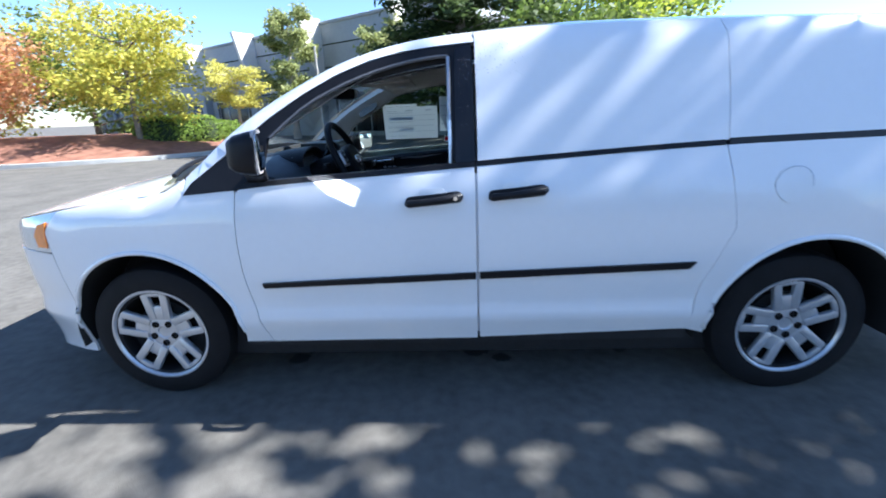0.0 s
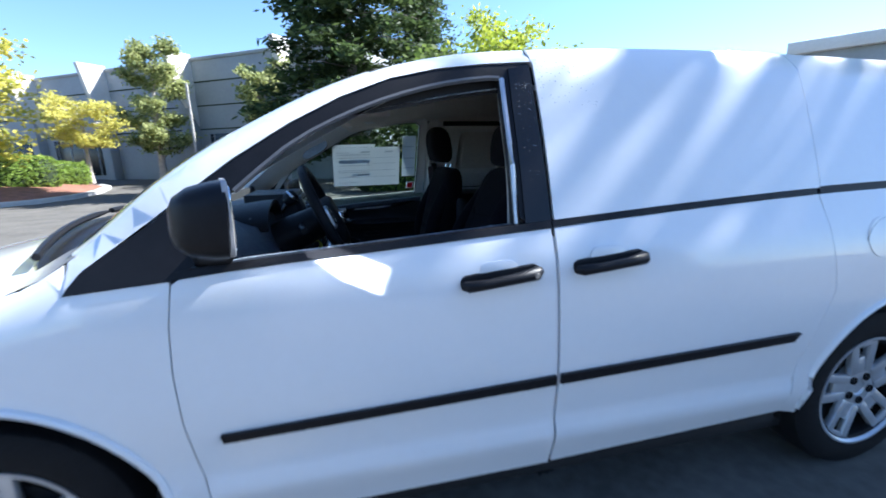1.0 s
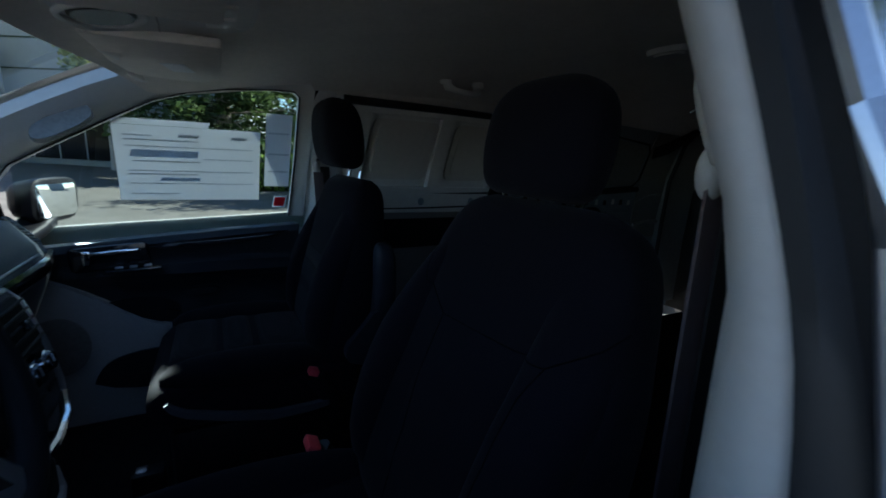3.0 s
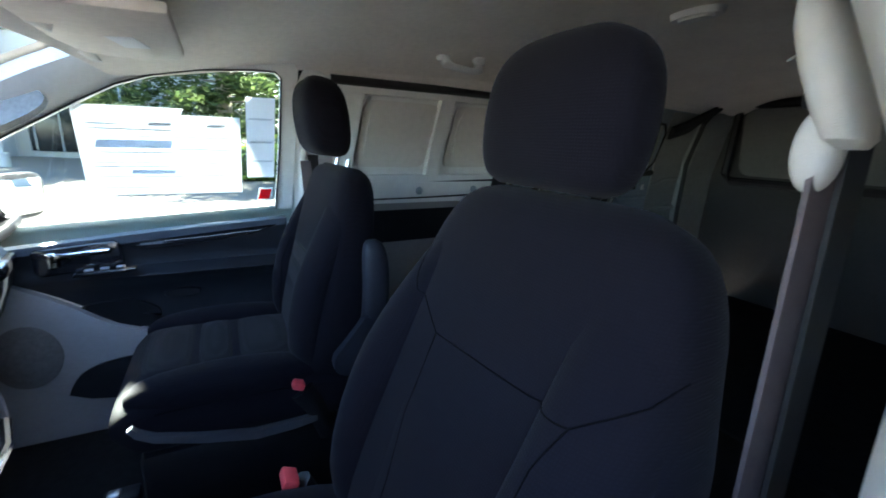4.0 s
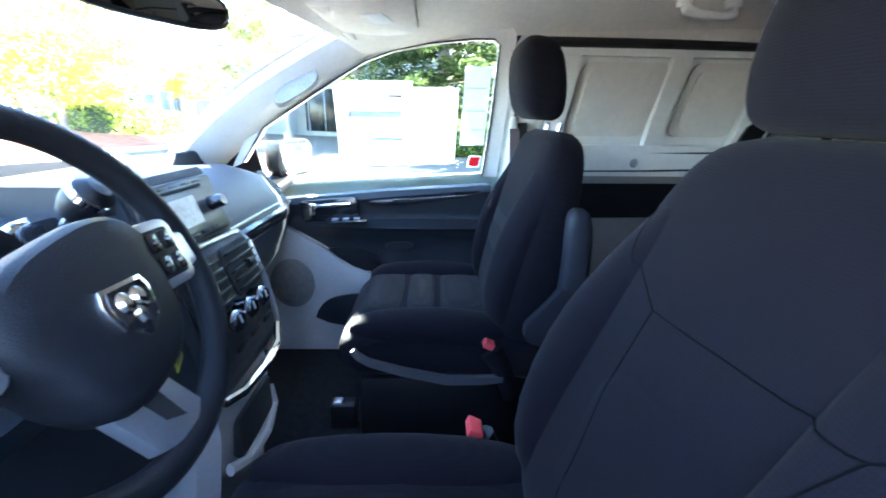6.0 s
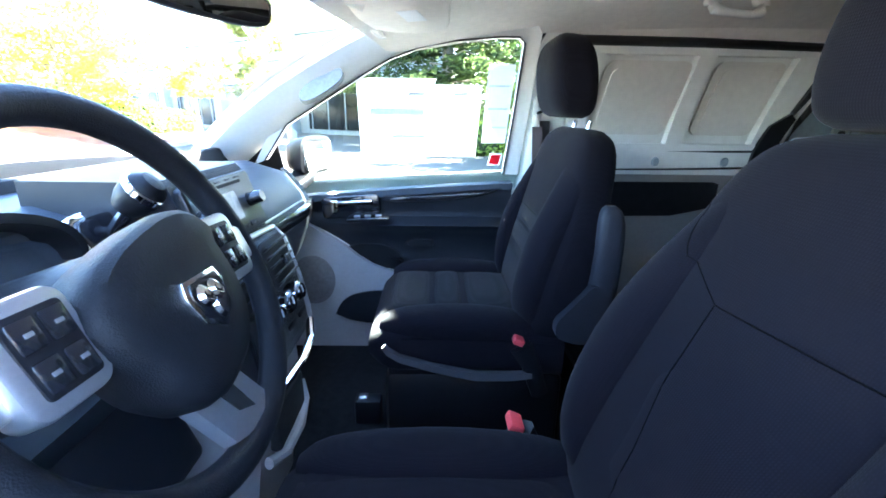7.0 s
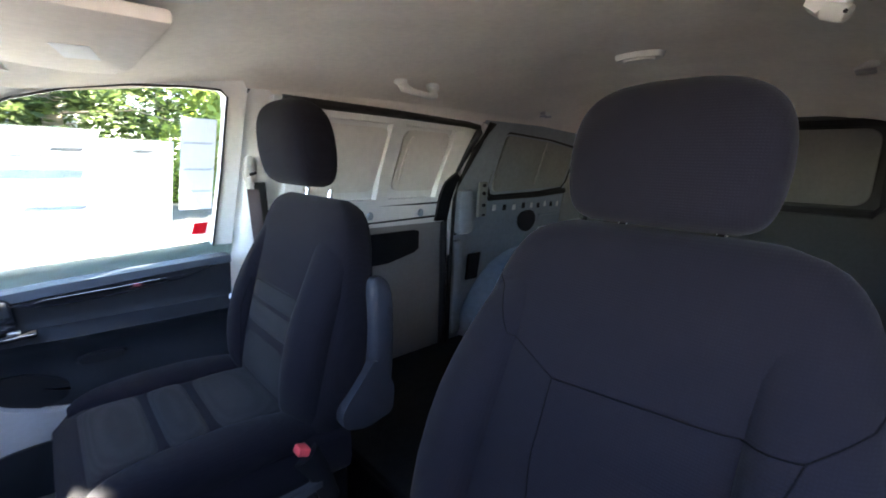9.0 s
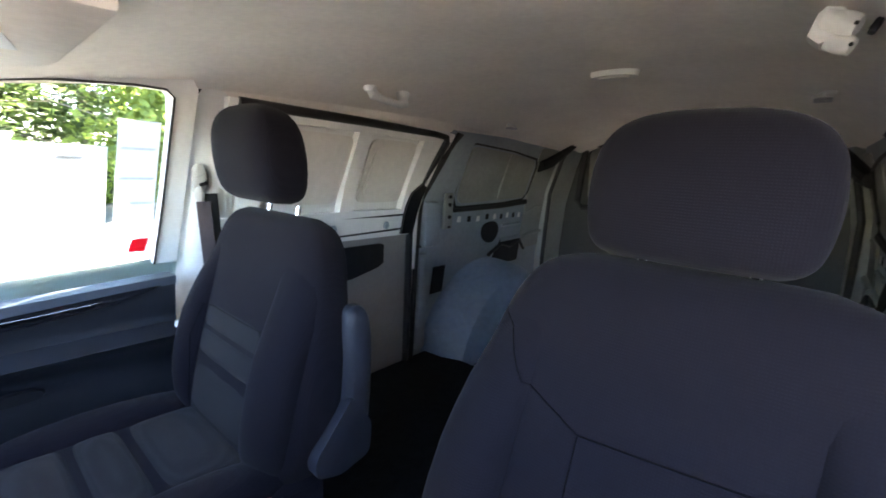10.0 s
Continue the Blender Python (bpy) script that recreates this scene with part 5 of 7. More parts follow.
part("console_lens", soft([((-0.088, 0.0, -0.004), 0.05, 0.06, (1, 0, 0), (0, 1, 0)), ((-0.088, 0.0, -0.013), 0.042, 0.052, (1, 0, 0), (0, 1, 0))], 22, 2.3), BLACK_TRIM, oc, "dark oval lens").matrix_world = SLOPE
for y in (-0.045, 0.035):
    part("console_key", box((0.05, 0.06, 0.010), SLOPE @ pose(0.085, y, -0.009), 0.004), LAMP_LENS, oc)
part("console_seam", tube([(-0.02, -0.115, -0.0085), (-0.015, 0.0, -0.0085), (-0.02, 0.115, -0.0085)], 0.0015, 6), GREY_TRIM, oc).matrix_world = SLOPE

rv = thing("rear_view_mirror", "black rear-view mirror hanging from the windscreen", "mirror")
rv.matrix_world = Matrix.Translation((0.832, -0.03, 1.507)) @ pose(0, 0, 0, 0, 6, -20) @ Matrix.Diagonal((1, 1.08, 1, 1))
part("mirror_shell", soft([((-0.03, 0, 0), 0.07, 0.014, (0, 1, 0), (0, 0, 1)), ((-0.02, 0, 0), 0.125, 0.03, (0, 1, 0), (0, 0, 1)), ((0.004, 0, 0), 0.14, 0.036, (0, 1, 0), (0, 0, 1)), ((0.010, 0, 0), 0.138, 0.034, (0, 1, 0), (0, 0, 1))], 30, 3.2), BLACK_TRIM, rv)
part("mirror_face", soft([((0.0095, 0, 0), 0.131, 0.028, (0, 1, 0), (0, 0, 1)), ((0.0112, 0, 0), 0.13, 0.027, (0, 1, 0), (0, 0, 1))], 30, 3.2), MIRROR, rv, "mirror glass")
part("mirror_stalk", tube([(-0.03, 0, 0.01), (-0.05, -0.01, 0.05), (-0.05, -0.02, 0.085)], 0.012, 10), BLACK_TRIM, rv)

# ---- papers on the passenger's glass ----
def glass_sheet(name, label, x0, x1, z0, z1, mat, lift=0.0):
    def gy(x, z):
        return skin(x, z + 0.06) - 0.0285 - lift

    return part(name, panel([(x0, z0), (x1, z0), (x1 + 0.008, z1), (x0 + 0.008, z1)], gy, -0.0012, 0.08), mat, None, label)


sticker = glass_sheet("window_sticker", "", 0.917, 1.354, 1.172, 1.424, SHEET)
tagged(sticker, "large printed price sheet taped inside the door glass", "price sheet")
lip = glass_sheet("sheet_fold", "", 0.925, 1.195, 1.425, 1.443, SHEET)
lip.parent = sticker
for k, (a, b, z, h, mt) in enumerate(((0.955, 1.035, 1.352, 0.004, SHEET_GREY), (1.11, 1.17, 1.352, 0.010, SHEET_GREY), (1.27, 1.32, 1.352, 0.010, SHEET_GREY), (0.955, 1.17, 1.338, 0.004, SHEET_GREY), (0.955, 1.34, 1.318, 0.003, SHEET_GREY), (0.97, 1.165, 1.284, 0.024, SHEET_BLUE), (0.97, 1.17, 1.268, 0.004, SHEET_GREY), (0.955, 1.34, 1.236, 0.003, SHEET_GREY), (0.955, 1.16, 1.224, 0.004, SHEET_GREY), (1.045, 1.165, 1.202, 0.013, SHEET_BLUE), (0.955, 1.34, 1.192, 0.003, SHEET_GREY), (1.18, 1.34, 1.28, 0.003, SHEET_GREY), (0.955, 1.10, 1.156, 0.003, SHEET_GREY))):
    bar = glass_sheet("printed_bar", "", a - 0.009, b - 0.009, z + 0.038, z + 0.038 + h, mt, 0.0014)
    bar.parent = sticker
strip2 = tagged(glass_sheet("window_notice", "", 1.374, 1.463, 1.226, 1.490, SHEET), "narrow white printed notice taped inside the door glass", "notice")
for z in (1.28, 1.345, 1.42):
    glass_sheet("printed_bar", "", 1.383, 1.456, z, z + 0.006, SHEET_GREY, 0.0014).parent = strip2
red = tagged(glass_sheet("red_window_tag", "", 1.407, 1.445, 1.145, 1.181, RED_TAG), "small red and white tag on the door glass", "tag")
glass_sheet("tag_border", "", 1.402, 1.450, 1.140, 1.186, SHEET, -0.0013).parent = red

# ---- dashboard ----
dash = thing("dashboard", "dark slate plastic dashboard with a gloss accent strip", "dashboard", at=(-0.08, 0, 0))


def dash_profile(y):
    """The dashboard's outline in (x, z) across the van."""
    k = math.exp(-((y + 0.40) / 0.17) ** 4)
    m = math.exp(-((y - 0.0) / 0.16) ** 4)
    e = max(0.0, abs(y) - 0.62) / 0.18
    d = -0.03 * e
    top = 0.012 * m - 0.035 * e
    return [(0.34 + d, 1.09), (0.50 + d, 1.168 + top), (0.66 + d, 1.178 + top + 0.02 * k), (0.77 + d, 1.145 + top + 0.02 * k), (0.825 + d, 1.075 + top - 0.05 * k), (0.845 + d, 1.01 - 0.05 * k), (0.835 + d, 0.955), (0.80 + d, 0.86), (0.73 + d, 0.77), (0.60 + d, 0.72), (0.40 + d, 0.72)]


ys = np.linspace(-0.80, 0.80, 41)
part("dash_body", rings([[(x, y, z) for x, z in dash_profile(y)] for y in ys]), DASH_TOP, dash, sharp=50)
lowers = [[(x + 0.004, y, z - 0.004) for x, z in dash_profile(y)[5:10]] for y in np.linspace(0.15, 0.78, 14)]
part("glove_box", rings(lowers, closed=False), DASH, dash, "dark glove box lid")
acc = [[(dash_profile(y)[5][0] + 0.006 + dx, y, dash_profile(y)[5][1] + dz) for dx, dz in ((-0.008, 0.022), (0.004, 0.016), (0.008, 0.0), (0.002, -0.018))] for y in np.linspace(0.15, 0.77, 14)]
part("accent_strip", rings(acc, closed=False), BLACK_GLOSS, dash, "gloss black accent strip")
part("accent_line", tube([(dash_profile(y)[4][0] + 0.006, y, dash_profile(y)[4][1] - 0.030) for y in np.linspace(0.15, 0.77, 14)], 0.005, 8), SATIN, dash, "satin silver line")
vent_pose = Matrix.Translation((0.775, 0.725, 1.097)) @ pose(0, 0, 0, 0, 50, 0)
vent = part("side_vent", plate(oblong(0.112, 0.062, 0.02), 0.002, vent_pose, 0.0008), DASH, dash, "slotted defroster vent")
for k in range(8):
    u = k / 7 - 0.5
    part("vent_slot", box((0.006, 0.034, 0.003), vent_pose @ pose(0.092 * u, 0.018 * u, 0.0022, 0, 0, -12), 0.001), BLACK_VOID, vent)
spk = part("dash_end", box((0.22, 0.02, 0.16), pose(0.62, 0.79, 1.04, 0, 18, 0), 0.008), DASH, dash)
# instrument hood and dials
hood_rows = []
for x, w, h in ((0.60, 0.15, 0.045), (0.72, 0.165, 0.065), (0.82, 0.175, 0.078), (0.865, 0.178, 0.080), (0.866, 0.165, 0.068), (0.80, 0.155, 0.060)):
    hood_rows.append([(x, -0.41 + w * math.cos(radians(a)), 1.145 + h * math.sin(radians(a))) for a in range(-10, 191, 10)])
ih = part("instrument_hood", rings(hood_rows, closed=False), BLACK_TRIM, dash, "black instrument hood")
ih.location.x = -0.06
part("dial_panel", box((0.02, 0.32, 0.12), pose(0.79, -0.41, 1.125, 0, 20, 0), 0.01), DIAL, ih)
for y, r in ((-0.48, 0.05), (-0.34, 0.05), (-0.41, 0.03)):
    d = part("dial", lathe([(r * 0.9, 0.004), (r, 0.008), (r * 1.04, 0.0), (r * 0.9, 0.0)], Matrix.Translation((0.803, y, 1.13)) @ pose(0, 0, 0, 0, 70, 0), 30), SATIN, ih, "silver dial ring")
    for a in range(-120, 121, 24):
        part("dial_mark", box((0.0012, 0.002, 0.010), Matrix.Translation((0.807, y, 1.13)) @ pose(0, 0, 0, 0, -20, 0) @ pose(0, 0, 0, a, 0, 0) @ pose(0, 0, r * 0.78)), PAPER, d)

# ---- centre stack ----
stack = thing("centre_stack", "dark centre stack with radio, vents and heater knobs", "centre stack")
stack.matrix_world = Matrix.Translation((-0.116, 0.005, -0.028)) @ Matrix.Diagonal((1.03, 1.12, 1.01, 1))
HALF = 0.135
prof = [(1.238, 0.862), (1.225, 0.872), (1.10, 0.912), (1.088, 0.935), (1.0, 0.963), (0.95, 0.975), (0.875, 0.984), (0.84, 0.975), (0.80, 0.95)]
part("stack_body", rings([[(0.66, -HALF, z), (x - 0.02, -HALF, z), (x, -HALF + 0.016, z), (x, HALF - 0.016, z), (x - 0.02, HALF, z), (0.66, HALF, z)] for z, x in prof]), DASH, stack)
low = [(0.835, 0.955), (0.75, 0.958), (0.66, 0.945), (0.55, 0.928), (0.45, 0.915)]
part("stack_foot", rings([[(0.60, -HALF, z), (x - 0.03, -HALF, z), (x, -HALF + 0.03, z), (x, HALF - 0.03, z), (x - 0.03, HALF - 0.004, z), (0.60, HALF - 0.004, z)] for z, x in low]), GREY_TRIM, stack, "grey lower console")


def on_stack(z, y):
    """The pose of the stack's face at height z: its z axis points out of the face."""
    zs = [p[0] for p in prof][::-1]
    xs = [p[1] for p in prof][::-1]
    x = float(np.interp(z, zs, xs))
    dx = float(np.interp(z - 0.02, zs, xs)) - float(np.interp(z + 0.02, zs, xs))
    return Matrix.Translation((x, y, z)) @ pose(0, 0, 0, 0, 90 - math.degrees(math.atan2(dx, 0.04)), 0) @ pose(0, 0, 0, 0, 0, 90)


rad = part("radio", plate(oblong(0.225, 0.118, 0.012), 0.012, on_stack(1.166, 0.0) , 0.004), material("radio_face", (0.022, 0.025, 0.030), 0.3, var=0.08, scale=20), stack, "dark grey radio face")
part("disc_slot", box((0.15, 0.006, 0.004), on_stack(1.205, -0.01) @ pose(0, 0, 0.013)), BLACK_VOID, rad)
part("radio_screen", plate(oblong(0.105, 0.055, 0.004), 0.003, on_stack(1.165, -0.022) @ pose(0, 0, 0.011)), material("pale_display", (0.36, 0.37, 0.36), 0.2, var=0.2, scale=18, coat=0.5), rad, "pale radio display")
for y in (-0.092, 0.075):
    part("radio_knob", lathe([(0.0, 0.03), (0.011, 0.03), (0.013, 0.026), (0.015, 0.0), (0.0, 0.0)], on_stack(1.165, y) @ pose(0, 0, 0.011), 20), BLACK_GLOSS, rad)
for k in range(5):
    part("radio_key", box((0.026, 0.010, 0.004), on_stack(1.122, -0.075 + 0.032 * k) @ pose(0, 0, 0.013), 0.002), DASH, rad)
    part("radio_key", box((0.028, 0.010, 0.004), on_stack(1.214, -0.075 + 0.034 * k) @ pose(0, 0, 0.010), 0.002), DASH, rad)
for y in (-0.063, 0.063):
    v = part("air_vent", plate(oblong(0.112, 0.105, 0.018), 0.006, on_stack(1.038, y) @ pose(0, 0, 0.0), 0.003), BLACK_VOID, stack, "black louvred air vent")
    for k in range(5):
        part("louvre", box((0.098, 0.005, 0.014), on_stack(1.038, y) @ pose(0, -0.038 + 0.019 * k, 0.010, -28, 0, 0), 0.002), BLACK_TRIM, v)
    part("vent_tab", box((0.012, 0.02, 0.012), on_stack(1.038, y) @ pose(0, 0, 0.018), 0.003), BLACK_GLOSS, v)
outline = [(-0.122, 1.095), (0.0, 1.100), (0.122, 1.095), (0.128, 1.07), (0.129, 0.98), (0.130, 0.90), (0.128, 0.872)]
part("silver_edge", tube([tuple((on_stack(z, y) @ Vector((0, 0, 0.002)))) for y, z in outline], 0.006, 8), SATIN, stack, "satin silver edge")
part("silver_edge", tube([tuple((on_stack(z, -y) @ Vector((0, 0, 0.002)))) for y, z in outline[2:]], 0.003, 8), BLACK_GLOSS, stack, "black stack edge")
for y in (-0.057, -0.002, 0.053):
    kn = part("heater_knob", lathe([(0.0, 0.032), (0.016, 0.032), (0.018, 0.028), (0.021, 0.004), (0.023, 0.0), (0.0, 0.0)], on_stack(0.968, y), 24), BLACK_GLOSS, stack, "round heater knob")
    part("knob_ring", lathe([(0.019, 0.026), (0.0215, 0.024), (0.0225, 0.014), (0.020, 0.014)], on_stack(0.968, y), 24), CHROME, kn)
    part("knob_mark", box((0.003, 0.016, 0.002), on_stack(0.968, y) @ pose(0, 0.004, 0.0325)), PAPER, kn)
for k in range(4):
    part("stack_key", box((0.03, 0.010, 0.006), on_stack(0.985 - 0.0, -0.09 + 0.06 * k) @ pose(0, 0.012, 0.002), 0.002), BLACK_TRIM, stack)
    part("stack_key", box((0.04, 0.012, 0.006), on_stack(0.905, -0.09 + 0.06 * k) @ pose(0, 0, 0.002), 0.002), BLACK_TRIM, stack)
part("tray_lip", tube([(0.985, -0.12, 0.845), (1.0, -0.08, 0.838), (1.005, 0.0, 0.836), (1.0, 0.08, 0.842), (0.985, 0.125, 0.866)], 0.009, 8), CHROME, stack, "chrome tray lip")
# a black box carries the shade inside the open pocket
part("stack_pocket", box((0.03, 0.16, 0.10), pose(0.955, 0.02, 0.70), 0.02), BLACK_VOID, stack, "dark open pocket")
part("pocket_lip", tube([(0.955, -0.09, 0.66), (0.972, -0.05, 0.645), (0.976, 0.03, 0.645), (0.965, 0.10, 0.66), (0.952, 0.115, 0.70)], 0.012, 8), GREY_TRIM, stack)

# ---- gear lever on the dashboard ----
lever = thing("gear_lever", "black gear lever with a chrome collar on the dashboard", "gear lever", at=(-0.147, 0.053, 0.003))
bz = part("lever_bezel", plate(oblong(0.10, 0.11, 0.03), 0.02, Matrix.Translation((0.842, -0.225, 1.13)) @ pose(0, 0, 0, 0, 62, 0), 0.006), CHROME, lever, "chrome bezel")
part("lever_gate", plate(oblong(0.08, 0.09, 0.025), 0.022, Matrix.Translation((0.843, -0.225, 1.13)) @ pose(0, 0, 0, 0, 62, 0), 0.004), BLACK_GLOSS, lever)
part("lever_stalk", tube([(0.845, -0.225, 1.128), (0.865, -0.218, 1.155), (0.885, -0.210, 1.180)], [0.010, 0.009, 0.012], 12), BLACK_GLOSS, lever)
ax = Vector((0.75, 0.15, 0.65)).normalized()
q = Vector((0, 0, 1)).rotation_difference(ax).to_matrix().to_4x4()
part("lever_knob", lathe([(0.0, 0.040), (0.018, 0.037), (0.028, 0.026), (0.032, 0.010), (0.029, -0.008), (0.020, -0.026), (0.0, -0.032)], Matrix.Translation((0.897, -0.207, 1.198)) @ q, 28), BLACK_TRIM, lever, "black ball-shaped knob")
part("knob_collar", lathe([(0.0290, 0.021), (0.0318, 0.019), (0.0330, 0.011), (0.030, 0.011)], Matrix.Translation((0.897, -0.207, 1.198)) @ q, 28), CHROME, lever)

# ---- steering wheel ----
TILT_W = 24.0
WHEEL = Matrix.Translation((0.920, -0.404, 1.150)) @ Matrix(((0, -math.sin(radians(TILT_W)), math.cos(radians(TILT_W)), 0), (1, 0, 0, 0), (0, math.cos(radians(TILT_W)), math.sin(radians(TILT_W)), 0), (0, 0, 0, 1)))
sw = thing("steering_wheel", "black leather steering wheel with satin silver spokes", "steering wheel")
sw.matrix_world = WHEEL @ pose(0, 0, 0, 0, 0, 12) @ Matrix.Scale(1.10, 4)
R = 0.18
rim_pts = [(R * math.cos(2 * math.pi * k / 64), R * math.sin(2 * math.pi * k / 64), 0) for k in range(64)]
LEATHER = material("black_leather", (0.010, 0.0105, 0.013), 0.46, var=0.15, scale=30, bump=0.25, bump_scale=700, kind="VORONOI", spec=0.14)
part("rim", tube(rim_pts, 0.0165, 14, closed=True), LEATHER, sw, "black leather rim")
hub_rows = []
for z, f in ((-0.035, 0.86), (-0.01, 0.98), (0.016, 1.0), (0.029, 0.965), (0.036, 0.88), (0.039, 0.60), (0.0395, 0.30)):
    ring_ = []
    for k in range(40):
        a = 2 * math.pi * k / 40
        w = 0.098 if math.sin(a) > 0 else 0.086
        x = w * math.copysign(abs(math.cos(a)) ** 0.75, math.cos(a))
        y = (0.060 if math.sin(a) > 0 else 0.106) * math.copysign(abs(math.sin(a)) ** 0.75, math.sin(a))
        ring_.append((x * f + 0.014 * min(0.0, math.sin(a)), y * f, z))
    hub_rows.append(ring_)
hub = part("hub_cover", rings(hub_rows), LEATHER, sw, "black hub cover")
shield = [(-0.026, 0.026), (0.026, 0.026), (0.031, 0.012), (0.024, -0.016), (0.0, -0.031), (-0.024, -0.016), (-0.031, 0.012)]
BADGE = pose(0.004, -0.028, 0, 0, 0, -14)
em = part("emblem", plate(shield, 0.006, BADGE @ pose(0, 0, 0.0375), 0.002), CHROME, hub, "chrome shield badge")
part("emblem_field", plate([(x * 0.82, y * 0.82) for x, y in shield], 0.001, BADGE @ pose(0, 0, 0.044)), BLACK_GLOSS, em)
for s_ in (-1, 1):
    part("emblem_relief", soft([(BADGE @ Vector((s_ * 0.009, 0.006, 0.0445)), 0.010, 0.012, (1, 0, 0), (0, 1, 0)), (BADGE @ Vector((s_ * 0.009, 0.004, 0.049)), 0.006, 0.008, (1, 0, 0), (0, 1, 0))], 14, 2.0), CHROME, em)
part("emblem_relief", soft([(BADGE @ Vector((0, -0.010, 0.0445)), 0.007, 0.013, (1, 0, 0), (0, 1, 0)), (BADGE @ Vector((0, -0.010, 0.049)), 0.004, 0.009, (1, 0, 0), (0, 1, 0))], 14, 2.0), CHROME, em)
# spokes: a silver frame round a black pad of four keys
for s_, cx, cy_ in ((-1, -0.114, 0.032), (1, 0.110, -0.020)):
    K = pose(cx, cy_, 0, 0, 0, -14)
    spoke = part("spoke", plate(oblong(0.066, 0.080, 0.014), 0.022, K @ pose(s_ * 0.004, 0, 0), 0.005), SATIN, sw, "satin silver spoke")
    part("spoke_arm", plate(oblong(0.040, 0.044, 0.008), 0.014, K @ pose(s_ * 0.042, -0.004, 0), 0.004), SATIN, spoke)
    pad = [(-0.022, -0.029), (0.022, -0.029), (0.023, 0.029), (-0.023, 0.029)]
    kp = part("key_pad", plate(rounded(pad, 0.005), 0.003, K @ pose(s_ * 0.002, 0, 0.0205), 0.001), BLACK_TRIM, spoke, "black key pad")
    for bx, by in ((-0.0108, 0.0140), (0.0108, 0.0140), (-0.0108, -0.0140), (0.0108, -0.0140)):
        kk = part("wheel_key", box((0.018, 0.022, 0.004), K @ pose(s_ * 0.002 + bx, by, 0.0245), 0.002), BLACK_GLOSS, kp)
        part("key_mark", box((0.006, 0.003, 0.0008), K @ pose(s_ * 0.002 + bx, by, 0.0268)), SATIN, kk)
leg = [(-0.070, -0.070), (-0.030, -0.082), (0.006, -0.100), (0.018, -0.160), (-0.004, -0.174), (-0.036, -0.168), (-0.060, -0.150)]
low_spoke = part("lower_spoke", plate(leg[::-1], 0.016, pose(0, 0, -0.006), 0.006), SATIN, sw, "satin silver lower spoke")
# a black plate carries the shade within the slot
part("spoke_slot", plate([(-0.038, -0.100), (-0.032, -0.136), (-0.012, -0.152), (-0.016, -0.108)], 0.003, pose(0, 0, 0.0085)), BLACK_VOID, low_spoke, "dark slot in the spoke")
part("column", tube([(0, 0, -0.03), (0, 0, -0.14), (0, -0.01, -0.28)], [0.055, 0.065, 0.07], 20), BLACK_TRIM, sw, "black column shroud")
part("column_stalk", tube([(-0.05, 0.03, -0.09), (-0.12, 0.045, -0.085), (-0.18, 0.05, -0.07)], [0.008, 0.008, 0.011], 10), BLACK_TRIM, sw)
key = thing("key_tag", "yellow key tag hanging under the steering column", "key tag", at=(-0.085, -0.02, 0.03))
part("tag_card", box((0.003, 0.042, 0.070), pose(0.95, -0.162, 0.940, 10, 0, 20), 0.001), YELLOW_TAG, key)
part("key_shaft", tube([(0.835, -0.168, 0.992), (0.93, -0.166, 0.988), (0.945, -0.155, 0.983), (0.95, -0.140, 0.977)], 0.006, 8), CHROME, key, "metal key in the lock")
for k in range(5):
    part("printed_bar", box((0.001, 0.030, 0.003), pose(0.9522, -0.162 + 0.0015 * k, 0.920 + 0.010 * k, 10, 0, 20)), PRINT_DARK, key)
part("knee_panel", box((0.03, 0.50, 0.20), pose(0.83, -0.42, 0.83, 0, -20, 0), 0.015), DASH, dash, "dark knee panel")


from mathutils.bvhtree import BVHTree


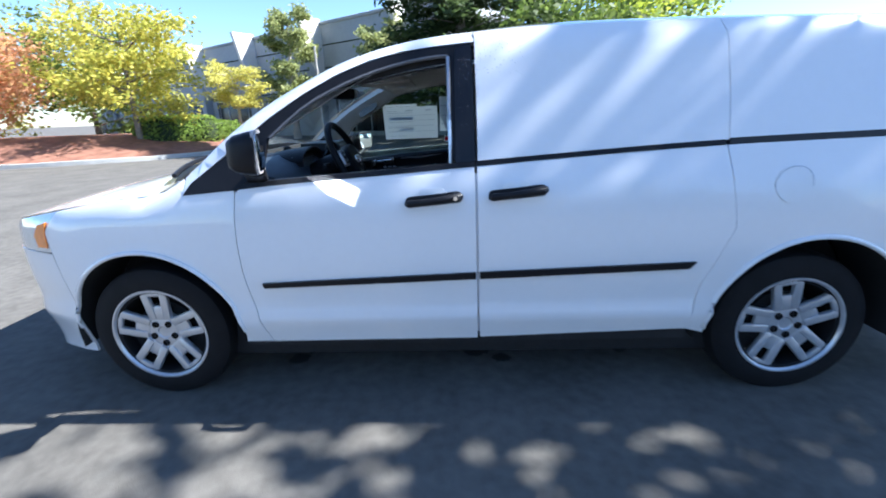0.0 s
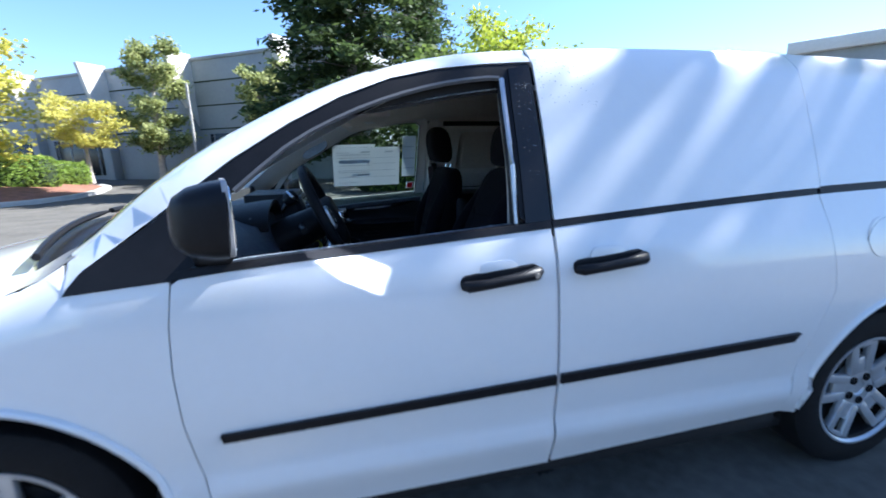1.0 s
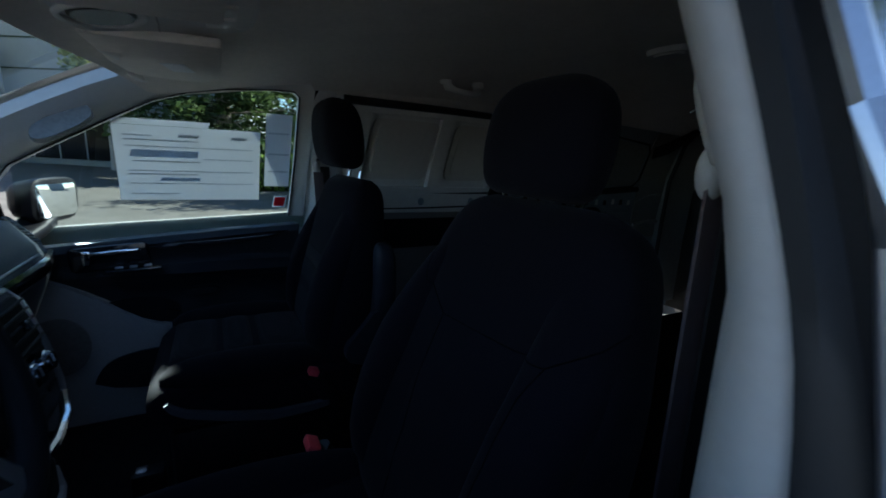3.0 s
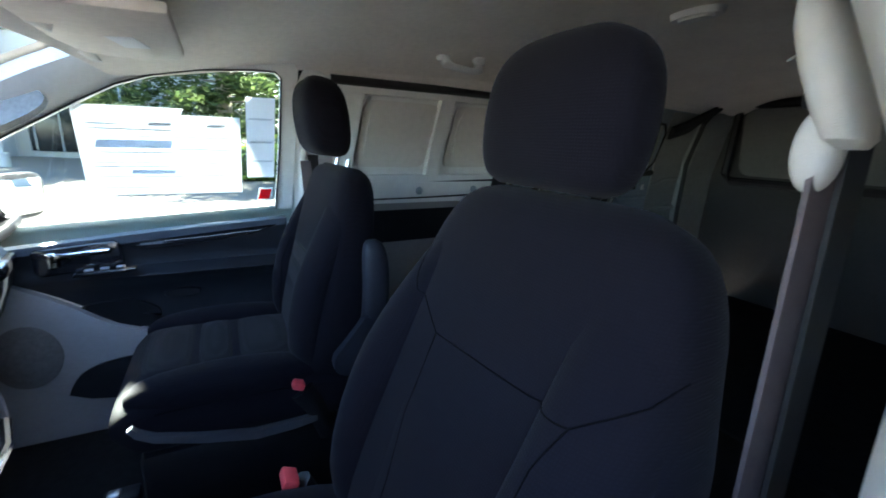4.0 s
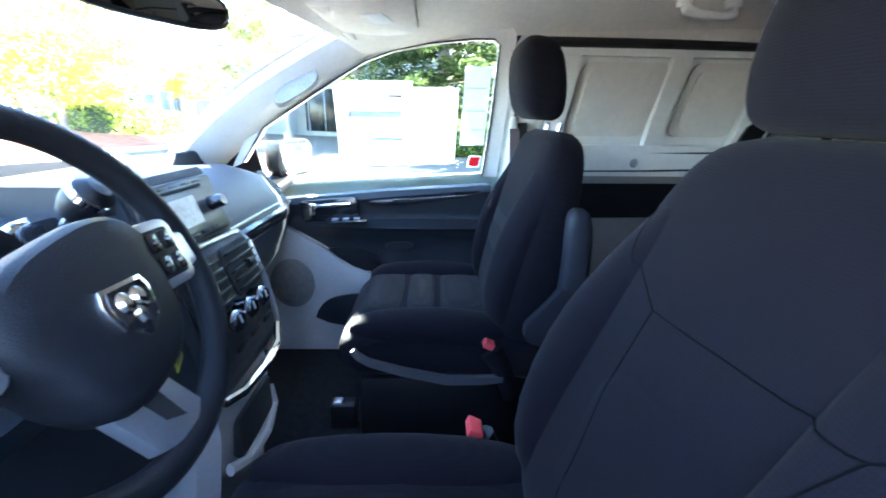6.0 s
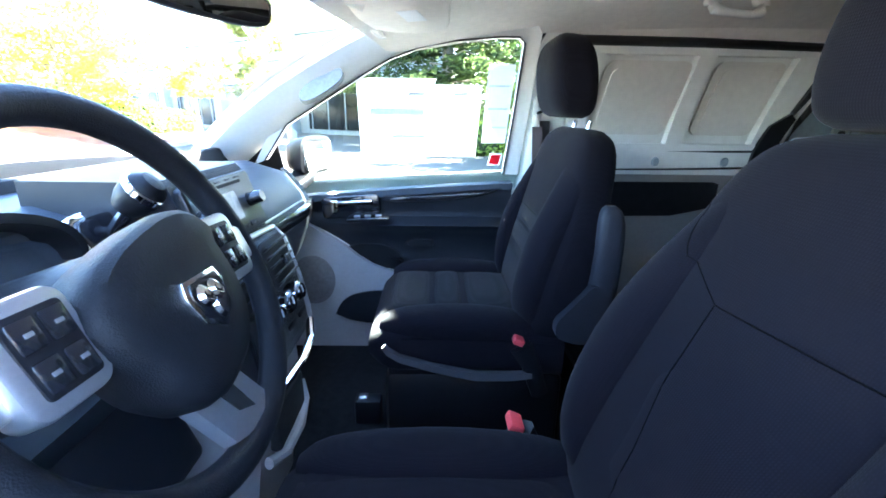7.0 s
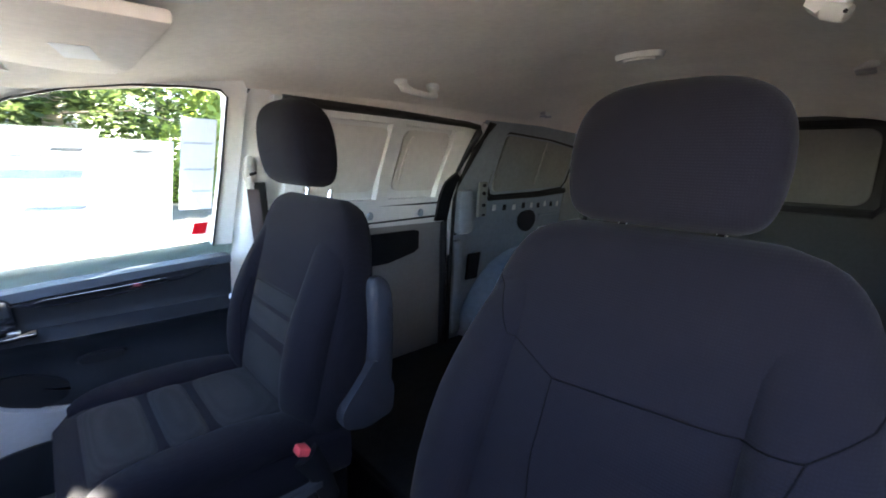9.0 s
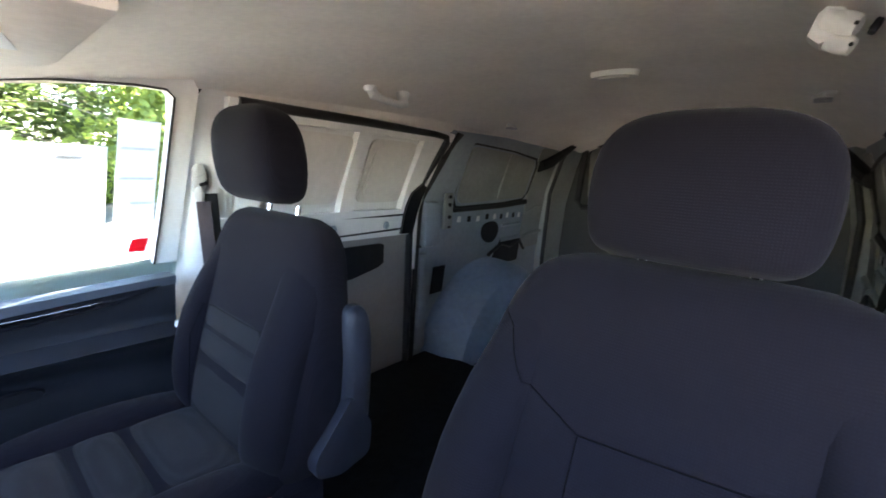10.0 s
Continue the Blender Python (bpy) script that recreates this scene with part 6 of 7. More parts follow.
# ---- seats ----
def seat(name, label, cy, base, top, front, tagged_side, rest, broad=0.93):
    """A bucket seat: cushion, backrest with bolsters, headrest on two posts, side shield, buckle.
    base and top: the backrest's axis in (x, z); front: the cushion's front edge."""
    st = thing(name, label, "car seat", "front seats")
    A, Z0 = Vector((0, 1, 0)), 0.735 if cy > 0 else 0.705
    rear = base[0] + 0.04
    cush = []
    n = 12
    for i in range(n + 1):
        u = i / n
        x = front + (rear - front) * u
        rnd = min(1.0, math.sqrt(max(0.0, 1 - (1 - min(1, u / 0.16)) ** 2)))
        cush.append(((x, cy, Z0 - 0.012 * u + 0.010 * math.sin(u * 3)), 0.252 * (0.86 + 0.14 * rnd), 0.030 + 0.052 * rnd, A, Vector((0, 0, 1))))
    cu = part("cushion", soft(cush, 36, 4.0, smooth=1), CLOTH, st, "charcoal cloth cushion")
    span = rear - front

    def top_z(x):
        u = (x - front) / span
        return Z0 + 0.070 - 0.012 * u + 0.010 * math.sin(u * 3)

    for x0, x1 in ((front + 0.045, front + 0.165), (front + 0.168, front + 0.255), (front + 0.258, rear - 0.075)) if cy > 0 else ((front + 0.045, rear - 0.075),):
        ins = []
        for k, e in ((0.0, 0.15), (0.06, 0.6), (0.2, 0.95), (0.5, 1.1), (0.8, 0.95), (0.94, 0.6), (1.0, 0.15)):
            x = x0 + (x1 - x0) * k
            ins.append(((x, cy, top_z(x)), 0.140 + 0.004 * e, 0.021 * e, A, Vector((0, 0, 1))))
        part("cushion_pad", soft(ins, 30, 3.4), CLOTH_INSERT if cy > 0 else CLOTH, cu)
    for sd in (-1, 1):
        bol = []
        for k, e in ((0.0, 0.3), (0.06, 0.75), (0.2, 1.0), (0.5, 1.12), (0.8, 1.0), (1.0, 0.6)):
            x = front + 0.03 + (span - 0.08) * k
            bol.append(((x, cy + sd * 0.192, top_z(x) - 0.012), 0.056 * e, 0.044 * e, A, Vector((0, 0, 1))))
        part("cushion_bolster", soft(bol, 22, 2.4, smooth=1), CLOTH, cu)
        part("piping", tube([(front + 0.03 + (span - 0.08) * k, cy + sd * (0.246 - 0.02 * (1 - min(1, k * 8))), top_z(front + span * k) - 0.030 - 0.01 * (1 - min(1, k * 6))) for k in (0, 0.06, 0.15, 0.4, 0.7, 1.0)], 0.0035, 6), SEAM, cu)
    ax_ = Vector((top[0] - base[0], 0, top[1] - base[1]))
    ln = ax_.length
    ax_.normalize()
    nb = Vector((ax_.z, 0, -ax_.x))
    b0 = Vector((base[0], cy, base[1]))
    spec_rows = ((-0.02, 0.215, 0.055), (0.03, 0.235, 0.080), (0.12, 0.256, 0.088), (0.28, 0.266, 0.086), (0.45, 0.266, 0.080), (0.62, 0.256, 0.074), (0.76, 0.236, 0.068), (0.86, 0.222, 0.063), (0.93, 0.204, 0.056), (0.975, 0.178, 0.045), (1.0, 0.135, 0.026))
    bk = part("backrest", soft([(b0 + ax_ * (s * ln), w, d, A, nb) for s, w, d in spec_rows], 40, 3.6, smooth=1), CLOTH, st, "charcoal cloth backrest")
    for sd in (-1, 1):
        bol = [(b0 + ax_ * (s * ln) + A * (sd * y) - nb * dd, 0.056, 0.044, (A * 0.93 + nb * (0.36 * sd)).normalized(), (nb * 0.93 - A * (0.36 * sd)).normalized()) for s, y, dd in ((0.04, 0.16, 0.02), (0.10, 0.182, 0.056), (0.25, 0.194, 0.072), (0.45, 0.196, 0.069), (0.60, 0.192, 0.050), (0.74, 0.18, 0.026), (0.84, 0.165, 0.008))]
        part("bolster", soft(bol, 22, 2.3, smooth=1), CLOTH, bk)
    for s0, s1 in ((0.05, 0.33), (0.335, 0.45), (0.455, 0.595)) if cy > 0 else ((0.04, 0.585),):
        insb = []
        for k, e in ((0.0, 0.3), (0.08, 0.7), (0.3, 1.0), (0.7, 1.0), (0.92, 0.7), (1.0, 0.3)):
            q_ = s0 + (s1 - s0) * k
            insb.append((b0 + ax_ * (q_ * ln) - nb * float(np.interp(q_, [0, 0.15, 0.45, 0.6], [0.064, 0.078, 0.072, 0.060])), 0.136 + 0.016 * q_ + 0.002 * e, 0.0135 * e, A, nb))
        insb = [(c_ + A * (-0.058 if cy < 0 else 0.0), w_, d_, a_, n_) for c_, w_, d_, a_, n_ in insb]
        part("back_pad", soft(insb, 26, 3.4), CLOTH_INSERT if cy > 0 else CLOTH, bk)

    # sewn seams, draped over the front of the backrest
    if cy < 0:
        lines = [[(0.225, 1.222), (0.190, 1.205), (0.150, 1.152), (0.068, 1.118), (-0.12, 1.132), (-0.187, 1.143), (-0.224, 1.172), (-0.234, 1.195)],
                 [(0.068, 1.118), (0.066, 1.03), (0.042, 0.935), (0.03, 0.82)], [(-0.187, 1.143), (-0.176, 1.105), (-0.178, 1.03), (-0.170, 0.85)]]
    else:
        lines = [[(-0.15, 1.066), (0.15, 1.066)], [(-0.145, 1.066), (-0.15, 0.99), (-0.135, 0.81)], [(0.145, 1.066), (0.15, 0.99), (0.135, 0.81)]]
    trees = [BVHTree.FromPolygons([v.co for v in o.data.vertices], [tuple(q.vertices) for q in o.data.polygons]) for o in [bk] + list(bk.children)]
    for ln_ in lines:
        run = []
        for (y0, z0), (y1, z1) in zip(ln_, ln_[1:]):
            for k in range(9):
                o = Vector((1.1, cy + y0 + (y1 - y0) * k / 8, z0 + (z1 - z0) * k / 8))
                hits = [h[0] for h in (tr.ray_cast(o, Vector((1, 0, 0))) for tr in trees) if h[0]]
                if hits and (not run or k):
                    run.append(min(hits, key=lambda h: h.x))
        part("seam", tube([tuple(h) for h in run], 0.0010, 6), SEAM, bk)
    # headrest
    hr0 = b0 + ax_ * (ln + 0.004)
    up = Vector((ax_.x * 0.35, 0, 1)).normalized()
    hn = Vector((up.z, 0, -up.x))
    off = Vector((rest[0], rest[1], 0.012 if cy > 0 else -0.004))
    hd = rest[2] / 0.054
    tall = 1.12 if cy > 0 else 1.0
    hr = part("headrest", soft([(hr0 + off + up * (h_ * tall) - Vector((0.16 * (h_ * tall - 0.09) if cy > 0 else 0.0, 0, 0)), w * broad, d * hd * (0.94 if cy > 0 else 1.0), A, hn) for h_, w, d in ((0.012, 0.09, 0.025), (0.02, 0.112, 0.040), (0.04, 0.124, 0.050), (0.08, 0.130, 0.054), (0.12, 0.129, 0.053), (0.15, 0.122, 0.049), (0.172, 0.106, 0.041), (0.186, 0.08, 0.028), (0.192, 0.05, 0.014))], 40, 4.2 if cy > 0 else 2.9, smooth=1 if cy > 0 else 2), CLOTH, st, "charcoal cloth headrest")
    for sd in (-1, 1):
        p0 = b0 + ax_ * (ln * 0.985) + A * (sd * 0.062)
        part("headrest_post", tube([tuple(p0 - ax_ * 0.03), tuple(p0 + ax_ * 0.03)], 0.0065, 10), CHROME, st, "chrome headrest post")
    # plinth, side shields and armrest
    part("seat_plinth", box((rear - front - 0.02, 0.44, 0.265), pose((front + rear) / 2 + 0.03, cy, 0.5275), 0.03), BLACK_TRIM, st, "black seat plinth")
    for sd in (-1, 1):
        sh = [(front + 0.02, 0.672), (front + 0.05, 0.655), (rear - 0.05, 0.652), (rear + 0.02, 0.70), (rear + 0.02, 0.735), (rear - 0.06, 0.69), (front + 0.06, 0.690)]
        if cy > 0:
            sh = [(1.071, 0.762), (1.084, 0.742), (1.115, 0.722), (1.201, 0.694), (1.313, 0.668), (1.406, 0.669), (1.458, 0.676), (1.458, 0.692), (1.406, 0.69), (1.313, 0.69), (1.201, 0.714), (1.115, 0.74), (1.089, 0.757), (1.08, 0.768)]
        part("side_shield", panel(sh, lambda x, z: cy + sd * (0.251 if cy > 0 else 0.245), sd * 0.016, 0.1), SHIELD if cy > 0 else BLACK_TRIM, st, "dark side shield, its lit edge put in as grey" if cy > 0 else "black side shield")
    if tagged_side:
        ay = cy - tagged_side * 0.250
        X = Vector((1, 0, 0))
        part("armrest", soft([((1.600, ay, 0.812), 0.018, 0.018, A, X), ((1.606, ay, 0.83), 0.028, 0.034, A, X), ((1.611, ay, 0.90), 0.031, 0.038, A, X), ((1.616, ay, 1.0), 0.031, 0.036, A, X), ((1.616, ay, 1.08), 0.029, 0.034, A, X), ((1.613, ay, 1.118), 0.022, 0.026, A, X), ((1.611, ay, 1.130), 0.010, 0.012, A, X)], 22, 2.8, smooth=1), ARMREST, st, "folded-up dark grey armrest")
        hinge = rounded([(1.588, 0.95), (1.540, 0.892), (1.500, 0.845), (1.502, 0.805), (1.56, 0.785), (1.635, 0.80), (1.640, 0.87)], 0.018)
        part("armrest_hinge", panel(hinge, lambda x, z: ay - tagged_side * 0.036, tagged_side * 0.03, 0.2), ARMREST, st, "dark grey armrest hinge cover")
    by = cy + (0.268 if cy < 0 else -0.248)
    bx, drop = (1.363, 0.007) if cy < 0 else (1.426, 0.012)
    part("buckle_stalk", tube([(bx + 0.06, by, 0.62), (bx + 0.03, by, 0.72 - drop), (bx, by, 0.775 - drop)], [0.018, 0.02, 0.024], 10, flatten=1.3), BLACK_TRIM, st, "black buckle")
    part("buckle_button", box((0.028, 0.044, 0.018), pose(bx - 0.008, by, 0.793 - drop, 0, 25, 0), 0.004), BUCKLE_RED, st, "red buckle button")
    return st


ps = seat("passenger_seat", "charcoal cloth passenger seat with a folded armrest", 0.415, (1.500, 0.755), (1.602, 1.294), 1.030, 1, (-0.060, 0.0, 0.066), 0.98)
ds = seat("driver_seat", "charcoal cloth driver seat with a folded armrest", -0.418, (1.482, 0.75), (1.680, 1.305), 0.95, 0, (-0.034, 0.004, 0.050), 0.98)
part("seat_label", box((0.004, 0.03, 0.014), pose(1.445, 0.655, 0.99, 0, 12, 0), 0.001), PAPER, ps, "white sewn-in label")
part("seat_label", box((0.003, 0.020, 0.034), pose(1.590, -0.640, 1.080, 10, -12, -30), 0.001), PRINT, ds, "white sewn-in label")
part("label_print", box((0.0035, 0.016, 0.006), pose(1.590, -0.640, 1.085, 10, -12, -30)), PAPER, ds)
brk = thing("seat_rail_bracket", "black seat rail end on the carpet", "bracket", at=(-0.055, 0.04, -0.012))
part("rail_end", box((0.08, 0.05, 0.088), pose(1.055, 0.29, 0.452), 0.008), BLACK_TRIM, brk)
part("rail_bolt", box((0.03, 0.03, 0.02), pose(1.04, 0.29, 0.492), 0.005), SATIN, brk)
# ---- outdoors ----
def scatter(centres, per, spread, size, seed, flat=0.6, droop=0.0, slim=0.55):
    """Leaves as small folded quads round the given clump centres, as vertices and faces."""
    rng = np.random.default_rng(seed)
    c = np.repeat(np.array(centres), per, axis=0)
    n = len(c)
    p = c + rng.normal(size=(n, 3)) * np.array(spread)
    p[:, 2] -= droop * rng.random(n)
    a = rng.normal(size=(n, 3))
    a[:, 2] *= flat
    a /= np.linalg.norm(a, axis=1)[:, None]
    b = np.cross(a, rng.normal(size=(n, 3)))
    b /= np.linalg.norm(b, axis=1)[:, None]
    s = size * rng.uniform(0.6, 1.3, n)[:, None]
    v = np.stack([p - a * s, p + b * s * slim, p + a * s, p - b * s * slim], 1).reshape(-1, 3)
    f = np.arange(n * 4).reshape(-1, 4)
    return v, f


def leaf_mesh(name, v, f, mat, parent, label=""):
    me = bpy.data.meshes.new(name)
    me.from_pydata(v.tolist(), [], f.tolist())
    me.materials.append(mat)
    ob = new(name, me)
    ob.parent = parent
    return tagged(ob, label) if label else ob


def broad_tree(label, at, height, radius, clear, mat, bark, seed, leaves=5000, size=0.11, squash=0.75, layer=0.09, name="tree"):
    """A broadleaf tree: tapered trunk, forked limbs and a crown of leaf clumps with gaps."""
    rng = np.random.default_rng(seed)
    t = thing(name, label, "tree", at=at)
    bm = bmesh.new()
    r0 = 0.022 * height
    lean = rng.normal(size=2) * 0.04 * height
    trunk = [(lean[0] * u * u, lean[1] * u * u, height * 0.86 * u - 0.06) for u in np.linspace(0, 1, 8)]
    tube(trunk, [r0 * (1.25 - u) if u else r0 * 1.5 for u in np.linspace(0, 1, 8)], 9, bm=bm)
    clumps = []
    for k in range(15):
        u = clear + (0.86 - clear) * (k + rng.random()) / 15
        a = 2.4 * k + rng.random()
        z0 = height * u
        base = Vector((lean[0] * u * u, lean[1] * u * u, z0))
        e = radius * math.sqrt(max(0.12, 1 - ((u - clear - 0.25) / 0.72) ** 2)) * rng.uniform(0.7, 1.08)
        tip = base + Vector((math.cos(a) * e, math.sin(a) * e, e * rng.uniform(0.15, 0.75) * squash))
        mid = (base + tip) / 2 + Vector((0, 0, 0.08 * e))
        tube([base, mid, tip], [r0 * 0.35, r0 * 0.2, r0 * 0.06], 6, bm=bm)
        for q_ in (0.45, 0.65, 0.82, 1.0):
            c = base.lerp(tip, q_)
            for _ in range(2):
                clumps.append((c.x + rng.normal() * 0.16 * radius, c.y + rng.normal() * 0.16 * radius, c.z + rng.normal() * 0.12 * radius))
    part("trunk", bm, bark, t)
    v, f = scatter(clumps, max(4, leaves // len(clumps)), (0.14 * radius, 0.14 * radius, layer * radius), size, seed)
    leaf_mesh("crown", v, f, mat, t)
    return t


def conifer(label, at, height, radius, seed, leaves=11000):
    """A conifer: straight trunk and whorls of drooping boughs thinning to the top."""
    rng = np.random.default_rng(seed)
    t = thing("conifer", label, "tree", at=at)
    bm = tube([(0, 0, height * u - 0.1) for u in np.linspace(0, 1, 7)], [0.018 * height * (1.08 - u) for u in np.linspace(0, 1, 7)], 9)
    clumps = []
    for k in range(95):
        u = 0.10 + 0.89 * (k / 95) ** 0.9
        a = 2.399 * k + rng.normal() * 0.2
        e = radius * (1 - u) ** 0.75 * rng.uniform(0.65, 1.12) + 0.15
        z = height * u
        tip = (math.cos(a) * e, math.sin(a) * e, z - 0.10 * e + 0.05)
        tube([(0, 0, z), (tip[0] * 0.5, tip[1] * 0.5, z + 0.06 * e), tip], [0.035, 0.025, 0.01], 5, bm=bm)
        for q_ in np.linspace(0.25, 1.02, 5):
            clumps.append((tip[0] * q_, tip[1] * q_, z - 0.10 * e * q_ ** 2))
    part("trunk", bm, BARK, t)
    v, f = scatter(clumps, max(4, leaves // len(clumps)), (0.26, 0.26, 0.12), 0.17, seed, 0.35, 0.35, 0.34)
    leaf_mesh("crown", v, f, NEEDLE, t)
    return t


def hedge(label, at, size, turn, seed, leaves=9000):
    """A clipped hedge: a core coloured dark for the shade inside, under a shell of leaves."""
    rng = np.random.default_rng(seed)
    h = thing("hedge", label, "hedge")
    h.matrix_world = Matrix.Translation(at) @ pose(0, 0, 0, 0, 0, turn)
    lx, ly, lz = size
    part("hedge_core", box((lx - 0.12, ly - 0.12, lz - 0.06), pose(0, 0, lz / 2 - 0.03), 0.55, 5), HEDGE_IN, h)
    d = rng.normal(size=(leaves, 3))
    d /= np.abs(d).max(axis=1)[:, None] ** 0.66 * np.linalg.norm(d, axis=1)[:, None] ** 0.34
    pts = d * np.array([lx / 2, ly / 2, lz / 2]) * (0.96 + 0.05 * rng.random((leaves, 1))) + np.array([0, 0, lz / 2])
    pts = pts[pts[:, 2] > 0.02]
    v, f = scatter(pts, 1, (0.03, 0.03, 0.03), 0.065, seed)
    leaf_mesh("hedge_leaves", v, f, HEDGE, h)
    return h


# planted island ahead of the van
ISLAND = [(-34, 8.5), (-22, 10.2), (-14, 12.0), (-10.4, 13.4), (-9.1, 14.8), (-8.8, 16.5), (-9.2, 19.0), (-10.2, 22.0), (-11.6, 24.2), (-13.5, 25.2), (-20, 24.5), (-34, 22)]
cx_, cy_ = -20.0, 17.0
bm = bmesh.new()
rows = [[(x, y, 0.0) for x, y in ISLAND], [(x, y, 0.15) for x, y in ISLAND], [(x + (cx_ - x) * 0.012, y + (cy_ - y) * 0.014, 0.16) for x, y in ISLAND], [(x + (cx_ - x) * 0.026, y + (cy_ - y) * 0.032, 0.15) for x, y in ISLAND]]
tagged(finish(rings(rows, caps=False), "kerb", CONCRETE), "pale concrete kerb round a planted island", "kerb", kind="structure")
rows = [[(x + (cx_ - x) * k, y + (cy_ - y) * k * 1.2, z) for x, y in ISLAND] for k, z in ((0.024, 0.13), (0.12, 0.36), (0.4, 0.85), (0.75, 0.95))]
tagged(finish(rings(rows), "mulch_bed", MULCH), "reddish bark mulch bed on the island", "mulch", kind="structure")
hedge("clipped green hedge on the mulch island", (-11.9, 17.75, 0.2), (3.4, 2.2, 1.45), 62, 3)
hedge("clipped green hedge on the mulch island", (-11.9, 20.9, 0.2), (2.4, 1.9, 1.15), 75, 4, 5000)
broad_tree("small tree with yellow autumn leaves on the island", (-11.55, 23.2, 0.3), 4.3, 1.5, 0.36, LEAF_YELLOW, PALE_BARK, 11, 6000, 0.08, 0.5, 0.04)
broad_tree("golden-green autumn tree on the island", (-12.6, 16.1, 0.3), 5.6, 2.6, 0.25, LEAF_GOLD, BARK, 12, 12000, 0.09, 0.6, 0.06)
broad_tree("rust and yellow autumn tree on the island", (-18.5, 15.0, 0.35), 5.2, 2.6, 0.25, LEAF_RED, PALE_BARK, 13, 11000, 0.09)
broad_tree("rust and yellow autumn tree on the island", (-22.0, 13.2, 0.35), 5.0, 2.5, 0.25, LEAF_GOLD, PALE_BARK, 14, 5000, 0.13)
broad_tree("golden-green autumn tree on the island", (-27.0, 12.5, 0.35), 5.4, 2.7, 0.25, LEAF_YELLOW, BARK, 15, 4000, 0.14)
for k, (bx_, by_, mat_) in enumerate(((-19.0, 21.5, LEAF_GREEN), (-24.5, 19.5, LEAF_GOLD), (-30.5, 17.0, LEAF_GREEN), (-36.0, 14.5, LEAF_RED))):
    broad_tree("leafy tree at the back of the island", (bx_, by_, 0.6), 5.6, 3.0, 0.12, mat_, BARK, 16 + k, 7000, 0.13)
rk = thing("boulder", "pale grey boulder in the mulch bed", "boulder")
bm = bmesh.new()
bmesh.ops.create_icosphere(bm, subdivisions=3, radius=0.45)
for v in bm.verts:
    v.co *= 1 + 0.25 * noise.noise(v.co * 2.2)
    v.co.z *= 0.6
bmesh.ops.translate(bm, vec=(-17.5, 13.3, 0.35), verts=bm.verts)
part("stone", bm, CONCRETE, rk)

# grey tilt-up building with pale fins
U, N = Vector((-0.843, 0.538, 0)), Vector((-0.538, -0.843, 0))
C0 = Vector((-8.05, 28.10, 0))


def wall_pose(along, out, z):
    m = Matrix((U.to_tuple() + (0,), N.to_tuple() + (0,), (0, 0, 1, 0), (0, 0, 0, 1))).transposed()
    return Matrix.Translation(C0 + U * along + N * out + Vector((0, 0, z))) @ m


bld = thing("office_building", "grey concrete office building with pale triangular fins", "building")
part("wall", box((50, 6, 7.2), wall_pose(14, -3.6, 3.6), 0.04), WALL_PAINT, bld, "grey painted concrete wall")
part("roof", box((50.2, 6.2, 0.2), wall_pose(14, -3.6, 7.22), 0.05), WALL_PAINT, bld)
for k in range(-1, 6):
    a0 = 7.7 * k
    blade = [(0.0, 0.0), (1.7, 0.0), (1.3, -1.9), (0.0, -4.2)]
    m = wall_pose(a0, -0.6, 7.5) @ pose(0, 0, 0, 90, 0, 90)
    part("fin", plate(blade, 0.32, m, 0.02), FIN_PAINT, bld, "pale triangular fin")
    part("fin_pier", box((0.8, 0.8, 7.3), wall_pose(a0 + 0.5, -0.4, 3.65), 0.03), WALL_PAINT, bld)
    for z in (3.1, 4.5, 5.9):
        part("wall_joint", box((6.8, 0.03, 0.07), wall_pose(a0 + 4.3, -0.59, z)), HEDGE_IN, bld)
    if k != 0:
        w = part("window", box((5.0, 0.08, 2.5), wall_pose(a0 + 4.4, -0.58, 1.55), 0.02), DARK_GLASS, bld, "dark ground-floor window")
        for j in range(4):
            part("mullion", box((0.07, 0.10, 2.5), wall_pose(a0 + 2.2 + 1.45 * j, -0.56, 1.55), 0.01), WALL_PAINT, w)
b2 = thing("far_building", "low pale building with a flat roof across the car park", "building")
part("wall", box((26, 12, 6.6), pose(43, 22, 3.3, 0, 0, 30), 0.05), WALL_PAINT, b2)
part("roof", box((27, 13, 0.7), pose(43, 22, 6.95, 0, 0, 30), 0.05), FIN_PAINT, b2, "pale flat roof edge")
for j in range(6):
    part("window", box((2.6, 0.1, 1.6), pose(43, 22, 0, 0, 0, 30) @ pose(-10 + 4 * j, -6.02, 2.6), 0.02), DARK_GLASS, b2)

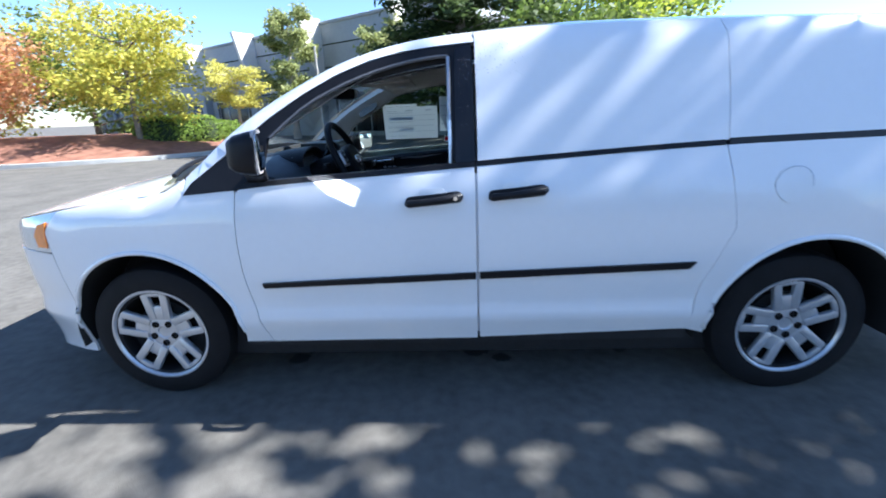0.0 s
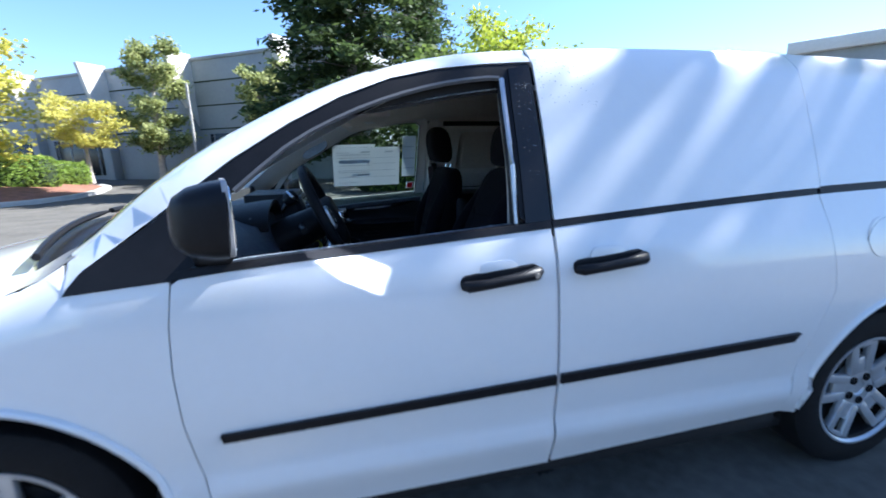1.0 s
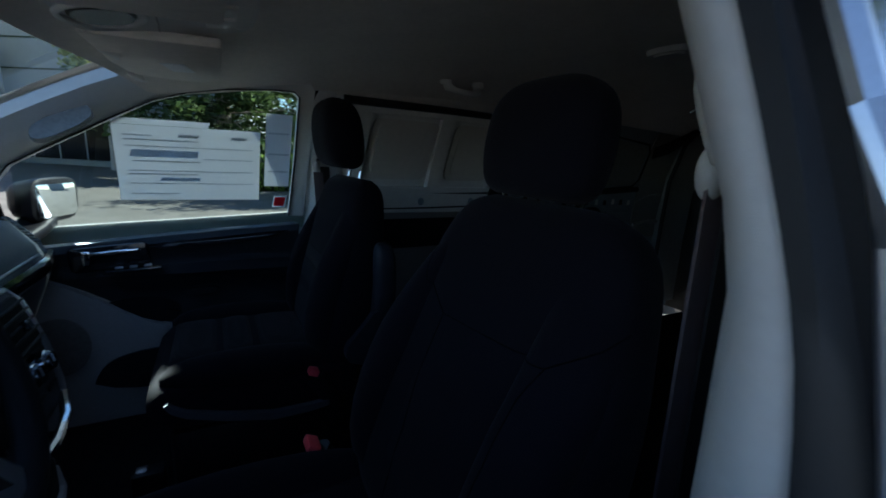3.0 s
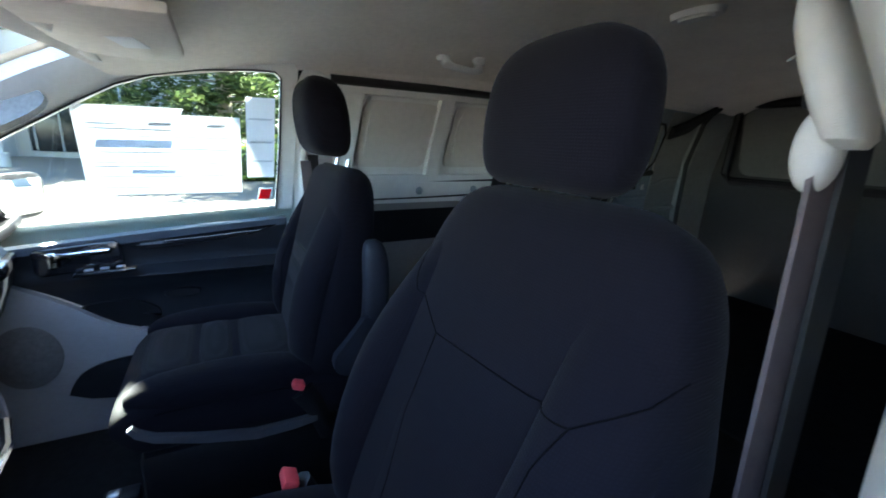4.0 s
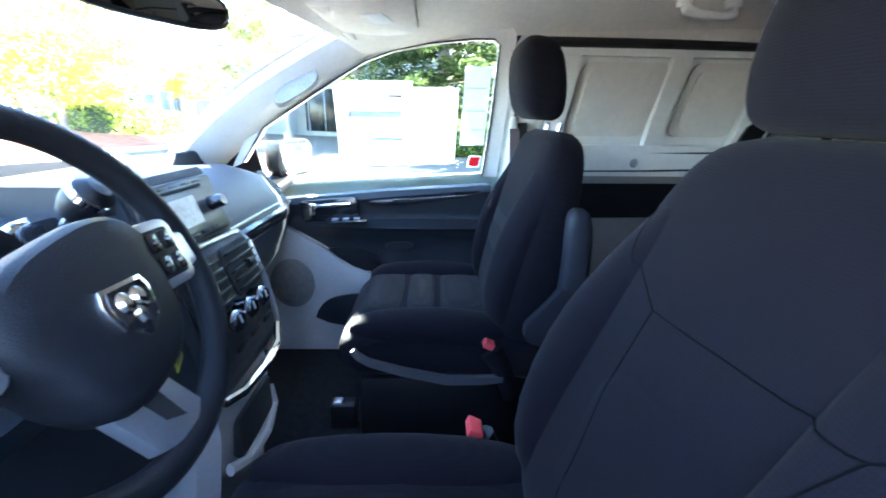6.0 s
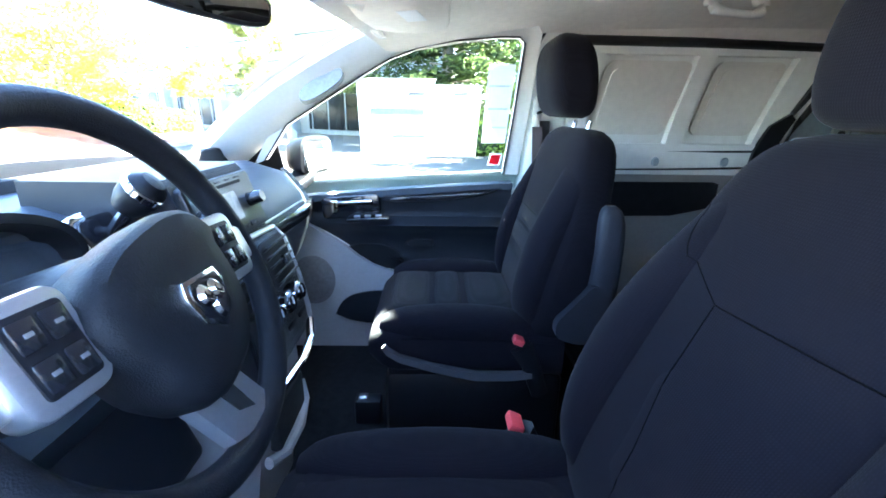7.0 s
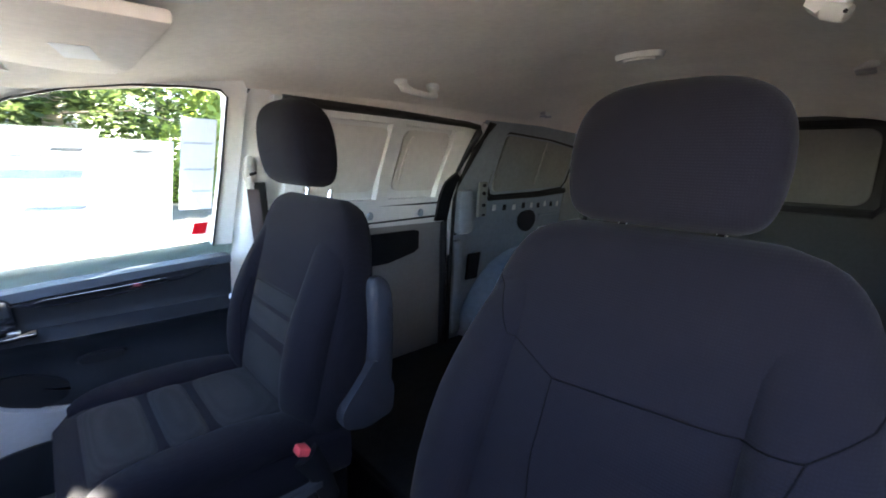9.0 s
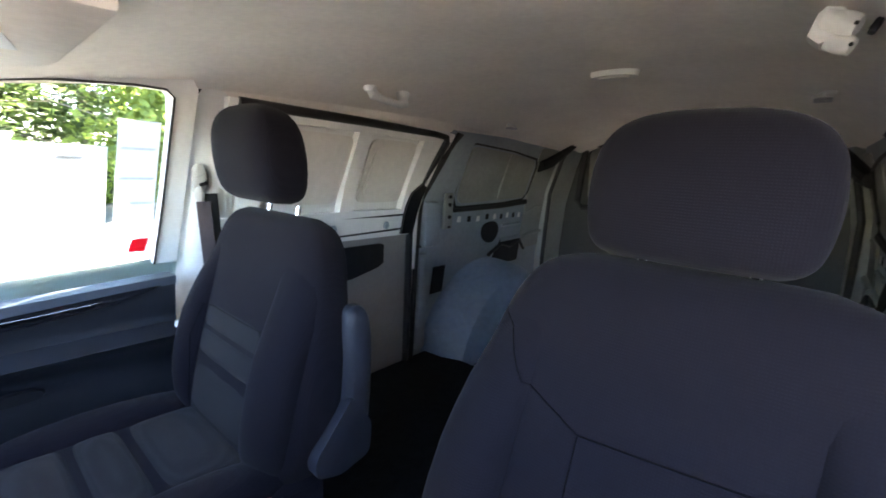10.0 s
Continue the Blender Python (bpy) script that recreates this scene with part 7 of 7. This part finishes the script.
broad_tree("tall sage-green birch before the office building", (-9.2, 25.8, 0), 8.2, 1.5, 0.12, LEAF_SAGE, PALE_BARK, 21, 15000, 0.10, 1.2)
broad_tree("sage-green tree before the office building", (-2.8, 23.5, 0), 6.4, 1.3, 0.3, LEAF_SAGE, PALE_BARK, 22, 5500, 0.12, 1.1)
conifer("tall dark green conifer behind the van", (1.6, 17.8, 0), 15.5, 4.3, 31, 42000)
conifer("tall dark green conifer behind the van", (5.4, 22.5, 0), 13.0, 3.4, 33, 14000)
broad_tree("lime-yellow tree behind the van", (9.3, 18.7, 0), 7.6, 2.7, 0.15, LEAF_LIME, BARK, 41, 7500, 0.13, 1.0)
broad_tree("green tree behind the van", (5.6, 12.0, 0), 3.9, 2.3, 0.12, LEAF_GREEN, BARK, 42, 7500, 0.12)
broad_tree("green tree behind the van", (11.0, 21.0, 0), 4.6, 2.8, 0.1, LEAF_GREEN, BARK, 43, 6000, 0.13)
broad_tree("leafy green tree shading the car park", (11.1, -0.05, 0), 9.0, 2.5, 0.4, LEAF_GREEN, BARK, 45, 3300, 0.17)
hedge("long clipped hedge beyond the van", (5.2, 14.4, 0), (8.0, 1.5, 1.1), 4, 6, 12000)
pole = thing("lamp_pole", "slim dark lamp post before the office building", "lamp post")
part("shaft", tube([(-5.75, 20.5, 0), (-5.75, 20.5, 3.0), (-5.75, 20.5, 4.7)], [0.07, 0.065, 0.055], 10), STEEL_POLE, pole)
part("pole_base", lathe([(0.0, 0.5), (0.2, 0.5), (0.22, 0.48), (0.22, 0.0), (0.0, 0.0)], Matrix.Translation((-5.75, 20.5, 0)), 20), CONCRETE, pole)

# the far side of the car park, seen mirrored in the paint
back = thing("warehouse", "long low grey warehouse across the car park", "building")
part("wall", box((46, 10, 6.5), pose(6, -36, 3.25, 0, 0, 3), 0.05), WALL_PAINT, back)
part("roof", box((46.6, 10.6, 0.4), pose(6, -36, 6.6, 0, 0, 3), 0.05), FIN_PAINT, back)
for j in range(7):
    part("window", box((3.2, 0.1, 2.0), pose(6, -36, 0, 0, 0, 3) @ pose(-19 + 6 * j, 5.02, 2.2), 0.02), DARK_GLASS, back)
for k, (x, y, h) in enumerate(((12.0, -24.0, 10.5), (16.5, -27.0, 8.5), (22.0, -25.0, 9.5), (-6.0, -27.0, 8.0))):
    conifer("dark green conifer across the car park", (x, y, 0), h, 2.4, 60 + k, 3000)
